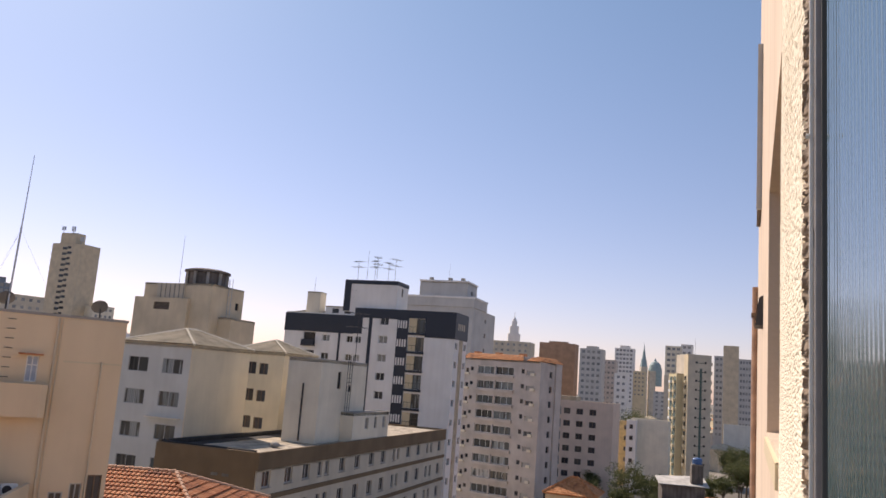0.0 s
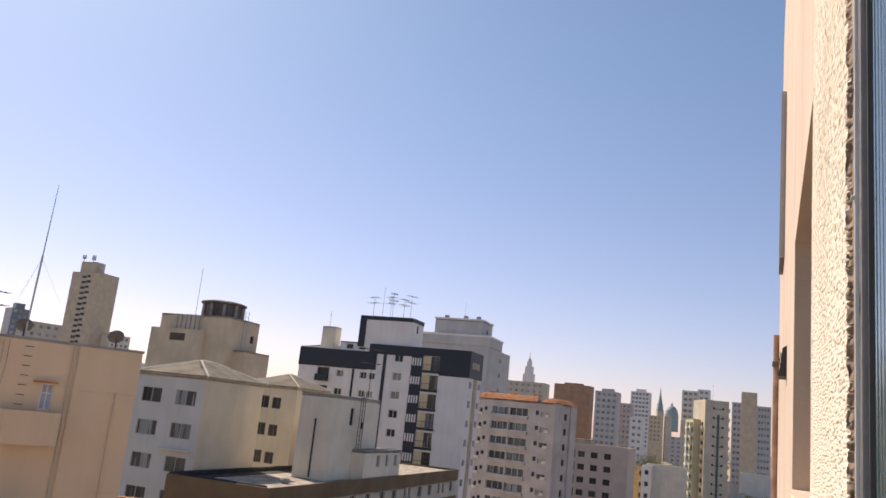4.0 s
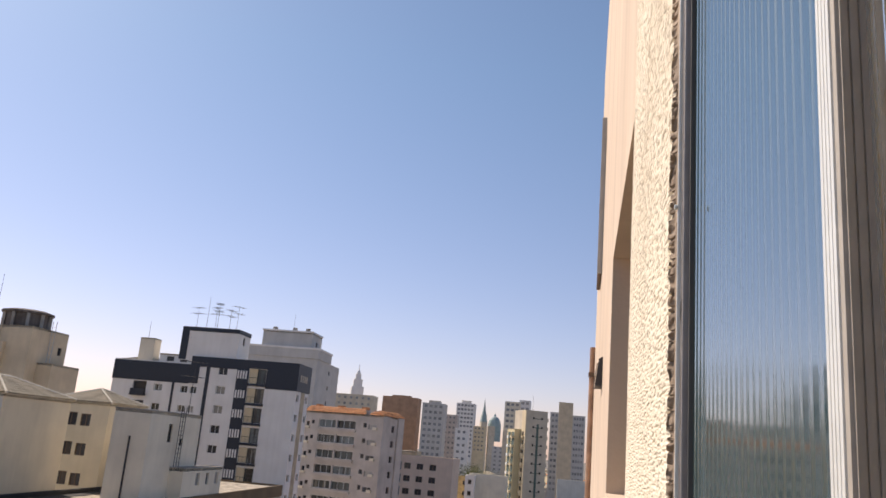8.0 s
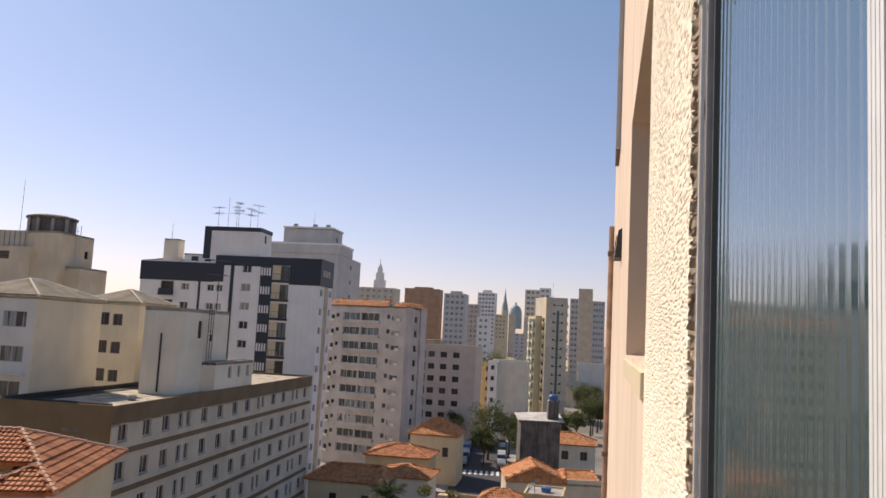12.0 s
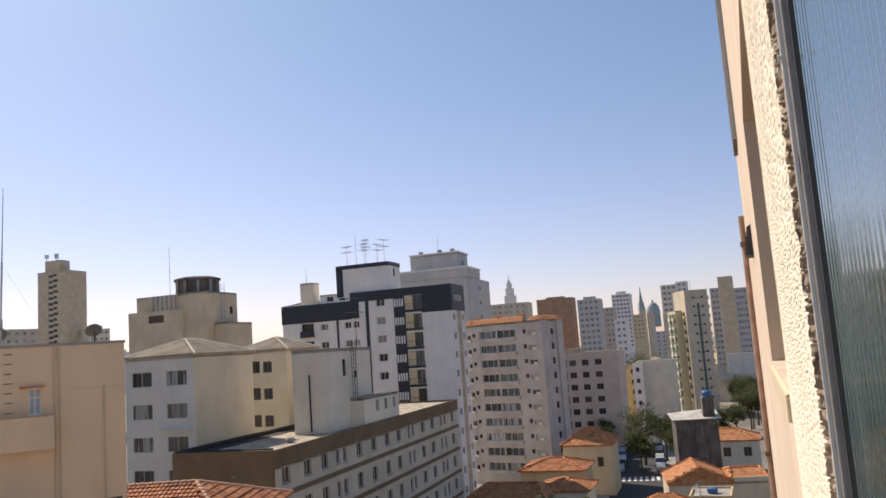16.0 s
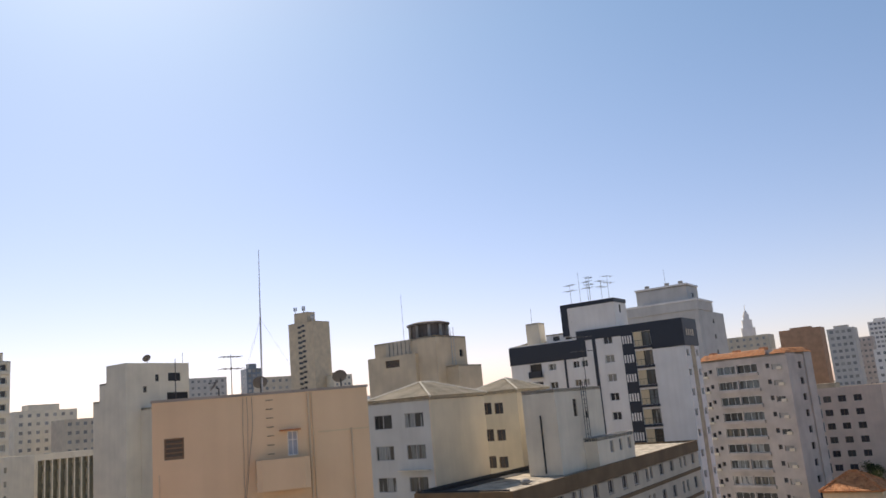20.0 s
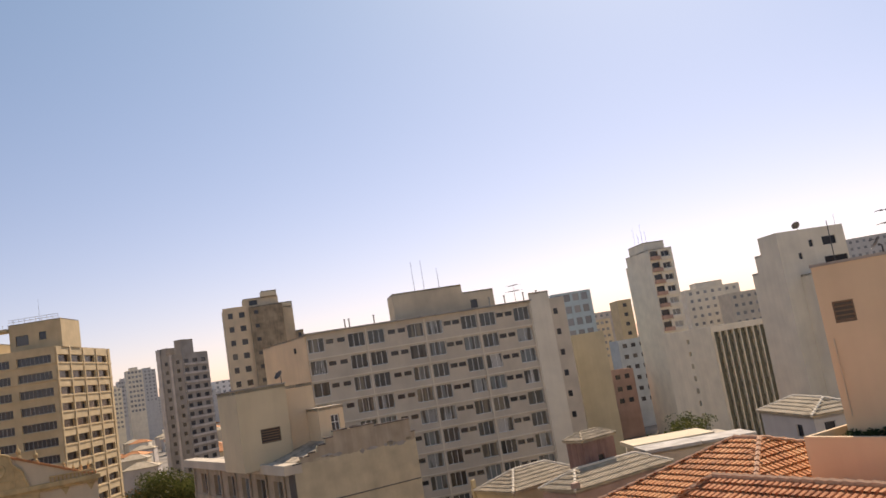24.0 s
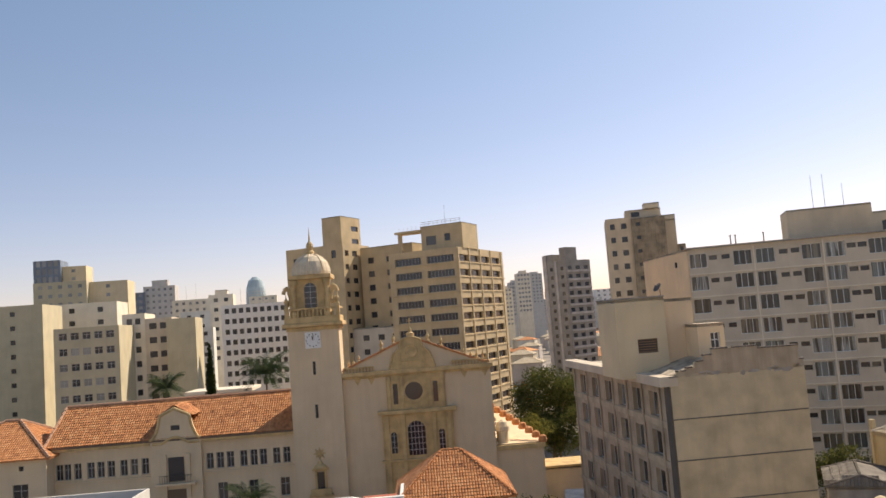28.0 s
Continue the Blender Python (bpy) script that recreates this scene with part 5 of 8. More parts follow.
for ph, amp, xa, xb in ((0.0, 0.10, -4.75, -5.25), (1.6, 0.16, -4.6, -5.1), (2.7, 0.07, -4.9, -4.85)):
    cu = bpy.data.curves.new("cable", "CURVE")
    cu.dimensions, cu.bevel_depth = "3D", 0.009
    sp = cu.splines.new("POLY")
    sp.points.add(19)
    for i, pnt in enumerate(sp.points):
        k = i / 19
        pnt.co = (xa + (xb - xa) * k * k + (amp * math.sin(4.4 * k + ph) + 0.03 * math.sin(17 * k + ph * 3)) * (0.25 + k) * (1.25 - k), -0.03 - 0.02 * math.sin(9 * k), 27.2 - 5.9 * k, 1)
    cu.materials.append(M["brownish"])
    ob = new("cable", cu)
    ob.parent = b
# terrace in front of the block: a square parapet round a felted floor
ter = new("terrace")
ter.matrix_basis = pose(0, 0, 0)
tagged(ter, "cream terrace parapet with dark planting behind it", "terrace")
side_u = Vector((-1.0, 4.45, 0)).normalized()
side_n = Vector((side_u.y, -side_u.x, 0))
bm = bmesh.new()
face(bm, (-13.3, 24.65, 0), side_u, side_n, 4.4, 0, 21.35, [(1.6, 3.0, 19.75, 20.65)], 0.14)
part("side_parapet", bm, M["cream"], ter)
put_window(ter, (-13.3, 24.65, 0), side_u, side_n, (1.6, 3.0, 19.75, 20.65, "darksash"), 0.14)
ledge(ter, -19.9, -13.303, 24.65, 24.81, 0, 21.35, M["cream"], "front_parapet", 0.02)
ledge(ter, -19.9, -19.74, 24.812, 27.15, 0, 21.35, M["cream"], "end_parapet", 0.02)
bm = bmesh.new()                                  # inner face and top of the skewed side parapet
inner = [Vector((-13.3, 24.82, 0)) - side_n * k + side_u * c for k, c in ((0.004, 0.0), (0.16, 0.0), (0.16, 4.2), (0.004, 4.2))]
v = [bm.verts.new((p.x, p.y, z)) for z in (20.7, 21.348) for p in inner]
for q_ in ((3, 2, 1, 0), (4, 5, 6, 7), (0, 1, 5, 4), (1, 2, 6, 5), (2, 3, 7, 6), (3, 0, 4, 7)):
    bm.faces.new([v[i_] for i_ in q_])
part("side_coping", bm, M["cream"], ter)
bm = bmesh.new()
v = [bm.verts.new((x, y, z)) for z in (20.6, 21.0) for x, y in ((-19.72, 24.82), (-13.52, 24.82), (-14.42, 29.0), (-19.72, 25.7))]
for q_ in ((3, 2, 1, 0), (4, 5, 6, 7), (0, 1, 5, 4), (1, 2, 6, 5), (2, 3, 7, 6), (3, 0, 4, 7)):
    bm.faces.new([v[i_] for i_ in q_])
part("terrace_floor", bm, M["felt"], ter, "dark felted terrace floor")
rnd = random.Random(5)
pl = new("terrace_plants")
pl.matrix_basis = b.matrix_basis
tagged(pl, "dark green potted plants along the terrace wall", "plants", kind="stuff")
bm = bmesh.new()
for k in range(90):
    leaves(bm, rnd, (rnd.uniform(-8.3, -3.1), rnd.uniform(-1.0, -0.12), 21.02 + 0.22 * rnd.random()), 0.22, 30, 0.07)
for k in range(7):
    leaves(bm, rnd, (-4.3 + 0.7 * rnd.random(), -0.4, 21.1 + 0.09 * k), 0.2, 30, 0.07)
part("foliage", bm, M["palm"], pl)
q = b.matrix_basis @ Vector((-3.25, -0.75, 20.5))
ac = new("air_conditioner")
ac.matrix_basis = pose(q.x, q.y, 21.001, 0, 0, 35) @ Matrix.Scale(0.68, 4)
tagged(ac, "white outdoor air conditioner unit on the terrace", "air conditioner")
ledge(ac, -0.38, 0.38, -0.15, 0.15, 0.05, 0.6, M["framewhite"], "case", 0.02)
bm = bmesh.new()
rod(bm, (-0.1, -0.151, 0.32), (-0.1, -0.165, 0.32), 0.22, n=20)
part("fan_grille", bm, M["dark"], ac)
for s in (-0.3, 0.3):
    ledge(ac, s - 0.03, s + 0.03, -0.14, 0.14, 0.0, 0.05, M["dark"], "foot")
# dishes, aerials and a guyed mast on the near roof
for x, y, r in ((-0.95, 0.5, 0.30), (-4.15, 0.5, 0.29), (-5.75, 0.6, 0.28)):
    q = b.matrix_basis @ Vector((x, y, 27.3))
    dish(q.x, q.y, q.z, r, 35 if x > -5 else 130)
q = b.matrix_basis @ Vector((-5.25, 0.7, 27.2))
tv_antenna(q.x, q.y, q.z, 1.75, 60)
q = b.matrix_basis @ Vector((-7.35, 0.5, 27.2))
tv_antenna(q.x, q.y, q.z, 1.7, 0, "pole", "short bare pole on the roof edge", "roof poles")
q = b.matrix_basis @ Vector((-4.1, 0.6, 27.0))
mast = new("radio_mast")
mast.matrix_basis = pose(q.x, q.y, q.z, 0, 1.0, 0)
tagged(mast, "tall thin guyed radio mast on the near roof", "mast")
bm = bmesh.new()
rod(bm, (0, 0, 0), (0, 0, 3.4), 0.035, n=8), rod(bm, (0, 0, 3.4), (0, 0, 6.15), 0.025, 0.012, n=8)
part("pole", bm, M["metal"], mast)
for a in (0.5, 2.6, 4.7):
    bm = bmesh.new()
    rod(bm, (0, 0, 3.3), (1.9 * math.cos(a), 1.9 * math.sin(a), 0.1), 0.003, n=4)
    part("guy_wire", bm, M["metal"], mast)

# ---- near tiled roofs ----
b = thing("house", -10.1, 36.5, -2, "cream house with a weathered terracotta hipped roof", "house")
block(b, M["cream_pale"], 0.3, 10.9, 0.3, 2.6, 0, 18.5)
block(b, M["cream_pale"], 2.75, 10.9, 2.604, 11.9, 0, 19.26, name="upper_wall", roofname="upper_wall_top")
block(b, M["cream_pale"], 0.3, 2.746, 2.604, 11.9, 0, 18.85, parapet=0.3, name="terrace_wall", roofname="terrace_floor")
tiled_hip(b, M["tileold"], 2.45, 8.55, 1.55, 11.9, 19.3, 1.0, 0.25, "y", 2.07, 0.24, 0.40, M["tilecap"], sides="03")
tiled_hip(b, M["tileold"], 0, 11, 0, 2.75, 18.55, 0.74, 0.25, "x", 2.43, 0.24, 0.40, M["tilecap"], sides="023", top=False)
bm = bmesh.new()                                  # broken corner where the tiles curl up on the terrace parapet
for sgn in (0.0, 0.05):
    v = [[bm.verts.new((0.15 + 0.26 * i, 2.85 + 0.24 * j, 19.16 + sgn + 0.02 * i + 0.42 * (j / 5) ** 2 + 0.035 * math.cos(i * math.pi))) for j in range(6)] for i in range(6)]
    for k in range(25):
        i, j = divmod(k, 5)
        bm.faces.new([v[i][j], v[i + 1][j], v[i + 1][j + 1], v[i][j + 1]])
part("curled_tiles", bm, M["tileold"], b, "dark broken roof corner curling upwards")
b = thing("house", -9.6, 16.5, 0, "cream house with a long terracotta roof below the terrace", "house")
b.matrix_basis = pose(0, 0, 0)
block(b, M["cream_pale"], -22, -11.0, 16.8, 24.0, 0, 19.15, name="wall")
tiled_hip(b, M["tileold"], -22, -11.0, 16.6, 24.0, 19.2, 1.65, 0.25, "x", 2.0, 0.23, 0.38, M["tilecap"], sides="013")
b = thing("house", -14.3, 27.16, -101, "cream annexe with a small weathered terracotta roof", "house")
block(b, M["cream_pale"], 0.1, 4.15, 0.1, 4.6, 0, 18.75)
tiled_hip(b, M["tileold"], 0, 4.1, 0, 4.7, 18.8, 0.8, 0.12, "x", 0.35, 0.23, 0.38, M["tilecap"], sides="0123")
ledge(b, 4.23, 4.42, -0.1, 4.6, 0, 19.05, M["cream_pale"], "verge_wall", 0.02), ledge(b, 4.2, 4.46, -0.12, 4.62, 19.052, 19.09, M["tilecap"], "flashing", 0.01)
b = thing("house", -28, 20.8, 0, "low house with a broad orange terracotta roof", "house")
b.matrix_basis = pose(0, 0, 0)
block(b, M["cream_pale"], -27.6, -20.0, 21.2, 31, 0, 19.1)
tiled_hip(b, M["tile"], -28, -19.7, 21.0, 31.4, 19.2, 1.8, 0.1, "x", 3.6, 0.25, 0.40, M["tilecap"], sides="0123")

# ---- long grey slab ----
b = thing("apartment_slab", -100.2, 34.7, -18, "long grey apartment slab with rows of windows and slim posts", "apartment building")
fl = [30.05 - 2.87 * k for k in range(10)]
front, slabrnd = [], random.Random(4)
for z in fl:
    for u in (0.05, 5.4, 8.05, 13.35, 16.0, 20.8, 23.45, 28.3):
        front.append((u, u + 2.2, z, z + 1.85, slabrnd.choice(("flat", "flat", "flatsash"))))
    for u in (2.5, 4.0, 10.75, 12.1, 18.4, 19.6, 25.8, 27.05):
        front.append((u, u + 1.0, z + 0.9, z + 1.5, "far"))
block(b, M["grey"], 0, 35.8, 0, 12, 0, 32.5, right=front, depth=0.30, parapet=0.3)
for z in fl:
    ledge(b, 0.0, 30.75, -0.14, -0.002, z - 0.86, z - 0.70, M["offwhite"], "floor_line", 0.02)
for u in (7.74, 15.68, 23.12, 30.62):
    ledge(b, u, u + 0.16, -0.20, -0.142, 0, 32.3, M["offwhite"], "post", 0.02)
ledge(b, -0.4, 31.0, -0.5, 3.5, 32.502, 32.7, M["concrete"], "eaves_slab", 0.03)
block(b, M["beige"], 12.6, 22.5, 4, 10, 32.3, 36.6, name="lift_house", roofname="lift_house_roof")
block(b, M["beige"], 22.5, 27.0, 4, 10, 32.3, 35.4, right=[(1.0, 2.0, 33.0, 34.2, "dark")], name="tank_room", roofname="tank_room_roof")
for u in (16.2, 17.6, 19.8):
    q = b.matrix_basis @ Vector((u, 6, 36.6))
    tv_antenna(q.x, q.y, q.z, 4.4 if u < 19 else 3.0, 0, "pole", "thin lattice aerial on the slab's lift house", "slab roof aerials")
for u in (5.5, 6.1, 9.5, 26.0, 28.2, 31.0, 33.0):
    q = b.matrix_basis @ Vector((u, 3, 32.45))
    pp = new("vent_pipe")
    pp.matrix_basis = pose(q.x, q.y, q.z)
    tagged(pp, "short grey vent pipe on the slab roof", "vent pipe", "slab vent pipes")
    bm = bmesh.new()
    rod(bm, (0, 0, 0), (0, 0, 1.5), 0.09, n=8), rod(bm, (0, 0, 1.5), (0, 0, 1.62), 0.16, n=8)
    part("pipe", bm, M["concrete"], pp)
q = b.matrix_basis @ Vector((29.8, 3, 32.4))
tv_antenna(q.x, q.y, q.z, 3.0, 10)
block(b, M["offwhite"], 30.8, 33.6, -0.25, -0.002, 0, 33.6, name="blank_end", roofname="blank_end_cap")
for k in range(9):
    ledge(b, 34.0, 34.6, -0.03, -0.002, 30.2 - 2.85 * k, 31.0 - 2.85 * k, M["panedark"], "small_window")
b = thing("stair_block", -100.4, 34.75, 1, "blank beige rendered end block", "apartment building")
block(b, M["cream"], -0.1, 5.0, 0, 18.6, 0, 32.6)
ledge(b, -0.3, -0.102, 4.0, 4.3, 30.5, 31.2, M["dark"], "wall_lamp")

# ---- gable building ----
b = thing("apartment_building", -57.4, 17.5, 3, "grey apartment building with a blank stained gable wall", "apartment building")
fl = [17.5 - 2.9 * k for k in range(7)]
lf = []
for z in fl:
    for u in (2.3, 6.3, 10.3, 14.3, 18.8, 23.3):
        lf.append((u, u + 2.3, z, z + 1.85, "pair"))
block(b, M["warmgrey"], 0.02, 10.1, 0, 28.5, 0, 20.3, left=lf, depth=0.4)
for z in fl:
    ledge(b, -0.08, 0.018, 0.8, 28.5, z - 0.62, z - 0.12, M["fibre"], "spandrel", 0.01)
for u in (1.9, 5.9, 9.9, 13.9, 18.3, 22.8, 27.6):
    ledge(b, -0.14, -0.082, u, u + 0.25, 0, 20.3, M["warmgrey"], "pilaster", 0.01)
ledge(b, -0.12, 0.02, -0.25, 0.78, 0, 20.0, M["cornerdark"], "corner_strip", 0.02, "dark painted corner strip")
ledge(b, -0.75, 0.6, -0.3, 28.8, 20.0, 20.72, M["grey"], "cornice", 0.04)
# stained gable wall with broken stepped coping
bm, attic = bmesh.new(), bmesh.new()
n = 60
for i in range(n):
    def top(k):
        u = k / n
        if u < 0.36:
            return 20.5 + 0.35 * int(u / 0.36 * 5.5) + 0.05
        return 22.45 - 0.5 * (u - 0.36) + 0.06 * noise.noise((u * 40, 1, 1)) if u < 0.955 else 21.2
    a, c = i / n * 10.25 - 0.1, (i + 1) / n * 10.25 - 0.1
    za, zc = (round(top(i) * 5) / 5, round(top(i) * 5) / 5)
    zl = round(top(i - 1) * 5) / 5 if i else 0
    zs = min(za, 20.62 + 0.10 * noise.noise((i * 0.4, 7.0, 2.0)))
    quad(bm, (a, -0.24, 0), (c, -0.24, 0), (c, -0.24, zs), (a, -0.24, zs))
    if za > zs:
        quad(attic, (a, -0.236, zs), (c, -0.236, zs), (c, -0.236, zc), (a, -0.236, za))
    quad(bm, (a, -0.24, za), (c, -0.24, zc), (c, 0.0, zc), (a, 0.0, za))
    quad(bm, (c, 0.0, 20), (a, 0.0, 20), (a, 0.0, za), (c, 0.0, zc))
    if i and abs(zl - za) > 1e-3:
        quad(bm, (a, -0.24, min(za, zl)), (a, 0.0, min(za, zl)), (a, 0.0, max(za, zl)), (a, -0.24, max(za, zl)))
gable_bm, cap = bm, bmesh.new()
for i in range(n):
    a, c, z = i / n * 10.25 - 0.1, (i + 1) / n * 10.25 - 0.1, round(top(i) * 5) / 5
    if noise.noise((i * 0.31, 2.0, 5.0)) > -0.25:
        box(cap, a, c, -0.30, 0.05, z + 0.003, z + 0.10)
part("coping", cap, M["darkstain"], b, "dark broken coping")
spal = random.Random(6)
for k in range(16):
    x, z = 1.6 + 8.0 * spal.random(), 20.55 + 0.3 * spal.random()
    w, h = spal.uniform(0.15, 0.55), spal.uniform(0.08, 0.22)
    bm = bmesh.new()
    bm.faces.new([bm.verts.new((x + w * math.cos(a) * spal.uniform(0.6, 1.1), -0.246, z + h * math.sin(a) * spal.uniform(0.5, 1.1))) for a in (i_ * 0.5236 for i_ in range(12))])
    part("spalled_patch", bm, M["fibre" if k % 2 else "concrete"], b)
bm = gable_bm
part("attic_plaster", attic, M["warmgrey"], b, "darker weathered plaster above a broken edge")
part("gable_wall", bm, M["stainwall"], b, "blank cement gable wall with dark stains")
for z in (17.6, 14.7, 11.8, 8.9):
    ledge(b, -0.08, 10.1, -0.29, -0.242, z, z + 0.08, M["fibredark"], "floor_line", 0.01)
bm = bmesh.new()                                   # sloping sheet roofs behind the gable
quad(bm, (0.3, 0.1, 20.75), (5.6, 0.1, 22.2), (5.6, 8.0, 22.2), (0.3, 8.0, 20.75))
quad(bm, (5.6, 0.1, 22.2), (10.0, 0.1, 20.9), (10.0, 8.0, 20.9), (5.6, 8.0, 22.2))
part("sheet_roof", bm, M["roofworn"], b, "pale corrugated sheet roof")
p = thing("lift_house", -62.2, 15.3, 3, "stained cream lift house on the flat roof", "roof structure", z=20.3)
block(p, M["cream_pale"], 0, 4.0, 0, 5.0, 0, 6.2, right=[(1.6, 3.2, 1.9, 3.0, "louvre")], cope=0.05)
block(p, M["cream"], 4.0, 6.4, 0.4, 5.0, 0, 6.0, name="tank_room", roofname="tank_room_roof")
q = p.matrix_basis @ Vector((4.0, 0.6, 6.3))
dish(q.x, q.y, q.z, 0.4, 200, "small dark satellite dish on a lift house")
p = thing("roof_shed", -60.5, 21.05, 3, "small cream roof shed with a doorway", "roof structure", z=20.3)
block(p, M["cream"], 0, 2.1, 0, 2.4, 0, 3.9, right=[(1.0, 1.7, 1.6, 3.2, "lightgrid")])

# ---- tan office block behind the church ----
b = thing("office_building", -172.8, 9.3, 63, "tan office block with strip windows on every floor", "office building")
fl = [38.6 - 3.2 * k for k in range(12)]
rf = [(u, u + 5.2, z, z + 1.5, "strip") for z in fl for u in (0.9, 7.0, 13.4, 20.0)]
lf = [(u, u + 6.6, z, z + 1.6, "strip6") for z in fl for u in (0.9, 8.9)]
block(b, M["tan"], 0, 27.6, 0, 17, 0, 41.7, right=rf, left=lf, depth=0.5, parapet=0.4)
for z in fl:
    ledge(b, 0.0, 27.6, -0.14, -0.002, z - 0.35, z - 0.10, M["tan"], "sun_ledge", 0.02)
    ledge(b, -0.25, -0.002, 0.2, 16.6, z - 0.35, z - 0.12, M["tan"], "sill_line", 0.02)
for u in (0.2, 6.2, 12.6, 19.2, 26.0):
    ledge(b, u, u + 0.5, -0.18, -0.004, 0, 41.6, M["tan"], "pier", 0.02)
block(b, M["tan"], 3.2, 12, -0.2, 10.0, 41.6, 47.4, left=[(3.0, 4.4, 43.6, 45.2, "dark"), (6.5, 9.0, 43.0, 45.0, "dark")], name="rooftop_storey", roofname="rooftop_storey_roof")
ledge(b, 2.4, 6.5, 10.0, 16.4, 46.2, 46.7, M["tan"], "roof_canopy", 0.05)
ledge(b, 3.2, 3.9, 15.2, 16.0, 41.6, 46.2, M["tan"], "canopy_post")
for k in range(15):
    ledge(b, 3.3, 3.36, 0.2 + 1.1 * k, 0.26 + 1.1 * k, 47.42 if k < 9 else 46.72, 48.4 if k < 9 else 47.6, M["metal"], "rail_post")
for z in (47.9, 48.35):
    bm = bmesh.new()
    rod(bm, (3.33, 0.2, z), (3.33, 10, z), 0.04, n=6)
    part("roof_rail", bm, M["metal"], b)
q = b.matrix_basis @ Vector((8, 6, 47.4))
tv_antenna(q.x, q.y, q.z, 5.0, 0, "pole", "tall thin mast on the office roof", "lightning rods")
b = thing("office_building", -184.3, -16.4, 63, "tan office tower wing with a stepped top", "office building")
fl = [42.5 - 3.2 * k for k in range(8)]
block(b, M["tan"], 0, 12, 0, 16, 0, 45.3, right=[h for z in fl for h in ((4.0, 6.2, z, z + 1.3, "dark"), (0.8, 2.4, z, z + 1.3, "far"))], left=[(2.0, 3.2, 42.2, 44.0, "dark"), (9.5, 14.0, 41.6, 43.0, "dark")], parapet=0.4)
block(b, M["tan"], 0.4, 9, 0.4, 5.6, 44.9, 51.9, right=[(4.5, 7.5, 45.6 + 3.0 * k, 46.8 + 3.0 * k, "dark") for k in range(2)], name="lift_tower", roofname="lift_tower_roof")
b = thing("office_building", -189.6, -13.0, -27, "shaded tan link block of the office tower", "office building")
block(b, M["tan"], 0, 14, 0.4, 8, 0, 44.4, right=[h for k in range(10) for h in ((2.0, 3.6, 40.5 - 3.2 * k, 41.9 - 3.2 * k, "far"), (7.0, 8.6, 40.5 - 3.2 * k, 41.9 - 3.2 * k, "far"), (10.4, 11.6, 40.5 - 3.2 * k, 41.9 - 3.2 * k, "far"))])
block(b, M["grey"], -1, 14, -4, 0.398, 0, 25.5, right=[(u, u + 1.6, z, z + 1.3, "far") for z in (22.5, 19.3) for u in (3.0, 7.0, 10.5)], name="low_wing", roofname="low_wing_roof")

# ---- church ----
def arch_panel(bm, x0, x1, z0, z1, y, spring, n=10):
    """A flat arched panel in the plane y."""
    c, r = (x0 + x1) / 2, (x1 - x0) / 2
    pts = [(x0, y, z0), (x1, y, z0)] + [(c + r * math.cos(math.pi * i / n), y, spring + r * math.sin(math.pi * i / n)) for i in range(n + 1)]
    f = bm.faces.new([bm.verts.new(p) for p in pts])
    return f


def arched_window(ob, x0, x1, z0, spring, y, bars=3, name="arched_window", mat="panedark"):
    """An arched window: dark glass, stone surround and glazing bars."""
    c, r = (x0 + x1) / 2, (x1 - x0) / 2
    bm = bmesh.new()
    arch_panel(bm, x0, x1, z0, 0, y - 0.02, spring)
    w = part(name, bm, M[mat], ob)
    bm = bmesh.new()
    n = 12
    prev = None
    for i in range(-1, n + 2):
        if i < 0:
            q = [(x1 + 0.16, z0), (x1 - 0.02, z0)]
        elif i > n:
            q = [(x0 - 0.16, z0), (x0 + 0.02, z0)]
        else:
            a = math.pi * i / n
            q = [(c + (r + 0.16) * math.cos(a), spring + (r + 0.16) * math.sin(a)), (c + (r - 0.02) * math.cos(a), spring + (r - 0.02) * math.sin(a))]
        ring = [bm.verts.new((q[0][0], y - 0.12, q[0][1])), bm.verts.new((q[1][0], y - 0.12, q[1][1])), bm.verts.new((q[1][0], y, q[1][1])), bm.verts.new((q[0][0], y, q[0][1]))]
        if prev:
            for k in range(4):
                bm.faces.new((prev[k], prev[(k + 1) % 4], ring[(k + 1) % 4], ring[k]))
        prev = ring
    part("surround", bm, M["ochre"], w)
    for k in range(1, bars + 1):
        xx = x0 + (x1 - x0) * k / (bars + 1)
        top = spring + math.sqrt(max(0.0, r * r - (xx - c) ** 2))
        ledge(w, xx - 0.03, xx + 0.03, y - 0.08, y - 0.022, z0, top, M["frame"], "glazing_bar")
    k = z0 + 0.7
    while k < spring + r * 0.6:
        hw = r if k < spring else math.sqrt(r * r - (k - spring) ** 2)
        ledge(w, c - hw, c + hw, y - 0.079, y - 0.023, k - 0.03, k + 0.03, M["frame"], "glazing_bar")
        k += 0.75


def finial(ob, x, y, z, s, mat="ochre"):
    bm = bmesh.new()
    lathe(bm, x, y, [(0.32 * s, z), (0.32 * s, z + 0.3 * s), (0.14 * s, z + 0.4 * s), (0.30 * s, z + 0.75 * s), (0.34 * s, z + 1.0 * s), (0.12 * s, z + 1.35 * s), (0.05 * s, z + 1.8 * s), (0.01, z + 2.0 * s)], 10)
    part("finial", bm, M[mat], ob)


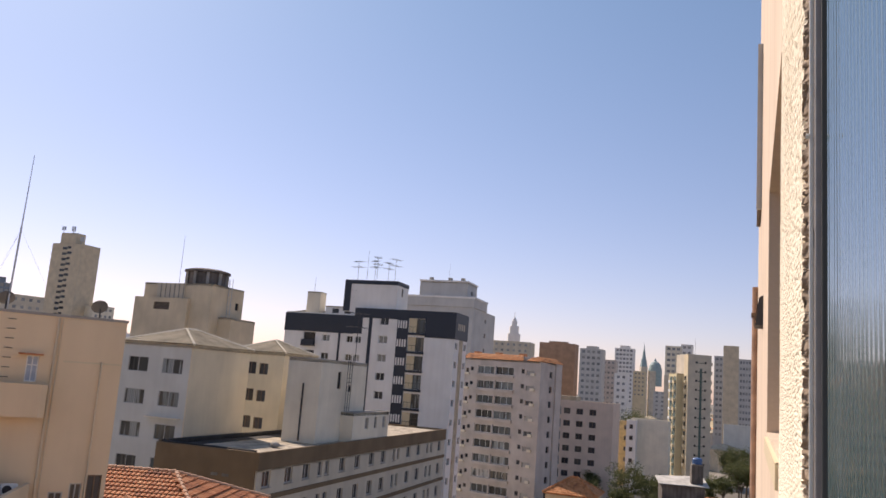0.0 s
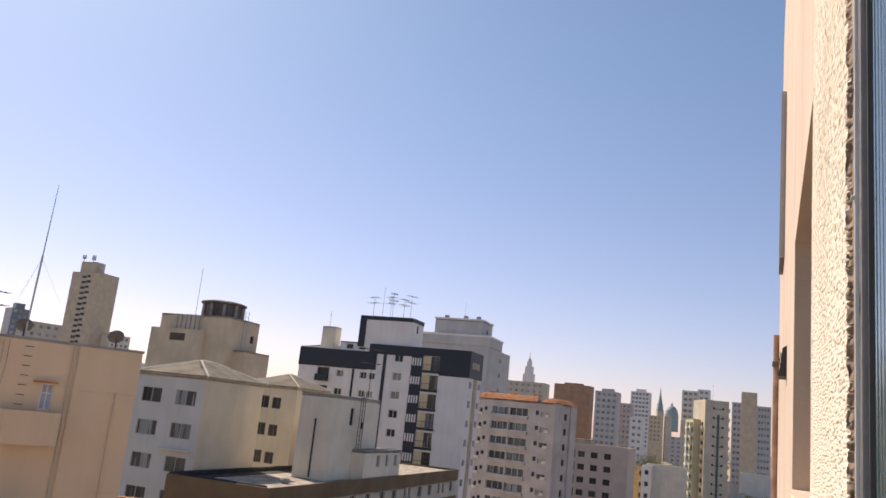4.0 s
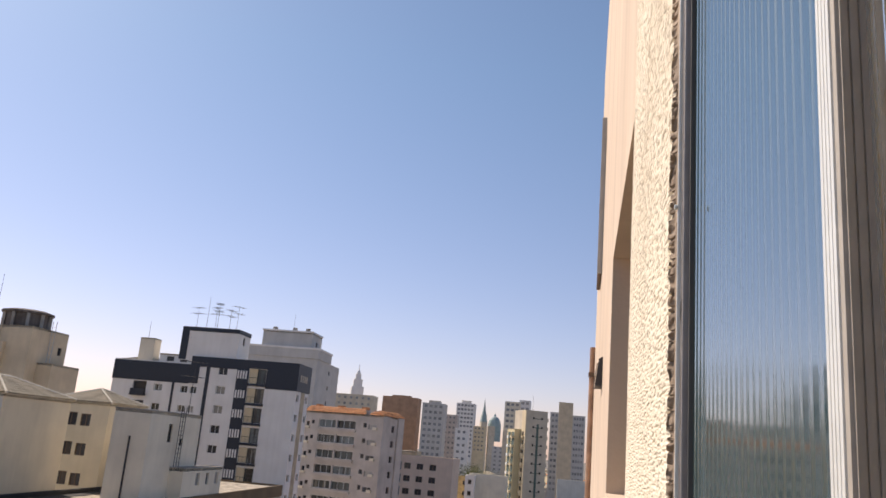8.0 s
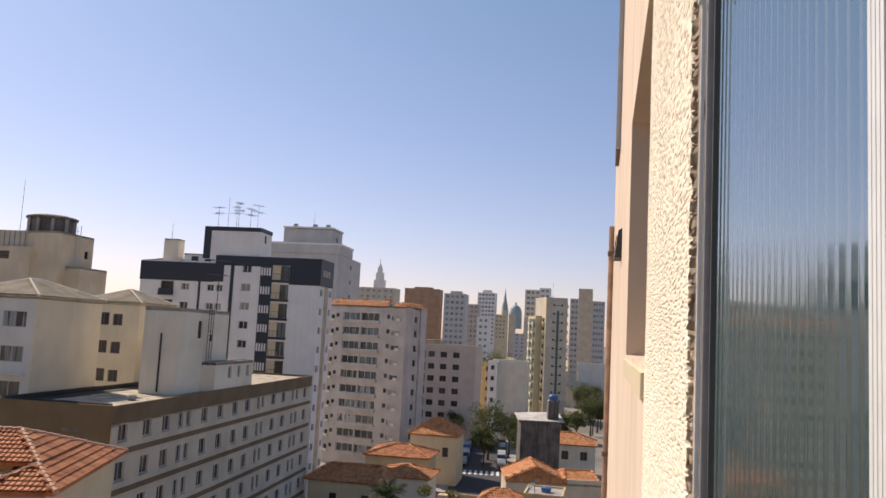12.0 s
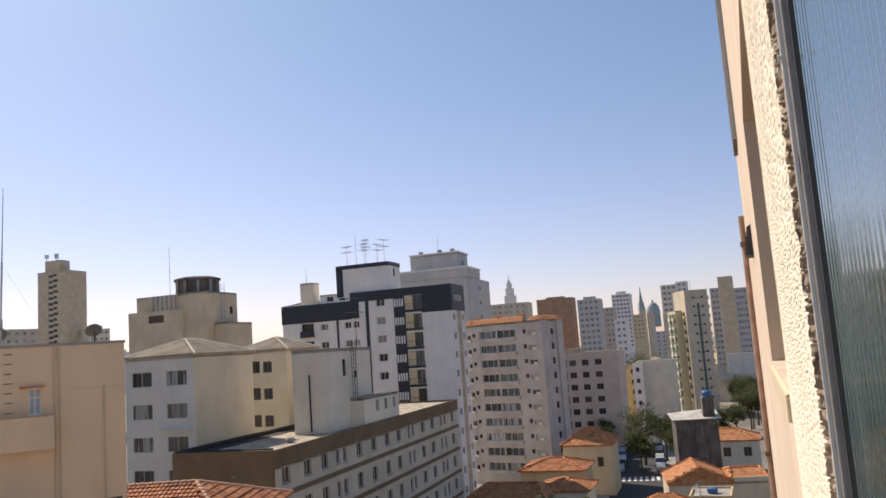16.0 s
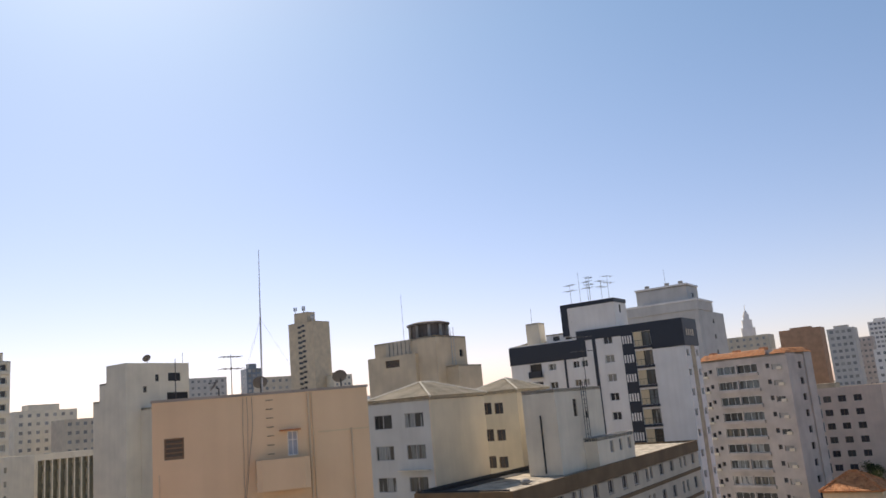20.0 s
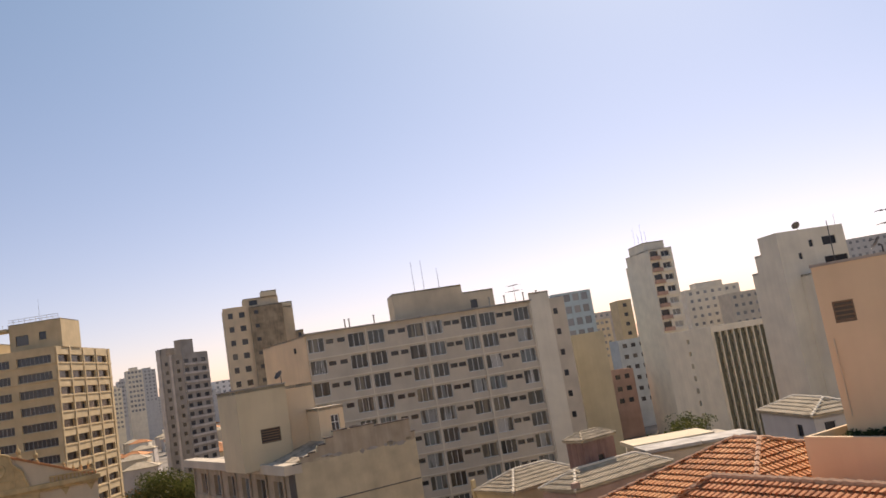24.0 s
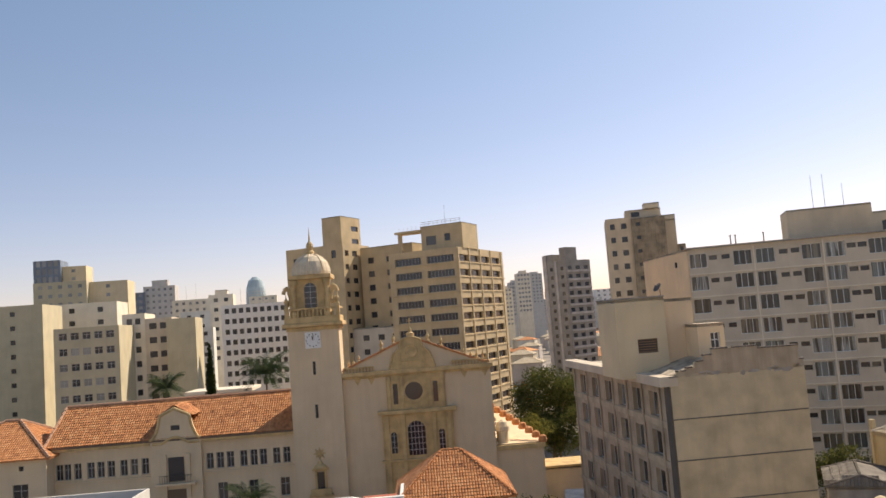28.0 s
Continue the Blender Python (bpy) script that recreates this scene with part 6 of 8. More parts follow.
ch = new("church")
ch.matrix_basis = pose(-105, 0, 0, 0, 0, 90)
tagged(ch, "white church with an ochre baroque front and clock tower", "church")
block(ch, M["church"], -10.5, 8.8, 0, 24, 0, 19.6, name="nave_wall", roofname="nave_roof", roofmat=M["tile"])
block(ch, M["ochre"], -5.7, 3.5, -0.40, -0.002, 0, 14.6, name="portal_front", roofname="portal_cap", roofmat=M["ochre"])
block(ch, M["ochre"], -4.9, 2.7, -0.32, -0.002, 14.602, 19.6, name="upper_front", roofname="upper_cap", roofmat=M["ochre"])
for x0, x1, z0, z1, y in ((-6.2, 4.0, 14.35, 14.85, -0.95), (-10.55, 8.85, 19.2, 19.5, -0.35), (-10.6, 9.1, 19.5, 20.05, -0.7), (-6.0, 3.8, 8.3, 8.6, -0.7)):
    ledge(ch, x0, x1, y, 0.3 if z1 > 19.9 else -0.003, z0, z1, M["ochre"], "cornice", 0.06)
for x in (-5.4, -3.3, 0.7, 2.6):
    ledge(ch, x, x + 0.55, -0.62, -0.402, 0, 14.3, M["ochre"], "pilaster", 0.03)
for x in (-4.8, -3.1, 0.5, 2.1):
    ledge(ch, x, x + 0.45, -0.48, -0.322, 14.86, 19.15, M["ochre"], "pilaster", 0.03)
arched_window(ch, -2.5, -0.2, 9.0, 12.2, -0.41, 4)
for x in (-4.7, 1.5):
    arched_window(ch, x, x + 0.8, 9.4, 11.7, -0.41, 1)
bm = bmesh.new()
lathe(bm, 0, 0, [(1.15, 0), (1.15, 0.02)], 28)
rose = part("rose_window", bm, M["panedark"], ch)
rose.matrix_basis = pose(-1.35, -0.33, 17.15, 90, 0, 0)
bm = bmesh.new()
lathe(bm, 0, 0, [(1.16, 0.0), (1.16, 0.10), (1.45, 0.10), (1.45, 0.0)], 28)
part("surround", bm, M["ochre"], rose)
for x in (-4.05, 1.15):
    ledge(ch, x, x + 0.6, -0.36, -0.322, 15.6, 18.2, M["panedark"], "slit_window")
# curved pediment
def pediment(x):
    k = abs(x + 1.35)
    return 20.0 + max(0.1, 4.0 - 0.42 * k)
def centre(x):
    k = abs(x + 1.35)
    if k < 1.5:
        return 23.1 + 0.95 * math.sqrt(max(0.0, 1 - (k / 1.55) ** 2))
    if k < 2.35:
        return 22.35 + 0.3 * math.cos((k - 1.5) * 3.6)
    return 20.06 + 2.2 * max(0.0, 1 - (k - 2.35) / 0.75) ** 1.3
n = 60
for lo, hi, mat, y0, y1, top in ((-10.4, 8.7, "church", -0.25, 0.15, pediment), (-4.4, 1.7, "ochre", -0.48, -0.252, centre)):
    bm = bmesh.new()
    for i in range(n):
        a, c = lo + (hi - lo) * i / n, lo + (hi - lo) * (i + 1) / n
        za, zc = max(top(a), 20.06), max(top(c), 20.06)
        quad(bm, (a, y0, 20.0), (c, y0, 20.0), (c, y0, zc), (a, y0, za)), quad(bm, (c, y1, 20.0), (a, y1, 20.0), (a, y1, za), (c, y1, zc))
        quad(bm, (a, y0, za), (c, y0, zc), (c, y1, zc), (a, y1, za))
    part("pediment", bm, M[mat], ch)
prev = None
bm = bmesh.new()
for i in range(41):
    a = -4.4 + 6.1 * i / 40
    c = Vector((a, -0.5, centre(a) + 0.04))
    if prev:
        rod(bm, prev, c, 0.13, n=7)
    prev = c
part("gable_scroll_moulding", bm, M["ochre"], ch)
bm = bmesh.new()
lathe(bm, 0, 0, [(0.85, 0.0), (0.8, 0.14), (0.62, 0.12), (0.5, 0.05), (0.02, 0.12)], 24)
med = part("medallion", bm, M["ochre"], ch)
med.matrix_basis = pose(-1.35, -0.485, 22.3, 90, 0, 0)
for x in (-3.0, 0.1):
    ledge(ch, x, x + 0.25, -0.58, -0.482, 20.1, 22.2, M["ochre"], "small_pilaster", 0.03)
ledge(ch, -3.4, 0.7, -0.62, -0.482, 21.0, 21.15, M["ochre"], "string_moulding", 0.03)
bm = bmesh.new()
for i in range(n):
    a, c = -10.4 + 19.1 * i / n, -10.4 + 19.1 * (i + 1) / n
    za, zc = pediment(a), pediment(c)
    quad(bm, (a, -0.45, za + 0.02), (c, -0.45, zc + 0.02), (c, -0.45, zc + 0.3), (a, -0.45, za + 0.3)), quad(bm, (a, -0.45, za + 0.3), (c, -0.45, zc + 0.3), (c, 0.35, zc + 0.3), (a, 0.35, za + 0.3))
    quad(bm, (c, -0.45, zc + 0.02), (a, -0.45, za + 0.02), (a, 0.35, za + 0.02), (c, 0.35, zc + 0.02))
part("pediment_coping", bm, M["tile"], ch, "tiled slope edge")
bm = bmesh.new()
lathe(bm, -1.35, -0.1, [(0.5, 24.2), (0.55, 24.6), (0.2, 24.8), (0.25, 25.1), (0.03, 25.5)], 10)
rod(bm, (-1.35, -0.1, 25.4), (-1.35, -0.1, 26.6), 0.06), rod(bm, (-1.7, -0.1, 26.2), (-1.0, -0.1, 26.2), 0.05)
part("cross_finial", bm, M["ochre"], ch)
for x, s in ((-5.2, 0.8), (-3.6, 0.8), (0.9, 0.8), (2.6, 0.8), (-8.2, 0.5), (5.4, 0.5)):
    finial(ch, x, -0.1, pediment(x) + 0.25, s)
for x0, x1 in ((-10.3, -6.3), (3.8, 8.6)):
    k = x0
    while k < x1:
        ledge(ch, k, k + 0.16, -0.55, -0.40, 20.06, 20.55, M["ochre"], "baluster")
        k += 0.42
    ledge(ch, x0, x1, -0.6, -0.34, 20.56, 20.72, M["ochre"], "balustrade_rail", 0.02)
for k, x in enumerate((4.8, 5.6, 6.4, 7.2, 8.0, -9.6, -8.9)):
    finial(ch, x, 0.3 + 0.1 * (k % 2), 20.7, 0.55)
for x in (-9.0, -7.2, 4.9, 7.6):
    bm = bmesh.new()
    v = [bm.verts.new(p) for p in ((x, -0.06, 19.15), (x + 0.9, -0.06, 19.15), (x + 0.45, -0.06, 18.3), (x, 0, 19.15), (x + 0.9, 0, 19.15), (x + 0.45, 0, 18.3))]
    for q in ((0, 1, 2), (5, 4, 3), (0, 2, 5, 3), (2, 1, 4, 5), (1, 0, 3, 4)):
        bm.faces.new([v[i] for i in q])
    part("pendant", bm, M["ochre"], ch)
# clock tower
block(ch, M["church"], -17.1, -10.5, -0.7, 3.6, 0, 26.4, name="tower_wall", roofname="tower_roof")
ledge(ch, -17.25, -10.35, -0.85, 3.75, 25.9, 26.4, M["ochre"], "cornice", 0.05)
ledge(ch, -17.7, -9.9, -1.3, 4.2, 26.402, 26.9, M["ochre"], "cornice", 0.08)
ledge(ch, -17.4, -10.2, -1.0, 3.9, 26.902, 27.7, M["ochre"], "tower_base", 0.05)
k = -17.2
while k < -10.4:
    ledge(ch, k, k + 0.2, -0.95, -0.75, 27.702, 28.6, M["ochre"], "baluster", 0.03)
    k += 0.5
ledge(ch, -17.35, -10.25, -1.0, -0.7, 28.602, 28.85, M["ochre"], "balustrade_rail", 0.03)
ledge(ch, -10.55, -10.25, -0.69, 3.85, 28.602, 28.85, M["ochre"], "balustrade_rail", 0.03)
for x in (-17.3, -10.7):
    ledge(ch, x, x + 0.5, -1.02, -0.52, 27.702, 29.0, M["ochre"], "pedestal", 0.03)
    finial(ch, x + 0.25, -0.77, 29.0, 0.9)
block(ch, M["ochre"], -16.0, -11.8, -0.1, 3.3, 27.7, 33.2, name="belfry_wall", roofname="belfry_roof")
for x in (-16.6, -12.2):
    bm = bmesh.new()
    lathe(bm, x + 0.5, -0.4, [(0.55, 27.7), (0.6, 28.2), (0.35, 28.6), (0.33, 31.6), (0.5, 32.0), (0.55, 32.5)], 12)
    part("column", bm, M["ochre"], ch)
arched_window(ch, -14.75, -13.1, 28.7, 31.3, -0.11, 1, "bell_opening")
ledge(ch, -16.7, -11.1, -0.7, 3.9, 32.6, 33.2, M["ochre"], "cornice", 0.1)
for x, sg in ((-11.3, 1), (-16.5, -1)):
    bm = bmesh.new()
    prev = None
    for i in range(14):
        a = i * 0.55
        rr = 0.95 - 0.055 * i
        c = Vector((x + sg * 0.35 + sg * rr * math.cos(a) * 0.6, -0.3, 29.9 + rr * math.sin(a) + (0.9 if i < 4 else 0)))
        if prev:
            rod(bm, prev, c, 0.26, n=7)
        prev = c
    part("volute", bm, M["ochre"], ch)
bm = bmesh.new()
lathe(bm, -13.9, 1.6, [(2.55, 33.2), (2.6, 33.6), (2.5, 34.1), (2.2, 34.9), (1.6, 35.55), (0.8, 35.95), (0.3, 36.1)], 28)
part("dome", bm, M["domewhite"], ch, "pale plastered dome")
for i in range(8):
    a = i * math.pi / 4
    bm = bmesh.new()
    prev = None
    for r, z in ((2.6, 33.6), (2.5, 34.1), (2.2, 34.9), (1.6, 35.55), (0.8, 35.97)):
        c = Vector((-13.9 + r * math.cos(a), 1.6 + r * math.sin(a), z + 0.02))
        if prev:
            rod(bm, prev, c, 0.07, n=6)
        prev = c
    part("dome_rib", bm, M["church"], ch)
bm = bmesh.new()
lathe(bm, -13.9, 1.6, [(0.55, 36.0), (0.6, 36.3), (0.35, 36.6), (0.5, 37.0), (0.42, 37.4), (0.12, 37.8), (0.08, 38.6), (0.02, 39.6)], 12)
part("lantern_finial", bm, M["ochre"], ch)
ledge(ch, -14.9, -12.9, -0.80, -0.702, 23.6, 25.7, M["framewhite"], "clock_face", 0.02, "white square clock face")
for i in range(12):
    a = i * math.pi / 6
    x, z = -13.9 + 0.82 * math.sin(a), 24.65 + 0.82 * math.cos(a)
    ledge(ch, x - 0.07, x + 0.07, -0.82, -0.802, z - 0.07, z + 0.07, M["dark"], "hour_mark")
for a, ln in ((-0.25, 0.5), (0.1, 0.75)):
    bm = bmesh.new()
    rod(bm, (-13.9, -0.83, 24.65), (-13.9 + ln * math.sin(a), -0.83, 24.65 + ln * math.cos(a)), 0.05, n=6)
    part("clock_hand", bm, M["dark"], ch)
for z in (20.2, 14.7):
    ledge(ch, -14.1, -13.75, -0.74, -0.702, z, z + 1.7, M["panedark"], "slit_window")
ledge(ch, -14.35, -13.45, -0.76, -0.702, 5.6, 7.9, M["panedark"], "niche_window")
for x in (-14.65, -13.44):
    ledge(ch, x, x + 0.29, -0.92, -0.702, 5.2, 8.1, M["ochre"], "niche_jamb", 0.04)
ledge(ch, -14.95, -12.85, -1.05, -0.702, 8.1, 8.4, M["ochre"], "niche_head", 0.06)
bm = bmesh.new()
lathe(bm, -13.9, -0.75, [(0.9, 8.4), (0.75, 8.7), (0.35, 8.95), (0.2, 9.3)], 10)
part("niche_scroll", bm, M["ochre"], ch)
ledge(ch, -15.4, -12.4, -1.4, -0.702, 4.9, 5.2, M["ochre"], "niche_balcony", 0.06)
ledge(ch, -15.2, -12.6, -1.35, -1.2, 5.202, 5.9, M["ochre"], "niche_balcony_front", 0.04)
bm = bmesh.new()
pts = [bm.verts.new((-13.9 + r_ * math.sin(i_ * math.pi / 8), -0.78, 10.2 + r_ * math.cos(i_ * math.pi / 8))) for i_, r_ in enumerate([0.85, 0.38] * 8)]
top = bm.verts.new((-13.9, -0.95, 10.2))
for a_, b_ in zip(pts, pts[1:] + pts[:1]):
    bm.faces.new((top, a_, b_))
    bm.faces.new((bm.verts.new((a_.co.x, -0.702, a_.co.z)), bm.verts.new((b_.co.x, -0.702, b_.co.z)), b_, a_))
part("star_ornament", bm, M["ochre"], ch)
# low side chapel with scalloped tile edge and a small dome
block(ch, M["church"], 8.802, 15.0, 0.4, 14, 0, 9.0, name="chapel_wall", roofname="chapel_roof")
ledge(ch, 8.81, 15.2, 0.1, 0.398, 8.6, 9.2, M["ochre"], "cornice", 0.05)
bm = bmesh.new()
quad(bm, (8.9, 0.5, 9.3), (15.0, 0.5, 9.3), (15.0, 14, 9.3), (9.0, 10, 13.0))
part("chapel_slope", bm, M["church"], ch)
for k in range(9):
    bm = bmesh.new()
    c = Vector((15.0, 0.8, 9.5)).lerp(Vector((9.3, 9.5, 13.2)), k / 8)
    lathe(bm, c.x, c.y, [(0.5, c.z - 0.3), (0.6, c.z), (0.45, c.z + 0.45), (0.1, c.z + 0.6)], 8)
    part("scallop_tile", bm, M["tile"], ch)
bm = bmesh.new()
lathe(bm, 9.9, 2.0, [(0.8, 9.2), (0.8, 10.8), (1.0, 10.9), (0.95, 11.4), (0.6, 12.0), (0.1, 12.3)], 16)
part("small_dome", bm, M["domewhite"], ch)

# ---- seminary wing ----
sm = new("seminary_building")
sm.matrix_basis = pose(-105, 0, 0, 0, 0, 90)
tagged(sm, "white seminary wing with a terracotta roof and a curved gable", "building")
op = []
for c0 in (-28.0, -26.7, -25.4, -23.7, -22.4, -21.2, -19.5, -18.2, -47.0, -46.0, -44.7, -43.05, -41.8, -40.5, -38.9, -37.6, -36.2):
    op.append((c0 - 0.46, c0 + 0.46, 9.3, 11.3, "seminary"))
for c0 in (-45.3, -40.6, -37.3, -26.5, -22.6, -18.6):
    op.append((c0 - 0.6, c0 + 0.6, 5.2, 7.5, "seminary"))
    op.append((c0 - 0.6, c0 + 0.6, 1.2, 3.4, "seminary"))
block(sm, M["church"], -47.6, -17.102, 0, 11, 0, 13.5, right=[(a + 47.6, b_ + 47.6, c, d, e) for a, b_, c, d, e in op], depth=0.3)
for a, b_, c, d, e in op:
    ledge(sm, a - 0.08, b_ + 0.08, -0.12, -0.002, c - 0.14, c - 0.01, M["church"], "sill", 0.02)
for x0, x1 in ((-47.6, -35.4), (-28.9, -17.11)):
    ledge(sm, x0, x1, -0.22, -0.002, 8.75, 9.0, M["church"], "string_course", 0.03)
    ledge(sm, x0, x1, -0.55, -0.002, 12.9, 13.3, M["ochre"], "eaves_moulding", 0.05)
tiled_hip(sm, M["tile"], -48, -17.0, 0, 11, 13.55, 4.5, 0.6, "x", 0.5, 0.30, 0.45, capmat=M["tilecap"], sides="0")
ledge(sm, -47.6, -17.12, -0.66, -0.56, 13.25, 13.5, M["framebrown"], "gutter", 0.03)
# gable bay with curved top and balcony
def gable(x):
    k = abs(x + 32.1)
    if k < 1.9:
        return 17.3 - 0.48 * k
    if k < 2.0:
        return 16.39 - 9.0 * (k - 1.9)
    return 13.45 + 2.0 * max(0.0, (3.2 - k) / 1.2) ** 2.0
bm = bmesh.new()
n = 40
for i in range(n):
    a, c = -35.3 + 6.4 * i / n, -35.3 + 6.4 * (i + 1) / n
    za, zc = gable(a), gable(c)
    quad(bm, (a, -0.6, 0), (c, -0.6, 0), (c, -0.6, zc), (a, -0.6, za)), quad(bm, (a, -0.6, za), (c, -0.6, zc), (c, 0.3, zc), (a, 0.3, za)), quad(bm, (c, 0.3, 13), (a, 0.3, 13), (a, 0.3, za), (c, 0.3, zc))
quad(bm, (-35.3, -0.6, 0), (-35.3, -0.6, gable(-35.3)), (-35.3, 0, gable(-35.3)), (-35.3, 0, 0)), quad(bm, (-28.9, -0.6, 0), (-28.9, 0, 0), (-28.9, 0, gable(-28.9)), (-28.9, -0.6, gable(-28.9)))
part("gable_bay", bm, M["church"], sm)
prev = None
bm = bmesh.new()
for i in range(n + 1):
    a = -35.3 + 6.4 * i / n
    c = Vector((a, -0.62, gable(a) + 0.05))
    if prev:
        rod(bm, prev, c, 0.2, n=7)
    prev = c
part("gable_moulding", bm, M["ochre"], sm)
for s_ in (-1, 1):                               # tiled cheeks behind the curved gable
    bm = bmesh.new()
    slope(bm, (-32.1 + s_ * 2.4, -0.5, 16.3), (-32.1 + s_ * 2.4, 4.5, 16.3), (-32.1, -0.5, 17.75), (-32.1, 4.5, 17.75), tw=0.3, th=0.42)
    quad(bm, (-32.1 + s_ * 2.4, -0.5, 16.3), (-32.1 + s_ * 2.4, 4.5, 16.3), (-32.1, 4.5, 17.75), (-32.1, -0.5, 17.75))
    part("roof_tiles", bm, M["tile"], sm, kind="stuff")
bm = bmesh.new()
prev = None
for i in range(21):
    a = -35.0 + 5.9 * i / 20
    c = Vector((a, -0.66, 13.0 + (0.7 if abs(a + 32.1) < 1.6 else 0.0) * math.cos((a + 32.1) * 0.95)))
    if prev:
        rod(bm, prev, c, 0.16, n=7)
    prev = c
part("arched_moulding", bm, M["ochre"], sm)
ledge(sm, -32.6, -31.5, -0.64, -0.602, 14.6, 15.2, M["panedark"], "gable_vent")
ledge(sm, -33.1, -31.1, -0.66, -0.602, 8.2, 11.2, M["panedark"], "balcony_door")
ledge(sm, -33.3, -30.9, -0.66, -0.602, 3.6, 7.2, M["framebrown"], "balcony_door")
for x in (-33.9, -30.9):
    ledge(sm, x, x + 0.6, -0.85, -0.602, 3.4, 11.6, M["church"], "pilaster", 0.03)
ledge(sm, -34.6, -29.6, -1.5, -0.602, 7.75, 8.05, M["church"], "balcony_slab", 0.03)
ledge(sm, -35.3, -28.9, -1.7, -0.602, 3.05, 3.4, M["church"], "balcony_slab", 0.03)
for k in range(14):
    ledge(sm, -34.0 + 0.29 * k, -33.96 + 0.29 * k, -1.42, -1.38, 8.06, 9.0, M["dark"], "balcony_rail_bar")
ledge(sm, -34.1, -30.0, -1.43, -1.37, 9.0, 9.06, M["dark"], "balcony_rail")
# cross wing at the far end
block(sm, M["church"], -62, -47.602, -2.2, 11, 0, 12.6, right=[(u, u + 1.9, 7.4, 9.6, "seminary") for u in (2.0, 6.2, 10.2)] + [(u, u + 1.4, 3.2, 5.6, "seminary") for u in (2.2, 6.4, 10.4)] + [(11.0, 11.6, 11.2, 11.8, "dark")], depth=0.3, name="cross_wing_wall", roofname="cross_wing_cap")
tiled_hip(sm, M["tile"], -62, -47.6, -2.2, 11, 12.65, 4.3, 0.7, "x", 7.0, 0.30, 0.45, capmat=M["tilecap"], sides="013")
ledge(sm, -62.0, -47.5, -2.5, -2.202, 12.2, 12.6, M["church"], "eaves_moulding", 0.05)

# ---- red house, sheet roofs and white parapet house ----
b = new("house")
b.matrix_basis = pose(-66.6, -2.8, 0, 0, 0, 90)
tagged(b, "red walled house with an orange tiled hipped roof", "house")
block(b, M["redwall"], 0.4, 9.0, 0.4, 9, 0, 11.3)
ledge(b, -3.0, 0.39, 0.0, 3.0, 0, 11.6, M["redwall"], "side_wing")
ledge(b, -3.1, 0.5, -0.12, 0.30, 11.602, 12.0, M["framewhite"], "white_coping", 0.03)
ledge(b, 0.15, 0.5, 0.305, 5.0, 11.602, 12.0, M["framewhite"], "white_coping", 0.03)
ledge(b, 0.9, 2.2, 0.33, 0.398, 8.6, 10.8, M["pinkgrey"], "blocked_window")
tiled_hip(b, M["tile"], 0.0, 9.4, 0, 9, 11.35, 3.3, 0.3, "x", 4.2, 0.24, 0.36, sides="013")
b = new("warehouse")
b.matrix_basis = pose(-62.0, -15.5, 0, 0, 0, 90)
tagged(b, "low warehouse with grey sheet roofs and white painted ridges", "warehouse")
block(b, M["grey"], -2.0, 11.5, -2.0, 9.6, 0, 9.6)
for y0, z in ((-2.2, 9.7), (5.6, 9.9)):
    bm = bmesh.new()
    quad(bm, (-2.4, y0, z), (11.8, y0, z), (8.6, y0 + 2.4, z + 1.45), (1.0, y0 + 2.4, z + 1.45))
    quad(bm, (11.8, y0 + 5.2, z), (-2.4, y0 + 5.2, z), (1.0, y0 + 2.4, z + 1.45), (8.6, y0 + 2.4, z + 1.45))
    quad(bm, (11.8, y0, z), (11.8, y0 + 5.2, z), (8.6, y0 + 2.4, z + 1.45)), quad(bm, (-2.4, y0 + 5.2, z), (-2.4, y0, z), (1.0, y0 + 2.4, z + 1.45))
    part("sheet_roof", bm, M["fibredark"], b)
    bm = bmesh.new()
    for k in range(46):
        xx = -2.2 + 0.3 * k
        f = 1.0 if 1.0 < xx < 8.6 else (max(0.05, (xx + 2.4) / 3.4) if xx <= 1.0 else max(0.05, (11.8 - xx) / 3.2))
        rod(bm, (xx, y0, z + 0.03), (xx, y0 + 2.4 * f, z + 1.45 * f + 0.03), 0.045, n=5, caps=False)
    part("sheet_ribs", bm, M["fibredark"], b, kind="stuff")
    for p0, p1 in (((1.0, y0 + 2.4, z + 1.5), (8.6, y0 + 2.4, z + 1.5)), ((8.6, y0 + 2.4, z + 1.5), (11.8, y0, z + 0.05)), ((8.6, y0 + 2.4, z + 1.5), (11.8, y0 + 5.2, z + 0.05)), ((1.0, y0 + 2.4, z + 1.5), (-2.4, y0, z + 0.05))):
        bm = bmesh.new()
        rod(bm, p0, p1, 0.17, n=7)
        part("white_ridge", bm, M["framewhite"], b)
ledge(b, 3.8, 6.8, 7.0, 8.4, 10.5, 11.25, M["fibre"], "roof_light")
b = new("warehouse")
b.matrix_basis = pose(-62.0, -26, 0, 0, 0, 90)
tagged(b, "shed with a patched grey fibre cement roof", "warehouse")
block(b, M["grey"], 0, 8.2, -1, 9, 0, 9.7)
tiled_hip(b, M["fibredark"], 0, 8.2, -1, 9, 9.75, 1.6, 0.3, "x", 1.5, 0.5, 1.6, capmat=M["concrete"], sides="013")
b = new("house")
b.matrix_basis = pose(-52.3, -19.9, 0, 0, 0, 90)
tagged(b, "white flat-roofed house with a stained parapet", "house")
block(b, M["bluewhite"], -9, 0, 0, 6, 0, 15.7, parapet=0.6, roofmat=M["darkstain"])
ledge(b, -1.2, -0.3, -0.06, -0.002, 12.2, 14.0, M["panedark"], "window")
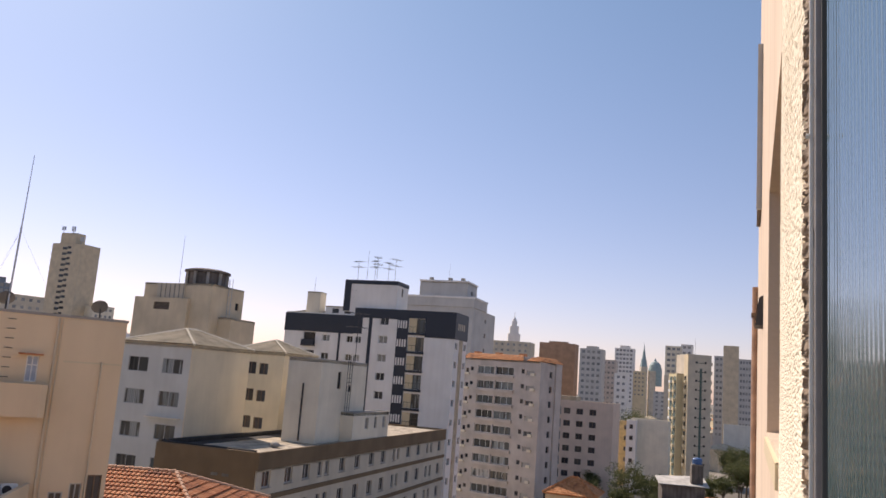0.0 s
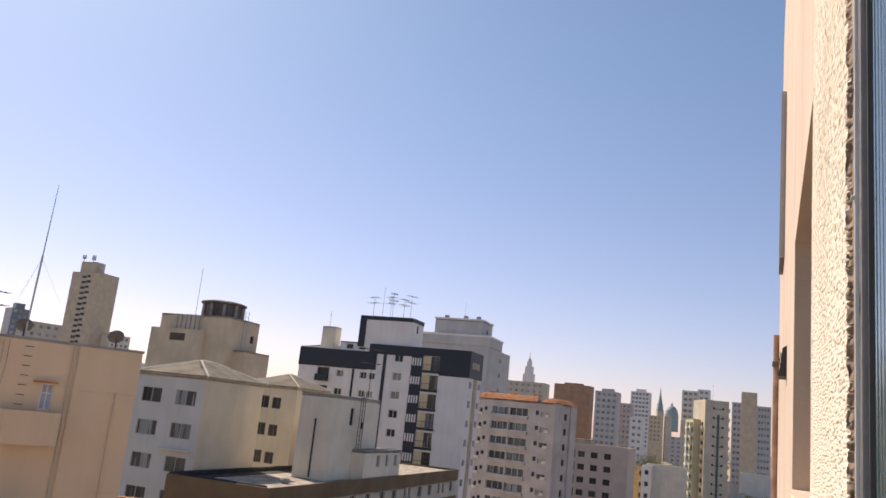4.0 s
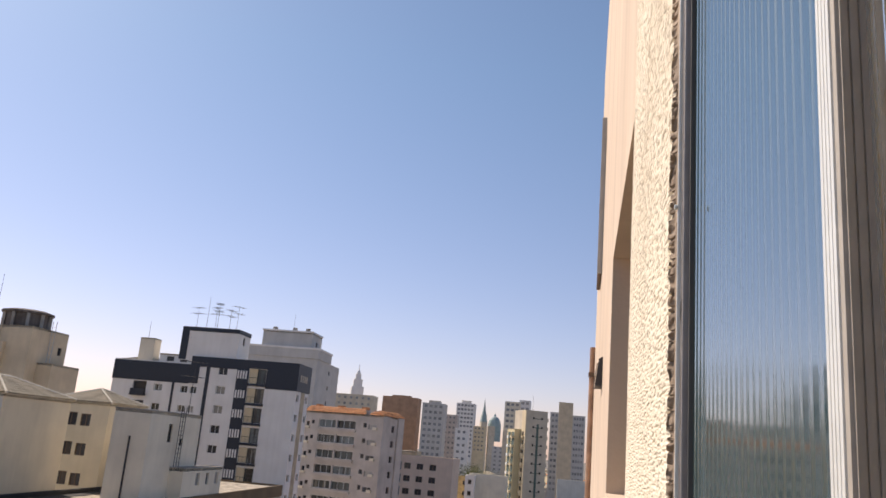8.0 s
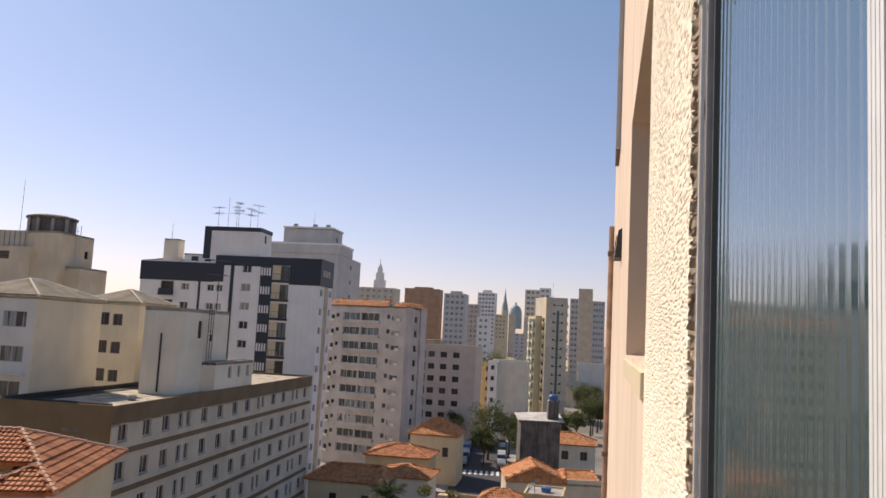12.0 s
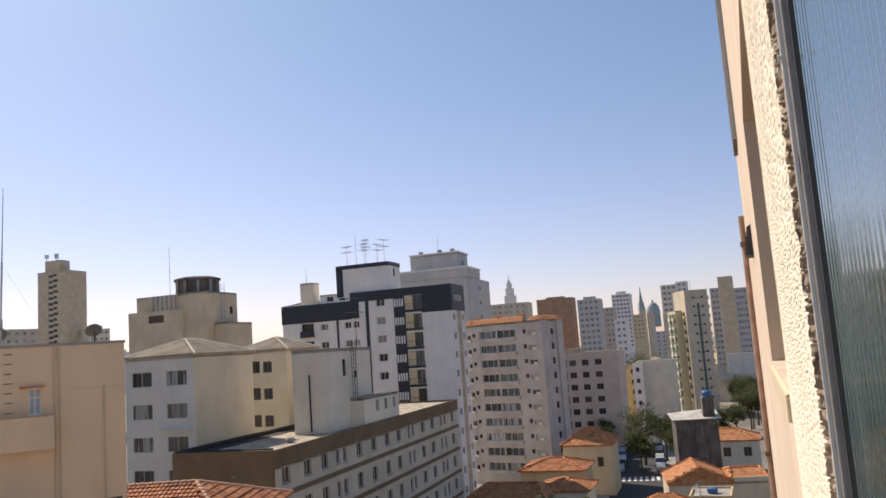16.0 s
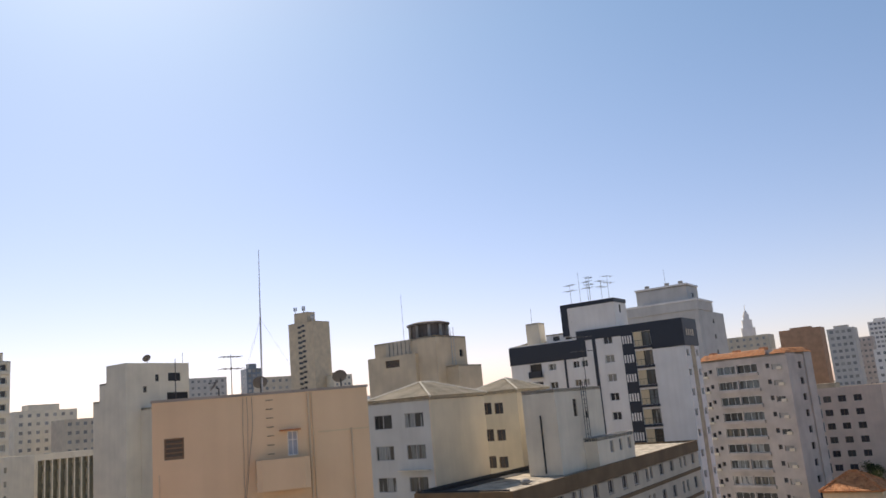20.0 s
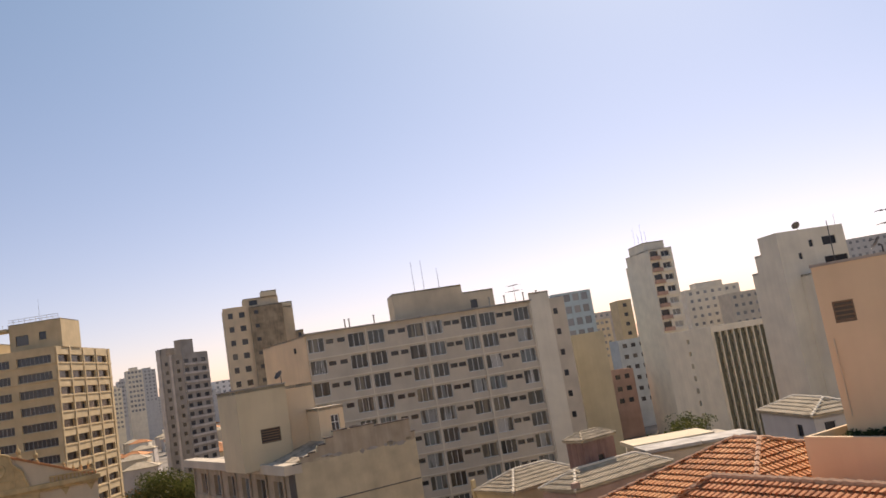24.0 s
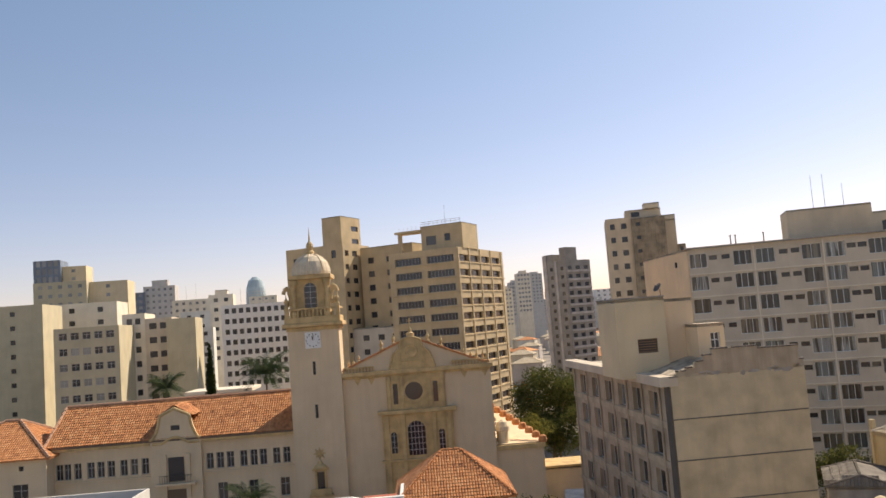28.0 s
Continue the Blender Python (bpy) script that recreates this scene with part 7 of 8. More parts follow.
block(b, M["church"], -2.2, 0.3, -0.5, -0.002, 0, 15.5, name="white_pier", roofname="pier_cap", roofmat=M["offwhite"])

# ---- trees by the church ----
palm(-137.5, -26.6, 0, 19.6, 4.9, 1, "tall palm tree with drooping dark fronds")
palm(-128.8, -40.6, 0, 18.6, 3.2, 2, "small palm tree behind the tiled roof")
palm(-88.1, -19.5, 0, 8.2, 2.9, 3, "bushy dark palm in the church yard")
cypress(-130.7, -34.1, 0, 25.4, 1.15, 4)
tree(-138.5, 21.5, 16.2, 8.0, 11, n=9000, size=0.42, second="blossom", label="large dark green tree with some orange blossom", group="trees by the church")
tree(-129.0, 20.9, 10.6, 5.2, 12, n=5200, size=0.38, group="trees by the church")
tree(-124.0, 15.8, 11.0, 3.6, 13, "leafy", n=2600, size=0.30, label="light green bushy tree beside the chapel", group="trees by the church")
tree(-150.0, 29.0, 14.0, 7.0, 14, n=4000, size=0.45, group="trees by the church")
tree(-86.0, 11.0, 6.5, 3.0, 15, n=1500, size=0.28, group="trees by the church")

# ---- yard sheds between the church and the gable building ----
b = new("shed")
b.matrix_basis = pose(-112, 17, 0, 0, 0, 90)
tagged(b, "long low shed with a rusty brown roof", "shed")
block(b, M["beige"], -2, 14, 0, 5, 0, 4.6)
bm = bmesh.new()
box(bm, -2.4, 14.4, -0.5, 5.4, 4.62, 4.9)
part("roof_sheet", bm, M["ochre"], b)
b = new("canopy_roof")
b.matrix_basis = pose(-92, 15.0, 0, 0, 0, 80)
tagged(b, "pale sloping canopy roof on posts", "canopy")
bm = bmesh.new()
box(bm, 0, 9, 0, 5, 4.6, 4.8)
part("roof_sheet", bm, M["sheet"], b)
for x in (0.3, 4.5, 8.6):
    for y in (0.3, 4.6):
        ledge(b, x, x + 0.15, y, y + 0.15, 0, 4.6, M["metal"], "post")

# ---- towers and blocks left of the near cream block ----
b = thing("apartment_tower", -143.7, 139.0, -18, "slim white tower with pinkish balconies and roof aerials", "apartment tower")
fl = [42.6 - 2.9 * k for k in range(13)]
block(b, M["offwhite"], 0, 6.2, 0, 13.5, 0, 45.0, right=[h for z in fl for h in ((0.3, 2.4, z, z + 1.9, "dark"), (3.2, 5.4, z + 0.3, z + 1.7, "white"))], depth=0.5)
block(b, M["offwhite"], 0.5, 6.0, 3.0, 12.0, 44.9, 47.2, name="lift_house", roofname="lift_house_roof")
block(b, M["offwhite"], 0.3, 6.0, 13.502, 15.2, 0, 42.5, name="side_strip", roofname="side_strip_roof")
for z in fl:
    ledge(b, 0.1, 2.6, -0.9, -0.01, z - 0.35, z + 0.55, M["orangepale"], "balcony", 0.03, "pinkish balcony front")
    ledge(b, 2.9, 5.8, -0.35, -0.01, z - 0.55, z + 0.15, M["offwhite"], "spandrel", 0.03)
for k in range(4):
    q = b.matrix_basis @ Vector((2, 4 + 2.2 * k, 47.2))
    tv_antenna(q.x, q.y, q.z, 3.0 + (k % 2) * 2.2, 30 * k, "pole", "thin aerial on the slim tower roof", "slim tower aerials")

b = thing("office_building", -102.2, 109.7, -18, "pale office block with tall white fins over dark glass", "office building")
block(b, M["offwhite"], 0, 12.5, 0, 19, 0, 24.6, left=[(8.6, 9.5, 22.0 - 2.3 * k, 22.9 - 2.3 * k, "dark") for k in range(8)], right=[(0.4, 12.1, 1.0, 23.6, "olive")], depth=0.6, parapet=0.3)
for k in range(10):
    ledge(b, 0.28 + 1.3 * k, 0.48 + 1.3 * k, -0.15, 0.55, 1.0, 23.6, M["offwhite"], "fin", 0.02)
for k in range(8):
    ledge(b, 0.5, 12.0, 0.3, 0.5, 2.2 + 2.8 * k, 3.1 + 2.8 * k, M["olivepanel"], "spandrel")
ledge(b, -0.1, 12.6, -0.3, -0.252, 23.62, 24.62, M["offwhite"], "top_band")

b = thing("apartment_building", -67.2, 87.0, -18, "pale stepped building with small roof windows and a dish", "apartment building")
block(b, M["offwhite"], 0, 9.8, 0, 4.1, 0, 35.4, right=[(4.4, 5.0, 33.0, 33.9, "dark"), (6.4, 8.4, 33.0, 34.1, "dark"), (6.2, 9.6, 30.4, 31.5, "dark"), (2.6, 3.1, 31.6, 32.4, "dark")], parapet=0.3)
block(b, M["offwhite"], 0, 9.8, 4.102, 5.6, 0, 33.2, name="step_wall", roofname="step_roof")
block(b, M["offwhite"], 0, 9.8, 5.602, 7.0, 0, 31.0, name="step_wall", roofname="step_roof")
block(b, M["offwhite"], 2.2, 14.0, -3.5, -0.002, 0, 29.6, name="front_wing", roofname="front_wing_roof")
q = b.matrix_basis @ Vector((4.4, 1.6, 35.3))
dish(q.x, q.y, q.z, 0.55, 60, "dark satellite dish on a pale building")
q = b.matrix_basis @ Vector((9.2, 0.5, 35.3))
tv_antenna(q.x, q.y, 29.6, 7.2, 0, "pole", "bare pole at a roof corner", "roof poles")

def mid(name, cx, cy, w, d, z, mat, dr, front, label, floors=8, cols=4, win=(1.3, 1.2), kind="far", pent=0.0, side=0, category="apartment building", group="", storey=3.0):
    # far windows swap to glass whose colour imitates haze
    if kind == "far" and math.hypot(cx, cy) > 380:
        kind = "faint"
    return facade_block(name, cx, cy, w, d, z, M[mat], dr, front, label, floors, cols, win, kind, pent, side, None, category, group, storey)


# beige stepped tower beyond the gable building
b = thing("apartment_tower", -170.9, 41.9, -12, "beige tower with small dark windows and a stained stair wing", "apartment tower")
fl = [42.6 - 2.9 * k for k in range(13)]
block(b, M["beige"], 0, 5.4, 0, 11, 0, 45.0, right=[h for z in fl for h in ((0.9, 1.9, z, z + 1.2, "dark"), (3.2, 4.4, z, z + 1.2, "dark"))], parapet=0.4)
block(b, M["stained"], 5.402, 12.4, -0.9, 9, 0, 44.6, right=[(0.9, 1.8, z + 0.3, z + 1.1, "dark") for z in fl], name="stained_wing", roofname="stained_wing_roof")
# wing top in yellow: sunlight on the beige is put into the colour
block(b, M["yellow"], 9.5, 14.8, 1.5, 9, 44.0, 45.0, name="sunlit_wing_top", roofname="sunlit_wing_roof")
block(b, M["beige"], 12.402, 14.8, 1.5, 9, 0, 43.9, name="sunlit_wing", roofname="sunlit_wing_cap")
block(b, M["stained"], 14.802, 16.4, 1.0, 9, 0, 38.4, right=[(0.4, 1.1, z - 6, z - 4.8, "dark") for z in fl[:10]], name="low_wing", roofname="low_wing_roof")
block(b, M["beige"], 4.5, 12.0, 2.5, 8, 44.5, 46.8, right=[(1.2, 3.0, 45.2, 46.3, "dark")], name="tank_room", roofname="tank_room_roof")
block(b, M["yellow"], 8.5, 11.8, 2.0, 6, 46.802, 48.0, name="water_tank", roofname="water_tank_lid")
# brownish grey balcony tower, far
b = thing("apartment_tower", -257.4, 48.9, 35, "brownish grey tower with stacked balconies and two roof blocks", "apartment tower")
fl = [39.2 - 2.75 * k for k in range(13)]
block(b, M["brownish"], 0, 11.4, 0, 10.4, 0, 42.4, right=[h for z in fl for h in ((0.8, 2.6, z, z + 1.3, "far"), (4.4, 6.4, z, z + 1.3, "far"), (8.2, 10.2, z, z + 1.3, "far"))], left=[h for z in fl for h in ((1.2, 2.6, z, z + 1.2, "far"), (6.0, 7.4, z, z + 1.2, "far"))], parapet=0.4)
for z in fl:
    ledge(b, 0.4, 11.0, -0.5, -0.01, z - 0.75, z - 0.1, M["pinkgrey"], "balcony", 0.03)
ledge(b, -0.3, -0.002, 4.0, 5.0, 0, 42.4, M["pinkgrey"], "pier"), ledge(b, -0.3, -0.002, 8.8, 10.4, 0, 44.6, M["pinkgrey"], "pier")
block(b, M["brownish"], 0.2, 5.6, 0.2, 2.8, 42.0, 46.6, name="lift_house", roofname="lift_house_roof")
block(b, M["brownish"], 0.2, 4.6, 6.6, 10.2, 42.0, 44.8, name="tank_room", roofname="tank_room_roof")

for az_, d_, w_, e_, m_ in ((83.7, 650, 12, 1.9, "offwhite"), (83.0, 720, 10, 2.3, "bluegrey"), (82.3, 620, 11, 2.9, "offwhite"), (81.5, 820, 15, 2.8, "bluegrey"), (84.3, 600, 9, 1.1, "cream_pale")):
    mid("apartment_tower", -d_ * math.sin(radians(az_)), d_ * math.cos(radians(az_)), w_, 12, 26 + d_ * math.tan(radians(e_)), m_, 0, "right", "pale distant tower between the tall blocks", 9, 4, (1.6, 1.6), "far", 2.0, category="apartment tower", group="far towers", storey=3.4)
# between the slab and the slim tower
mid("office_building", -157.1, 123.7, 10.0, 10, 38.2, "glassy", -25, "right", "pale blue-green glass office block", 8, 4, (1.7, 1.8), "faint", category="office building")
mid("apartment_building", -97.5, 78.5, 5.0, 9, 27.0, "paleolive", -25, "right", "blank olive end wall beside the slab", 0, 0)
mid("house", -160.0, 136.0, 8.5, 8, 17.0, "orangepale", -25, "right", "low orange building with small windows", 3, 3, category="building")
mid("apartment_building", -171.4, 153.4, 8.5, 9, 24.2, "bluepaint", -25, "right", "pale blue apartment building", 6, 3)
mid("apartment_building", -304.2, 259.7, 16, 12, 38.0, "pinkgrey", -25, "right", "distant pinkish apartment building", 6, 5)
mid("apartment_building", -285.0, 238.0, 10, 12, 34.0, "cream_pale", -25, "right", "distant cream apartment building", 6, 4)
mid("apartment_building", -193.9, 173.2, 4.5, 9, 36.5, "tan", -25, "right", "narrow tan building beside a slim tower", 6, 1)
mid("apartment_building", -222.0, 244.1, 22, 12, 38.5, "offwhite", -25, "right", "distant white apartment terrace", 6, 7, pent=2.2)
mid("apartment_building", -200.0, 236.0, 12, 10, 34.0, "grey", -25, "right", "distant grey apartment building", 6, 4)
mid("apartment_building", -216.7, 336.2, 24, 12, 50.8, "bluegrey", -40, "right", "distant pale blue apartment building", 5, 8)
mid("office_tower", -244.9, 435.9, 9.5, 10, 60.5, "glassdark", -40, "right", "distant blue-grey glass tower", 9, 3, (2.0, 1.8), "far", 3.0, category="tower")
mid("apartment_building", -163.3, 309.6, 13, 10, 46.0, "grey", -40, "right", "distant grey apartment building", 4, 4)
mid("apartment_building", -157.8, 367.5, 10, 10, 47.4, "offwhite", -40, "right", "distant white apartment building", 4, 4, pent=1.5)

# ---- skyline to the right, behind the street ----
mid("office_building", 34.7, 418.6, 20, 12, 48.4, "grey", -19, "left", "distant flat grey office block", 4, 6)
ob = new("bell_tower")
ob.matrix_basis = pose(40.9, 478.3, 0)
tagged(ob, "distant slim white tower with a stepped crown", "tower", "skyline towers")
for x, z0, z1 in ((3.6, 0, 56), (2.6, 56, 60.5), (1.6, 60.5, 63.5)):
    ledge(ob, -x, x, -x, x, z0, z1, M["white"], "tower_stage", 0.15)
bm = bmesh.new()
lathe(bm, 0, 0, [(1.3, 63.5), (1.0, 65), (0.25, 66), (0.12, 69)], 10)
part("tower_spire", bm, M["white"], ob)
mid("office_building", 62.6, 445.6, 20, 12, 50.8, "orange", -19, "left", "distant orange-brown apartment block", 3, 0, pent=1.0)
mid("apartment_tower", 75.6, 413.1, 11.5, 12, 47.4, "bluegrey", -19, "left", "distant grey apartment tower", 11, 4, (1.6, 1.4), pent=1.4, category="apartment tower")
mid("apartment_tower", 100.7, 489.7, 8.5, 10, 45.4, "pinkgrey", -19, "left", "distant reddish apartment tower", 10, 3, category="apartment tower")
mid("apartment_tower", 131.3, 585.5, 13.5, 12, 58.4, "white", -19, "left", "distant white apartment tower", 13, 5, (1.8, 1.5), pent=2.0, category="apartment tower")
mid("apartment_tower", 82.1, 371.0, 6.0, 9, 35.0, "white", -19, "left", "distant narrow white tower", 7, 2, category="apartment tower")
mid("apartment_tower", 142.1, 582.9, 9, 9, 42.6, "cream_pale", -19, "left", "distant cream apartment tower", 6, 3, category="apartment tower")
mid("apartment_tower", 123.5, 432.7, 8.6, 10, 53.2, "offwhite", -19, "left", "distant white twin tower", 13, 3, (1.8, 1.4), pent=0.0, category="apartment tower")
mid("apartment_tower", 130.0, 430.8, 6.2, 10, 54.4, "white", -19, "left", "distant white twin tower with fins", 13, 2, (1.8, 1.4), category="apartment tower")
mid("apartment_tower", 91.0, 317.2, 7.5, 9, 34.4, "grey", -19, "left", "distant plain grey tower", 4, 0, category="apartment tower")
mid("apartment_tower", 141.0, 394.9, 7.2, 10, 53.0, "beige", -19, "left", "distant blank beige tower", 0, 0, category="apartment tower")
mid("apartment_tower", 147.4, 393.0, 6.5, 9, 46.8, "bluegrey", -19, "left", "distant blue-grey tower with many windows", 14, 4, (1.1, 1.3), category="apartment tower")
mid("apartment_tower", 145.8, 425.8, 5.0, 9, 49.3, "bluegrey", -19, "left", "distant blue-grey tower behind the balcony tower", 14, 2, (1.3, 1.4), category="apartment tower")
mid("apartment_building", 57.6, 222.7, 10.2, 9, 19.4, "offwhite", -19, "left", "white building with a green rooftop", 5, 0)
mid("apartment_building", 52.2, 221.0, 2.6, 6, 19.0, "white", -19, "left", "white strip building with stacked windows", 5, 1)
mid("apartment_building", 54.5, 236.7, 4.5, 9, 18.0, "ochre", -19, "left", "ochre building behind street trees", 4, 1)
mid("apartment_building", 114.5, 309.5, 12, 9, 17.2, "bluewhite", -19, "left", "pale blank wall of a distant building", 0, 0)
# cathedral with green spire and dome
ob = new("cathedral")
ob.matrix_basis = pose(217.0, 872.0, 0)
tagged(ob, "distant cathedral with a green copper spire and dome", "cathedral")
M["copper"] = plain("green_copper", (0.32, 0.41, 0.40), 0.7, 0.0, 0.2, 0.3)
for x in (0.0, 9.0):
    ledge(ob, x - 3.5, x + 3.5, -3.5, 3.5, 0, 56 if x == 0 else 52, M["grey"], "tower_wall", 0.3)
bm = bmesh.new()
lathe(bm, 0, 0, [(4.2, 56), (3.2, 60), (1.7, 68), (0.6, 76), (0.05, 82)], 8)
part("spire", bm, M["copper"], ob)
for a in range(4):
    bm = bmesh.new()
    lathe(bm, 3.2 * math.cos(a * 1.571 + 0.785), 3.2 * math.sin(a * 1.571 + 0.785), [(0.7, 55), (0.5, 60), (0.03, 64)], 6)
    part("pinnacle", bm, M["copper"], ob)
bm = bmesh.new()
lathe(bm, 14, 6, [(7.4, 36), (7.4, 50), (7.2, 54), (6.1, 58.5), (4.0, 61.5), (1.3, 63), (1.1, 64.5), (0.1, 66.5)], 20)
part("dome", bm, M["copper"], ob)
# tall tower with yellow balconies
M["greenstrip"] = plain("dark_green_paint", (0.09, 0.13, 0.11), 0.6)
b = thing("apartment_tower", 77.1, 253.3, -86, "grey tower with yellow balconies down its sunlit side", "apartment tower")
fl = [37.0 - 2.85 * k for k in range(12)]
block(b, M["grey"], 0, 7.4, 0, 10.5, 0, 39.8, right=[h for z in fl for h in ((2.3, 3.0, z, z + 0.7, "far"), (5.2, 5.9, z, z + 0.7, "far"))], parapet=0.4)
ledge(b, 3.7, 4.4, -0.12, -0.002, 4, 35.5, M["greenstrip"], "green_strip")
for z in fl:
    ledge(b, 3.0, 5.1, -0.09, -0.003, z + 0.1, z + 0.3, M["greenstrip"], "green_bar")
    ledge(b, 7.41, 7.9, 0.3, 1.4, z - 0.5, z + 0.6, M["grey"], "side_balcony", 0.03)
ledge(b, -0.15, -0.002, 0.0, 3.4, 0, 39.7, M["cream_pale"], "stair_front")
block(b, M["yellowbright"], -2.4, -0.16, 3.6, 10.4, 0, 33.6, left=[(2.65, 3.25, z + 0.1, z + 1.2, "dark") for z in fl[2:]], name="balcony_wing", roofname="balcony_wing_roof")
for z in fl[2:]:
    ledge(b, -3.1, -2.462, 4.2, 5.7, z - 0.75, z + 0.05, M["cream_pale"], "balcony", 0.05)
    ledge(b, -3.1, -2.462, 7.5, 9.0, z - 0.75, z + 0.05, M["framewhite"], "balcony", 0.05)
    ledge(b, -0.7, -0.152, 1.0, 2.6, z - 0.6, z + 0.4, M["cream_pale"], "balcony", 0.05)
    ledge(b, -0.2, -0.152, 1.1, 2.5, z + 0.4, z + 1.6, M["panedark"], "stair_window")
# flat dark green strips stand in for the darkness of balcony recesses
ledge(b, -2.46, -2.402, 3.9, 6.0, 2.0, 32.6, M["greenstrip"], "flat_recess_strip")
ledge(b, -2.46, -2.402, 7.2, 9.4, 2.0, 32.6, M["greenstrip"], "flat_recess_strip")
tv_antenna(80, 256, 39.8, 5, 0, "pole", "thin aerial on the tall grey tower", "lightning rods")

# ---- low houses along the street ----
def house(x, y, dr, w, d, h, rise, mat, roof, label, wins=(), along="x", inset=None, tw=0.34, th=0.5, sides="0123", group="houses along the street"):
    """Local x along dr: w by d metres, wall height h and a tiled hipped roof."""
    ob = thing("house", x, y, dr, label, "house", group)
    block(ob, M[mat], 0, w, 0, d, 0, h, left=[q for q in wins if q[5] == "l"], right=[q for q in wins if q[5] == "r"])
    tiled_hip(ob, M[roof], 0, w, 0, d, h + 0.05, rise, 0.4, along, inset, tw, th, sides=sides)
    return ob


# stained old building with a roof terrace
b = thing("house", 15.25, 74.68, -111.6, "old ochre building with peeling stained walls and a roof terrace", "house")
block(b, M["stainochre"], -2.2, 10.3, 0, 9.5, 0, 9.4, right=[(3.2, 4.3, 4.6, 6.0, "brown")], parapet=0.5, roofmat=M["concrete"])
block(b, M["stainochre"], 5.7, 9.3, -0.06, 4.6, 9.0, 11.9, right=[(2.4, 3.0, 10.2, 11.0, "dark")], parapet=0.15, roofmat=M["concrete"], name="upper_wall", roofname="upper_roof")
ledge(b, 0.4, 5.66, -0.15, 0.35, 9.402, 9.62, M["framewhite"], "white_coping", 0.03)
ledge(b, -2.3, -1.4, -0.1, 0.9, 9.402, 11.0, M["stainochre"], "corner_pier", 0.03)
rnd = random.Random(12)
for k in range(44):
    x, z = rnd.uniform(-0.2, 5.4), 8.55 + 0.28 * noise.noise((k * 0.7, 3.0, 1.0)) + rnd.uniform(-0.12, 0.12)
    if k % 3 == 0:
        x, z = rnd.uniform(5.9, 9.1), rnd.choice((8.6, 8.9, 10.4, 11.3)) + rnd.uniform(-0.2, 0.2)
    elif k % 7 == 0:
        x, z = rnd.uniform(-1.8, 8.8), rnd.uniform(5.4, 7.4)
    bm = bmesh.new()
    w, h = rnd.uniform(0.10, 0.42), rnd.uniform(0.05, 0.17)
    pts = [bm.verts.new((x + w * math.cos(a) * rnd.uniform(0.5, 1.1), -0.075, z + h * math.sin(a) * rnd.uniform(0.5, 1.1))) for a in (i_ * 0.571 for i_ in range(11))]
    bm.faces.new(pts)
    part("peeled_patch", bm, M["brownish" if k % 4 else "fibre"], b)
b2 = thing("pavilion", 15.25, 74.68, -111.6, "small roof pavilion with an orange tiled roof", "pavilion", z=9.0)
block(b2, M["redwall"], 1.5, 5.1, 2.0, 5.0, 0, 1.5)
tiled_hip(b2, M["tile"], 1.3, 5.3, 1.8, 5.2, 1.52, 0.9, 0.2, "x", 1.6, 0.24, 0.38, sides="0123")
pot = new("terrace_plants")
pot.matrix_basis = b.matrix_basis
tagged(pot, "potted plants and red flowers on a roof terrace", "plants", kind="stuff")
bm = bmesh.new()
rnd = random.Random(8)
for k in range(60):
    leaves(bm, rnd, (rnd.uniform(-1.8, 5.5), rnd.uniform(0.5, 2.0), 9.3 + rnd.random() * 0.8), 0.35, 26, 0.11)
part("foliage", bm, M["leafy"], pot)
bm = bmesh.new()
for k in range(14):
    leaves(bm, rnd, (rnd.uniform(-1.6, 3.5), rnd.uniform(0.4, 1.2), 9.5 + rnd.random() * 0.4), 0.2, 8, 0.09)
part("flowers", bm, M["redflower"], pot)
q = b.matrix_basis @ Vector((6.6, 1.2, 11.75))
dish(q.x, q.y, q.z, 0.5, 100, "dark satellite dish on an old flat roof")
wt = new("water_tank")
wt.matrix_basis = b.matrix_basis @ pose(7.6, 2.0, 11.75)
tagged(wt, "small blue plastic water tank on an old roof", "water tank")
bm = bmesh.new()
lathe(bm, 0, 0, [(0.42, 0), (0.48, 0.36), (0.5, 0.44), (0.15, 0.55)], 18)
part("tank_shell", bm, M["bluetarp"], wt)
tree(13.6, 77.2, 11.9, 2.8, 21, "leafy", n=4200, size=0.22, label="yellow-green tree above the old building")
tree(8.6, 82.0, 8.5, 3.4, 22, n=5200, size=0.24)
tree(7.0, 87.0, 6.4, 2.8, 23, n=4200, size=0.24)
tree(11.0, 84.0, 7.0, 3.0, 24, n=4200, size=0.24)
tree(12.5, 93.0, 6.4, 2.8, 25, n=3800, size=0.26)
for x, y, h, r, sd in ((12.0, 80.0, 5.2, 3.0, 63), (8.5, 91.0, 4.8, 3.0, 65), (14.5, 88.0, 6.0, 2.8, 66), (16.5, 94.5, 5.0, 2.4, 68)):
    tree(x, y, h, r, sd, n=3600, size=0.24, label="low dense dark green garden tree", group="garden trees")
for x, y, h, r, sd in ((5.8, 97.5, 3.8, 2.0, 73), (3.2, 89.0, 5.4, 2.7, 74), (5.6, 84.5, 6.8, 2.8, 75)):
    tree(x, y, h, r, sd, n=3400, size=0.24, label="low dense dark green garden tree", group="garden trees")
palm(10.2, 92.5, 0, 7.4, 2.4, 5, "small ragged palm in a back garden")
b = thing("house", 28.2, 108.5, -100, "beige house with a gabled orange tile roof", "house", "houses along the street")
block(b, M["beige"], 0, 13.2, 0, 9.0, 0, 6.5)
tiled_hip(b, M["tile"], 0, 8.2, 0, 9.0, 6.55, 1.9, 0.15, "y", 0.4, 0.30, 0.45, sides="0123")
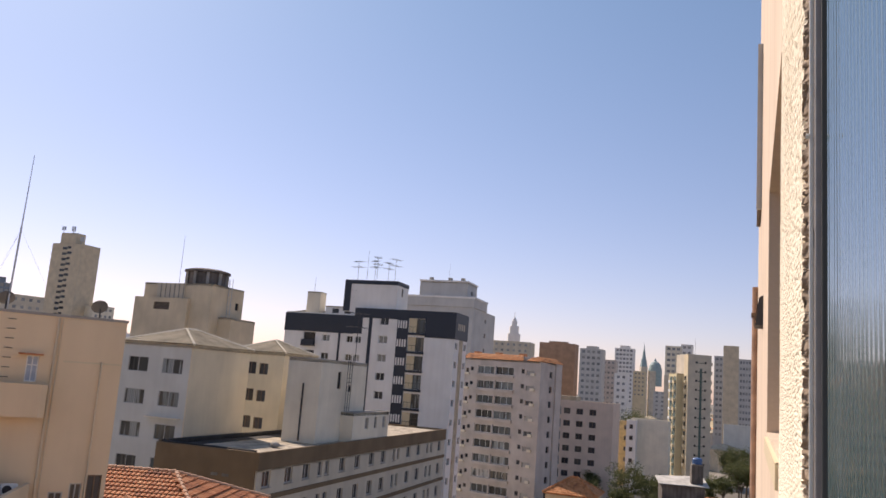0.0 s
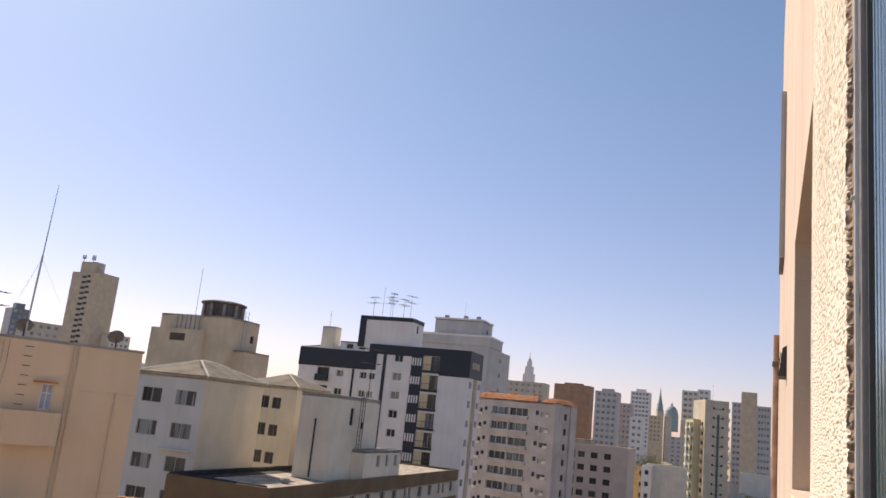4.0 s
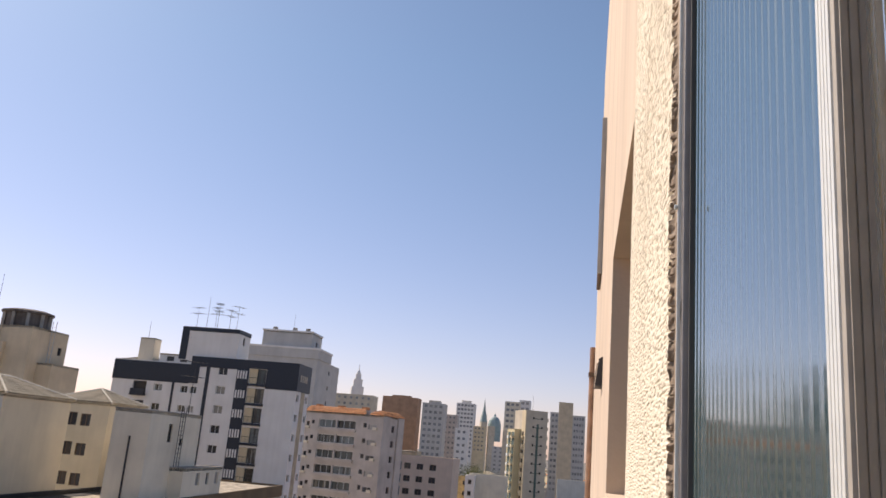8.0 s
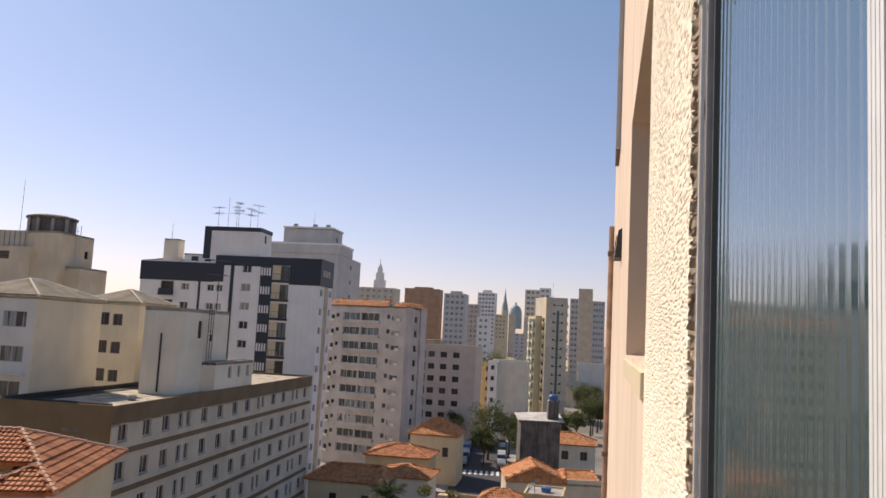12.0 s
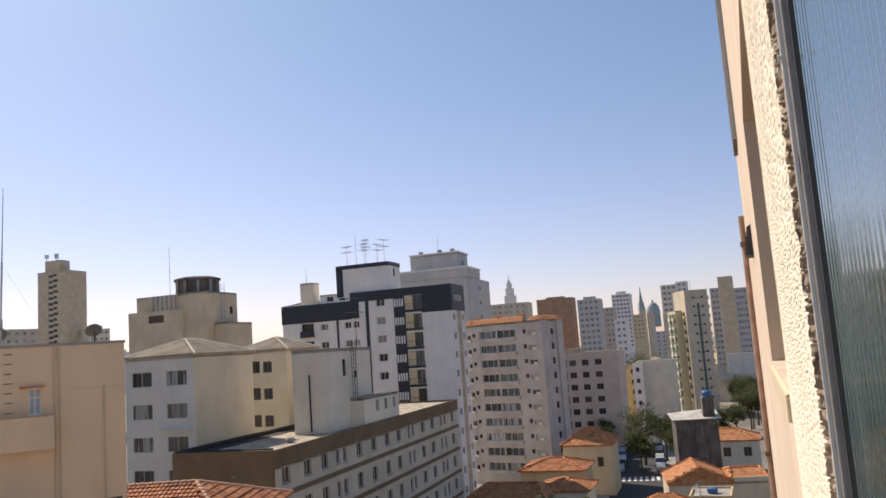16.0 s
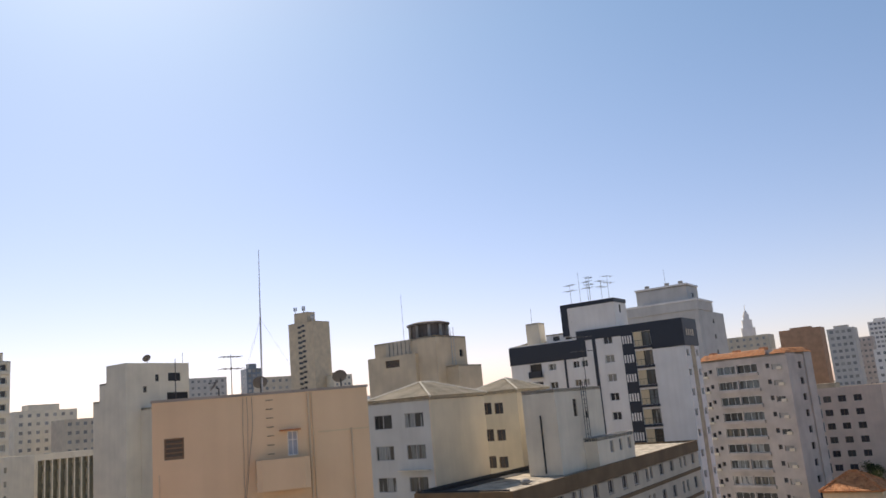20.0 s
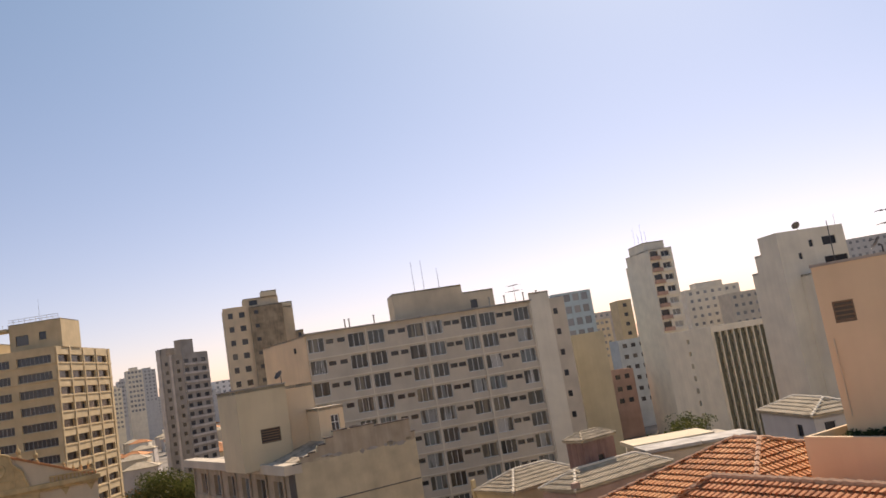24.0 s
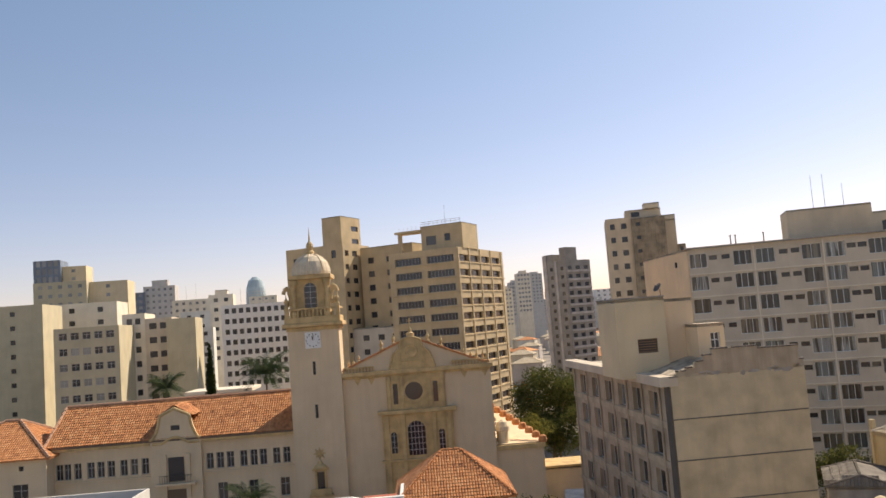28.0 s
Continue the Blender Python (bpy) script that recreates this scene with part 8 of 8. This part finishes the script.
tiled_hip(b, M["tile"], 8.4, 13.0, 2.4, 9.0, 6.55, 0.9, 0.15, "x", 0.5, 0.30, 0.45, sides="0123")
ledge(b, 8.3, 13.2, -0.02, 0.18, 6.502, 7.1, M["beige"], "parapet", 0.02)
b = thing("house", 28.0, 84.0, -105, "low house with a white sheet roof and bluish walls", "house")
block(b, M["bluegrey"], 0, 9, 0, 6.0, 0, 6.8, parapet=0.25, roofmat=M["framewhite"])
b = thing("house", 25.0, 76.6, -105, "low house with a patched tile roof", "house")
block(b, M["bluegrey"], 0.6, 9, 0, 6, 0, 4.6)
tiled_hip(b, M["tileold"], 0.6, 9, 0, 6, 4.65, 0.9, 0.3, "x", 1.0, 0.30, 0.45, sides="03")
b = thing("house", 46.0, 138.8, -10, "grey stained tank house with a flat lid", "house")
block(b, M["darkstain"], 0, 7, 0.4, 7.4, 0, 11.4)
bm = bmesh.new()
v = [bm.verts.new(p) for p in ((-0.7, -0.2, 11.42), (7.5, -0.2, 12.4), (7.5, 8.0, 11.9), (-0.7, 8.0, 11.42), (-0.7, -0.2, 11.56), (7.5, -0.2, 12.54), (7.5, 8.0, 12.04), (-0.7, 8.0, 11.56))]
for q_ in ((3, 2, 1, 0), (4, 5, 6, 7), (0, 1, 5, 4), (1, 2, 6, 5), (2, 3, 7, 6), (3, 0, 4, 7)):
    bm.faces.new([v[i_] for i_ in q_])
part("lid", bm, M["sheet"], b, "pale sloping sheet roof")
block(b, M["darkstain"], 1.0, 3.0, 0.6, 2.5, 11.0, 15.0, name="shaft", roofname="shaft_top")
bm = bmesh.new()
lathe(bm, 2.0, 1.5, [(0.8, 15.0), (0.85, 15.8), (0.7, 16.0), (0.2, 16.1)], 16)
part("blue_tank", bm, M["bluetarp"], b, "blue plastic water tank")
house(55.0, 146.0, -19, 8, 12.0, 6.4, 1.7, "offwhite", "tile", "white villa with an orange hipped roof", [(1.5, 2.8, 3.6, 5.2, "brown", "l"), (5.0, 6.3, 3.6, 5.2, "brown", "l"), (8.5, 9.8, 3.6, 5.2, "brown", "l")], along="y")
house(27.0, 138.2, -19, 8, 8.4, 8.4, 2.5, "cream_pale", "tile", "beige house with an orange hipped roof by the crossing", [(1.6, 2.6, 4.8, 6.4, "dark", "l"), (5.5, 6.5, 4.8, 6.4, "dark", "l")], along="y", inset=4.0)
house(20.0, 126.0, -19, 8, 10, 6.4, 1.4, "tan", "tileold", "old house with a brown tiled roof", along="y")
house(11.5, 108.5, -19, 9, 10.5, 5.6, 1.5, "cream_pale", "tile", "cream house with an orange tiled roof", [(2.0, 3.0, 2.6, 4.0, "brown", "l"), (6.5, 7.5, 2.6, 4.0, "brown", "l")], along="y", inset=2.0)
house(18.0, 112.0, -19, 7, 7, 5.8, 1.2, "offwhite", "tile", "white house with a small orange roof", along="y")
for x, y, w in ((9.5, 99.5, 5.0), (4.5, 101.5, 5.0), (-0.5, 104.0, 4.5), (6.0, 92.5, 4.2), (1.5, 94.2, 4.0)):
    b = thing("garage", x, y, -19, "low garage with a white sheet roof", "garage", "garages")
    block(b, M["offwhite"], 0, 5, 0, w, 0, 2.8)
    ledge(b, -0.4, 5.4, -0.4, w + 0.4, 2.802, 3.0, M["framewhite"], "roof_sheet", 0.03)

# parked cars along the street
def car(x, y, turn, mat, label):
    ob = new("car")
    ob.matrix_basis = pose(x, y, 0.03, 0, 0, turn)
    tagged(ob, label, "car", "parked cars")
    bm = bmesh.new()
    prof = [(-2.1, 0.35), (-2.15, 0.75), (-1.9, 0.95), (-1.35, 1.0), (-0.75, 1.45), (0.75, 1.45), (1.35, 1.0), (2.0, 0.85), (2.15, 0.6), (2.1, 0.35)]
    l_ = [bm.verts.new((-0.85, a, z)) for a, z in prof]
    r_ = [bm.verts.new((0.85, a, z)) for a, z in prof]
    bm.faces.new(l_), bm.faces.new(r_[::-1])
    for i in range(len(prof)):
        j = (i + 1) % len(prof)
        bm.faces.new((l_[j], l_[i], r_[i], r_[j]))
    part("body", bm, mat, ob)
    for s in (-1, 1):
        ledge(ob, s * 0.86 - 0.01, s * 0.86 + 0.01, -0.9, 0.95, 1.02, 1.36, M["panedark"], "side_window")
        for a in (-1.3, 1.3):
            bm = bmesh.new()
            rod(bm, (s * 0.72, a, 0.31), (s * 0.9, a, 0.31), 0.31, n=14)
            wh = part("wheel", bm, M["rubber"], ob)
            bm = bmesh.new()
            rod(bm, (s * 0.9, a, 0.31), (s * 0.91, a, 0.31), 0.18, n=12)
            part("rim", bm, M["metal"], wh)


paints = [plain("car_paint_" + n_, c_, 0.3, 0.2, 0.03) for n_, c_ in (("white", (0.7, 0.7, 0.7)), ("silver", (0.45, 0.46, 0.48)), ("blue", (0.05, 0.09, 0.2)), ("dark", (0.03, 0.03, 0.035)))]
names = ("white parked car on the street", "silver parked car on the street", "dark blue parked car on the street", "dark grey parked car on the street")
rnd = random.Random(3)
for k in range(12):
    q = road.matrix_basis @ Vector(((-3.9 if k % 2 else 3.9), 42 + 6.2 * (k // 2), 0))
    i = rnd.randrange(4)
    car(q.x, q.y, -14, paints[i], names[i])
for k in range(10):
    q = road.matrix_basis @ Vector((-7.6 if k % 2 else 7.6, 44 + 9.0 * (k // 2), 0))
    tree(q.x, q.y, 6.5 + 2.5 * rnd.random(), 3.0, 40 + k, n=900, size=0.30)
for x, y, h in ((92, 258, 11), (98, 268, 12), (102, 250, 10), (88, 230, 9), (80, 215, 9), (95, 330, 19), (62, 190, 8), (70, 200, 9), (78, 330, 20.5), (66, 345, 20), (86, 350, 20), (73, 318, 19.5), (39.5, 168, 12), (45, 172, 10), (36.5, 159, 8), (84, 222, 12), (79, 214, 11), (88, 240, 12)):
    tree(x, y, h, h * 0.42, int(x * 7 + y), n=1500, size=0.42)

# ---- apartments beyond the seminary ----
G = "apartments beyond the church"
mid("apartment_building", -157.5, -64.5, 12.0, 14, 29.8, "paleolive", 8, "right", "pale olive apartment block with shuttered windows", 8, 5, (1.5, 1.4), "grid", group=G)
mid("apartment_building", -172.0, -60.5, 4.6, 12, 32.2, "offwhite", 8, "right", "narrow white stair block with windows", 9, 2, (1.1, 1.3), "far", group=G)
mid("apartment_building", -172.8, -55.6, 5.6, 12, 31.0, "grey", 8, "right", "shaded apartment block with dark windows", 9, 2, (1.8, 1.3), "dark", group=G)
mid("apartment_building", -172.0, -50.6, 6.0, 12, 30.6, "paleolive", 8, "right", "blank sunlit end of an apartment block", 0, 0, group=G)
mid("apartment_building", -172.5, -86.0, 12, 14, 35.8, "paleolive", 8, "right", "pale blank-walled apartment block", 8, 1, (1.0, 1.0), "far", group=G)
mid("apartment_building", -193.2, -79.0, 14, 12, 36.4, "offwhite", 8, "right", "white apartment block with few windows", 2, 2, group=G)
mid("apartment_building", -274.6, -120.7, 17, 12, 48.6, "paleolive", 8, "right", "distant olive apartment block", 4, 5, group=G)
mid("apartment_building", -280.0, -106.7, 13, 12, 48.2, "cream_pale", 8, "right", "distant sunlit cream block", 4, 1, group=G)
mid("office_building", -300.4, -136.6, 9.5, 10, 59.0, "glassdark", 8, "right", "distant blue-grey glass office block", 6, 4, (1.9, 2.2), "faint", category="office building", group=G)
mid("office_building", -303.8, -128.4, 9, 10, 56.6, "cream_pale", 8, "right", "distant cream block beside a glass block", 4, 1, (1.4, 1.2), "faint", category="office building", group=G)
mid("office_building", -396.7, -138.1, 8.5, 10, 50.6, "glassdark", 8, "right", "distant dark glass office block", 9, 3, (2.2, 1.5), "far", category="office building", group=G)
mid("apartment_tower", -400.2, -127.5, 15, 12, 53.4, "bluegrey", 8, "right", "distant blue-grey tower with a crown", 8, 5, pent=3.0, category="apartment tower", group=G)
mid("apartment_building", -365.8, -102.8, 16, 12, 43.8, "offwhite", 8, "right", "distant white apartment block", 5, 5, group=G)
mid("apartment_building", -252.6, -61.5, 7.5, 9, 39.2, "offwhite", 8, "right", "white apartment block with a stair head", 7, 2, pent=1.5, group=G)
mid("apartment_building", -250.9, -69.1, 9.0, 9, 34.4, "bluewhite", 8, "right", "pale apartment block behind a cypress", 7, 2, group=G)
mid("office_building", -225.7, -45.6, 18.5, 12, 34.5, "white", 8, "right", "white office block with a grid of square windows", 8, 9, (1.2, 1.4), "dark", category="office building", group=G, storey=2.9)
mid("apartment_building", -231.4, -63.8, 9.0, 9, 29.0, "bluewhite", 8, "right", "pale building with small dark windows", 7, 3, (1.1, 1.1), "dark", group=G)
mid("apartment_building", -470, -90, 16, 12, 48.0, "offwhite", 8, "right", "distant white office block", 5, 4, group=G)
ob = new("office_tower")
ob.matrix_basis = pose(-490.3, -97.9, 0)
tagged(ob, "distant dark glass tower with a rounded top", "tower")
bm = bmesh.new()
lathe(bm, 0, 0, [(6.0, 0), (6.0, 48), (5.6, 54), (4.2, 58.5), (1.5, 60.8)], 20)
part("glass_shell", bm, M["glassy"], ob)
for k in range(6):
    bm = bmesh.new()
    lathe(bm, 0, 0, [(6.1, 46 + 1.8 * k), (6.1, 46.3 + 1.8 * k)] if k < 3 else [(5.9 - 0.5 * (k - 3), 46 + 1.8 * k), (5.9 - 0.5 * (k - 3), 46.3 + 1.8 * k)], 20)
    part("floor_ring", bm, M["bluegrey"], ob)
b = new("pavilion")
b.matrix_basis = pose(-145.6, -41.5, 0, 0, 0, 90)
tagged(b, "low white pavilion with a flat roof behind the tiled roof", "pavilion")
block(b, M["offwhite"], 0, 10, 0, 6, 0, 16.0, right=rows(0.5, 9.5, 4, 1.6, [13.4], 1.4, "dark"))
ledge(b, -1, 11, -1, 7, 16.002, 16.6, M["offwhite"], "flat_roof", 0.05)
for x, y, h in ((-229.5, -44, 6), (-228.5, -50, 5), (-369, -101, 8), (-371, -106, 7)):
    tv_antenna(x, y, 34.4 if x > -300 else 43.2, h, 0, "pole", "thin aerial on a distant roof", "distant aerials")

# ---- low buildings in front of the slab ----
b = thing("house", -59.5, 36.8, 8, "ochre house with a pale grey hipped sheet roof", "house")
block(b, M["ochrepale"], 0.1, 9, 0.1, 5.2, 0, 14.3, right=[(0.7, 1.6, 11.4, 12.9, "dark"), (0.7, 1.6, 8.0, 9.5, "dark")])
tiled_hip(b, M["fibre"], 0, 9, 0, 5.2, 14.35, 1.35, 0.12, "x", 2.7, 0.24, 0.5, capmat=M["offwhite"], sides="03")
ledge(b, -0.1, 0.3, 5.3, 5.6, 0, 15.3, M["ochrepale"], "end_parapet", 0.03)
b = thing("house", -51.0, 37.0, 5, "pinkish house with a ribbed pale roof", "house")
block(b, M["pinkwall"], 0.1, 11, 0.1, 4.0, 0, 14.9)
tiled_hip(b, M["fibre"], 0, 11, 0, 4.0, 14.95, 1.1, 0.15, "x", 2.2, 0.24, 0.5, capmat=M["offwhite"], sides="03")
ledge(b, -0.12, 0.5, -0.12, 0.3, 15.0, 15.5, M["pinkwall"], "corner_pier", 0.03)
b = thing("lift_shaft", -54.2, 40.9, 5, "square red and grey stained roof shaft", "roof structure", z=8)
block(b, M["redstain"], 0, 3.6, 0, 2.0, 0, 9.9, right=[(1.5, 2.2, 7.9, 8.5, "dark")])
tiled_hip(b, M["fibre"], 0, 3.6, 0, 2.0, 9.92, 0.55, 0.2, "x", 1.0, 0.24, 0.4, sides="03")
b = thing("house", -54.6, 29.3, -31.7, "low house with a dark flat felt roof", "house")
block(b, M["concrete"], 0, 8.4, 0, 8.5, 0, 11.0, parapet=0.12, roofmat=M["darkstain"])
for x_, y_ in ((0.9, 1.3), (2.5, 0.7)):
    vt = new("roof_vent")
    vt.matrix_basis = b.matrix_basis @ pose(x_, y_, 10.88)
    tagged(vt, "cream round vent cap on a dark flat roof", "vent", "round roof vents")
    bm = bmesh.new()
    lathe(bm, 0, 0, [(0.22, 0), (0.22, 0.35), (0.42, 0.4), (0.42, 0.65), (0.15, 0.8)], 14)
    part("vent_cap", bm, M["cream_pale"], vt)
b = thing("shed", -58.6, 28.8, -25, "small bluish shed with a ribbed grey roof", "shed")
block(b, M["concrete"], 0, 4.4, 0, 6, 0, 11.8, right=[(1.6, 3.0, 9.2, 10.6, "dark")])
tiled_hip(b, M["fibredark"], 0, 4.4, 0, 6, 11.85, 0.7, 0.2, "y", 0.4, 0.24, 0.5, sides="03")
for x, y, h in ((-76.0, 38.5, 12.3), (-72.0, 41.5, 11.8), (-79.0, 35.5, 11.5)):
    tree(x, y, h, 3.0, int(-x * 3), n=1500, size=0.3, group="trees before the slab")
b = thing("house", -43.0, 55.15, -24, "grey house with a pale hipped roof beside the cream block", "house")
block(b, M["bluegrey"], 0, 4.5, 0, 8.8, 0, 17.2, right=[(0.8, 1.7, 15.6, 16.6, "dark"), (2.8, 3.6, 15.7, 16.5, "dark")], left=[(2.0, 3.0, 15.4, 16.4, "dark")])
tiled_hip(b, M["fibre"], 0, 4.5, 0, 8.8, 17.25, 1.0, 0.25, "y", 2.2, 0.24, 0.5, capmat=M["offwhite"], sides="03")
b = thing("house", -60.0, 53.0, -25, "low market roofs with yellow and white sheets", "shed")
block(b, M["grey"], 0, 10, 0, 8, 0, 14.5)
ledge(b, -0.5, 5, -0.5, 3.5, 14.502, 14.8, M["sheet"], "roof_sheet"), ledge(b, -0.5, 8, 3.6, 8.5, 14.502, 14.9, M["yellow"], "roof_sheet"), ledge(b, 5.2, 10.5, -0.5, 3.5, 14.502, 14.75, M["sheet"], "roof_sheet")
house(-80, 78, -25, 10, 9, 8, 2, "offwhite", "tile", "white house with an orange roof in a gap", along="y")
for x, y in ((-86, 82), (-92, 90), (-78, 70)):
    tree(x, y, 13, 4.0, int(-x), n=900, size=0.4, group="trees in a gap")

# ---- distant low houses filling the city ----
protos = []
for i, (mt, rf) in enumerate((("offwhite", "tile"), ("cream_pale", "tile"), ("beige", "fibre"), ("pinkgrey", "fibre"))):
    ob = thing("house", 0, 0, 0, "distant low house with a simple hipped roof", "house", "distant low houses")
    block(ob, M[mt], -6, 6, -5, 5, 0, 8, left=rows(0.5, 9.5, 3, 1.2, [5, 1.8], 1.4, "far"))
    hip_roof(ob, M[rf], -6, 6, -5, 5, 8.0, 2.0)
    protos.append(ob)
rnd = random.Random(17)
first = set()
n = 0
while n < 110:
    az = rnd.choice((rnd.uniform(-21, -5), rnd.uniform(-21, -8), rnd.uniform(46, 53), rnd.uniform(76, 84.5), rnd.uniform(98, 118)))
    dist = rnd.uniform(255, 1100) if az < 0 else rnd.uniform(300, 1000)
    a = radians(az)
    x, y = -dist * math.sin(a), dist * math.cos(a)
    if -16.5 < az < -11.5 and dist < 340:
        continue
    i = rnd.randrange(4)
    m = pose(x, y, 0, 0, 0, rnd.choice((51, 71, 93)) + rnd.uniform(-4, 4))
    if i not in first:
        first.add(i)
        protos[i].matrix_basis = m
    else:
        copy_thing(protos[i], m)
    n += 1
for k in range(46):                                # far towers on the horizon
    az = rnd.choice((rnd.uniform(-20.5, -3), rnd.uniform(22, 45), rnd.uniform(46, 53), rnd.uniform(76, 84.5), rnd.uniform(98, 117)))
    dist = rnd.uniform(700, 1700)
    a = radians(az)
    z = 26 + dist * math.tan(radians(rnd.uniform(0.2, 1.5)))
    front, dr = ("left", -19) if az < 50 else ("right", 0)
    mid("apartment_tower", -dist * math.sin(a), dist * math.cos(a), rnd.uniform(12, 24), 14, z, rnd.choice(("offwhite", "bluegrey", "beige", "white", "pinkgrey", "grey")), dr, front, "far tower on the hazy city horizon", 6, 4, (2.2, 1.8), "far", rnd.choice((0.0, 3.0)), category="apartment tower", group="far towers", storey=4.0)
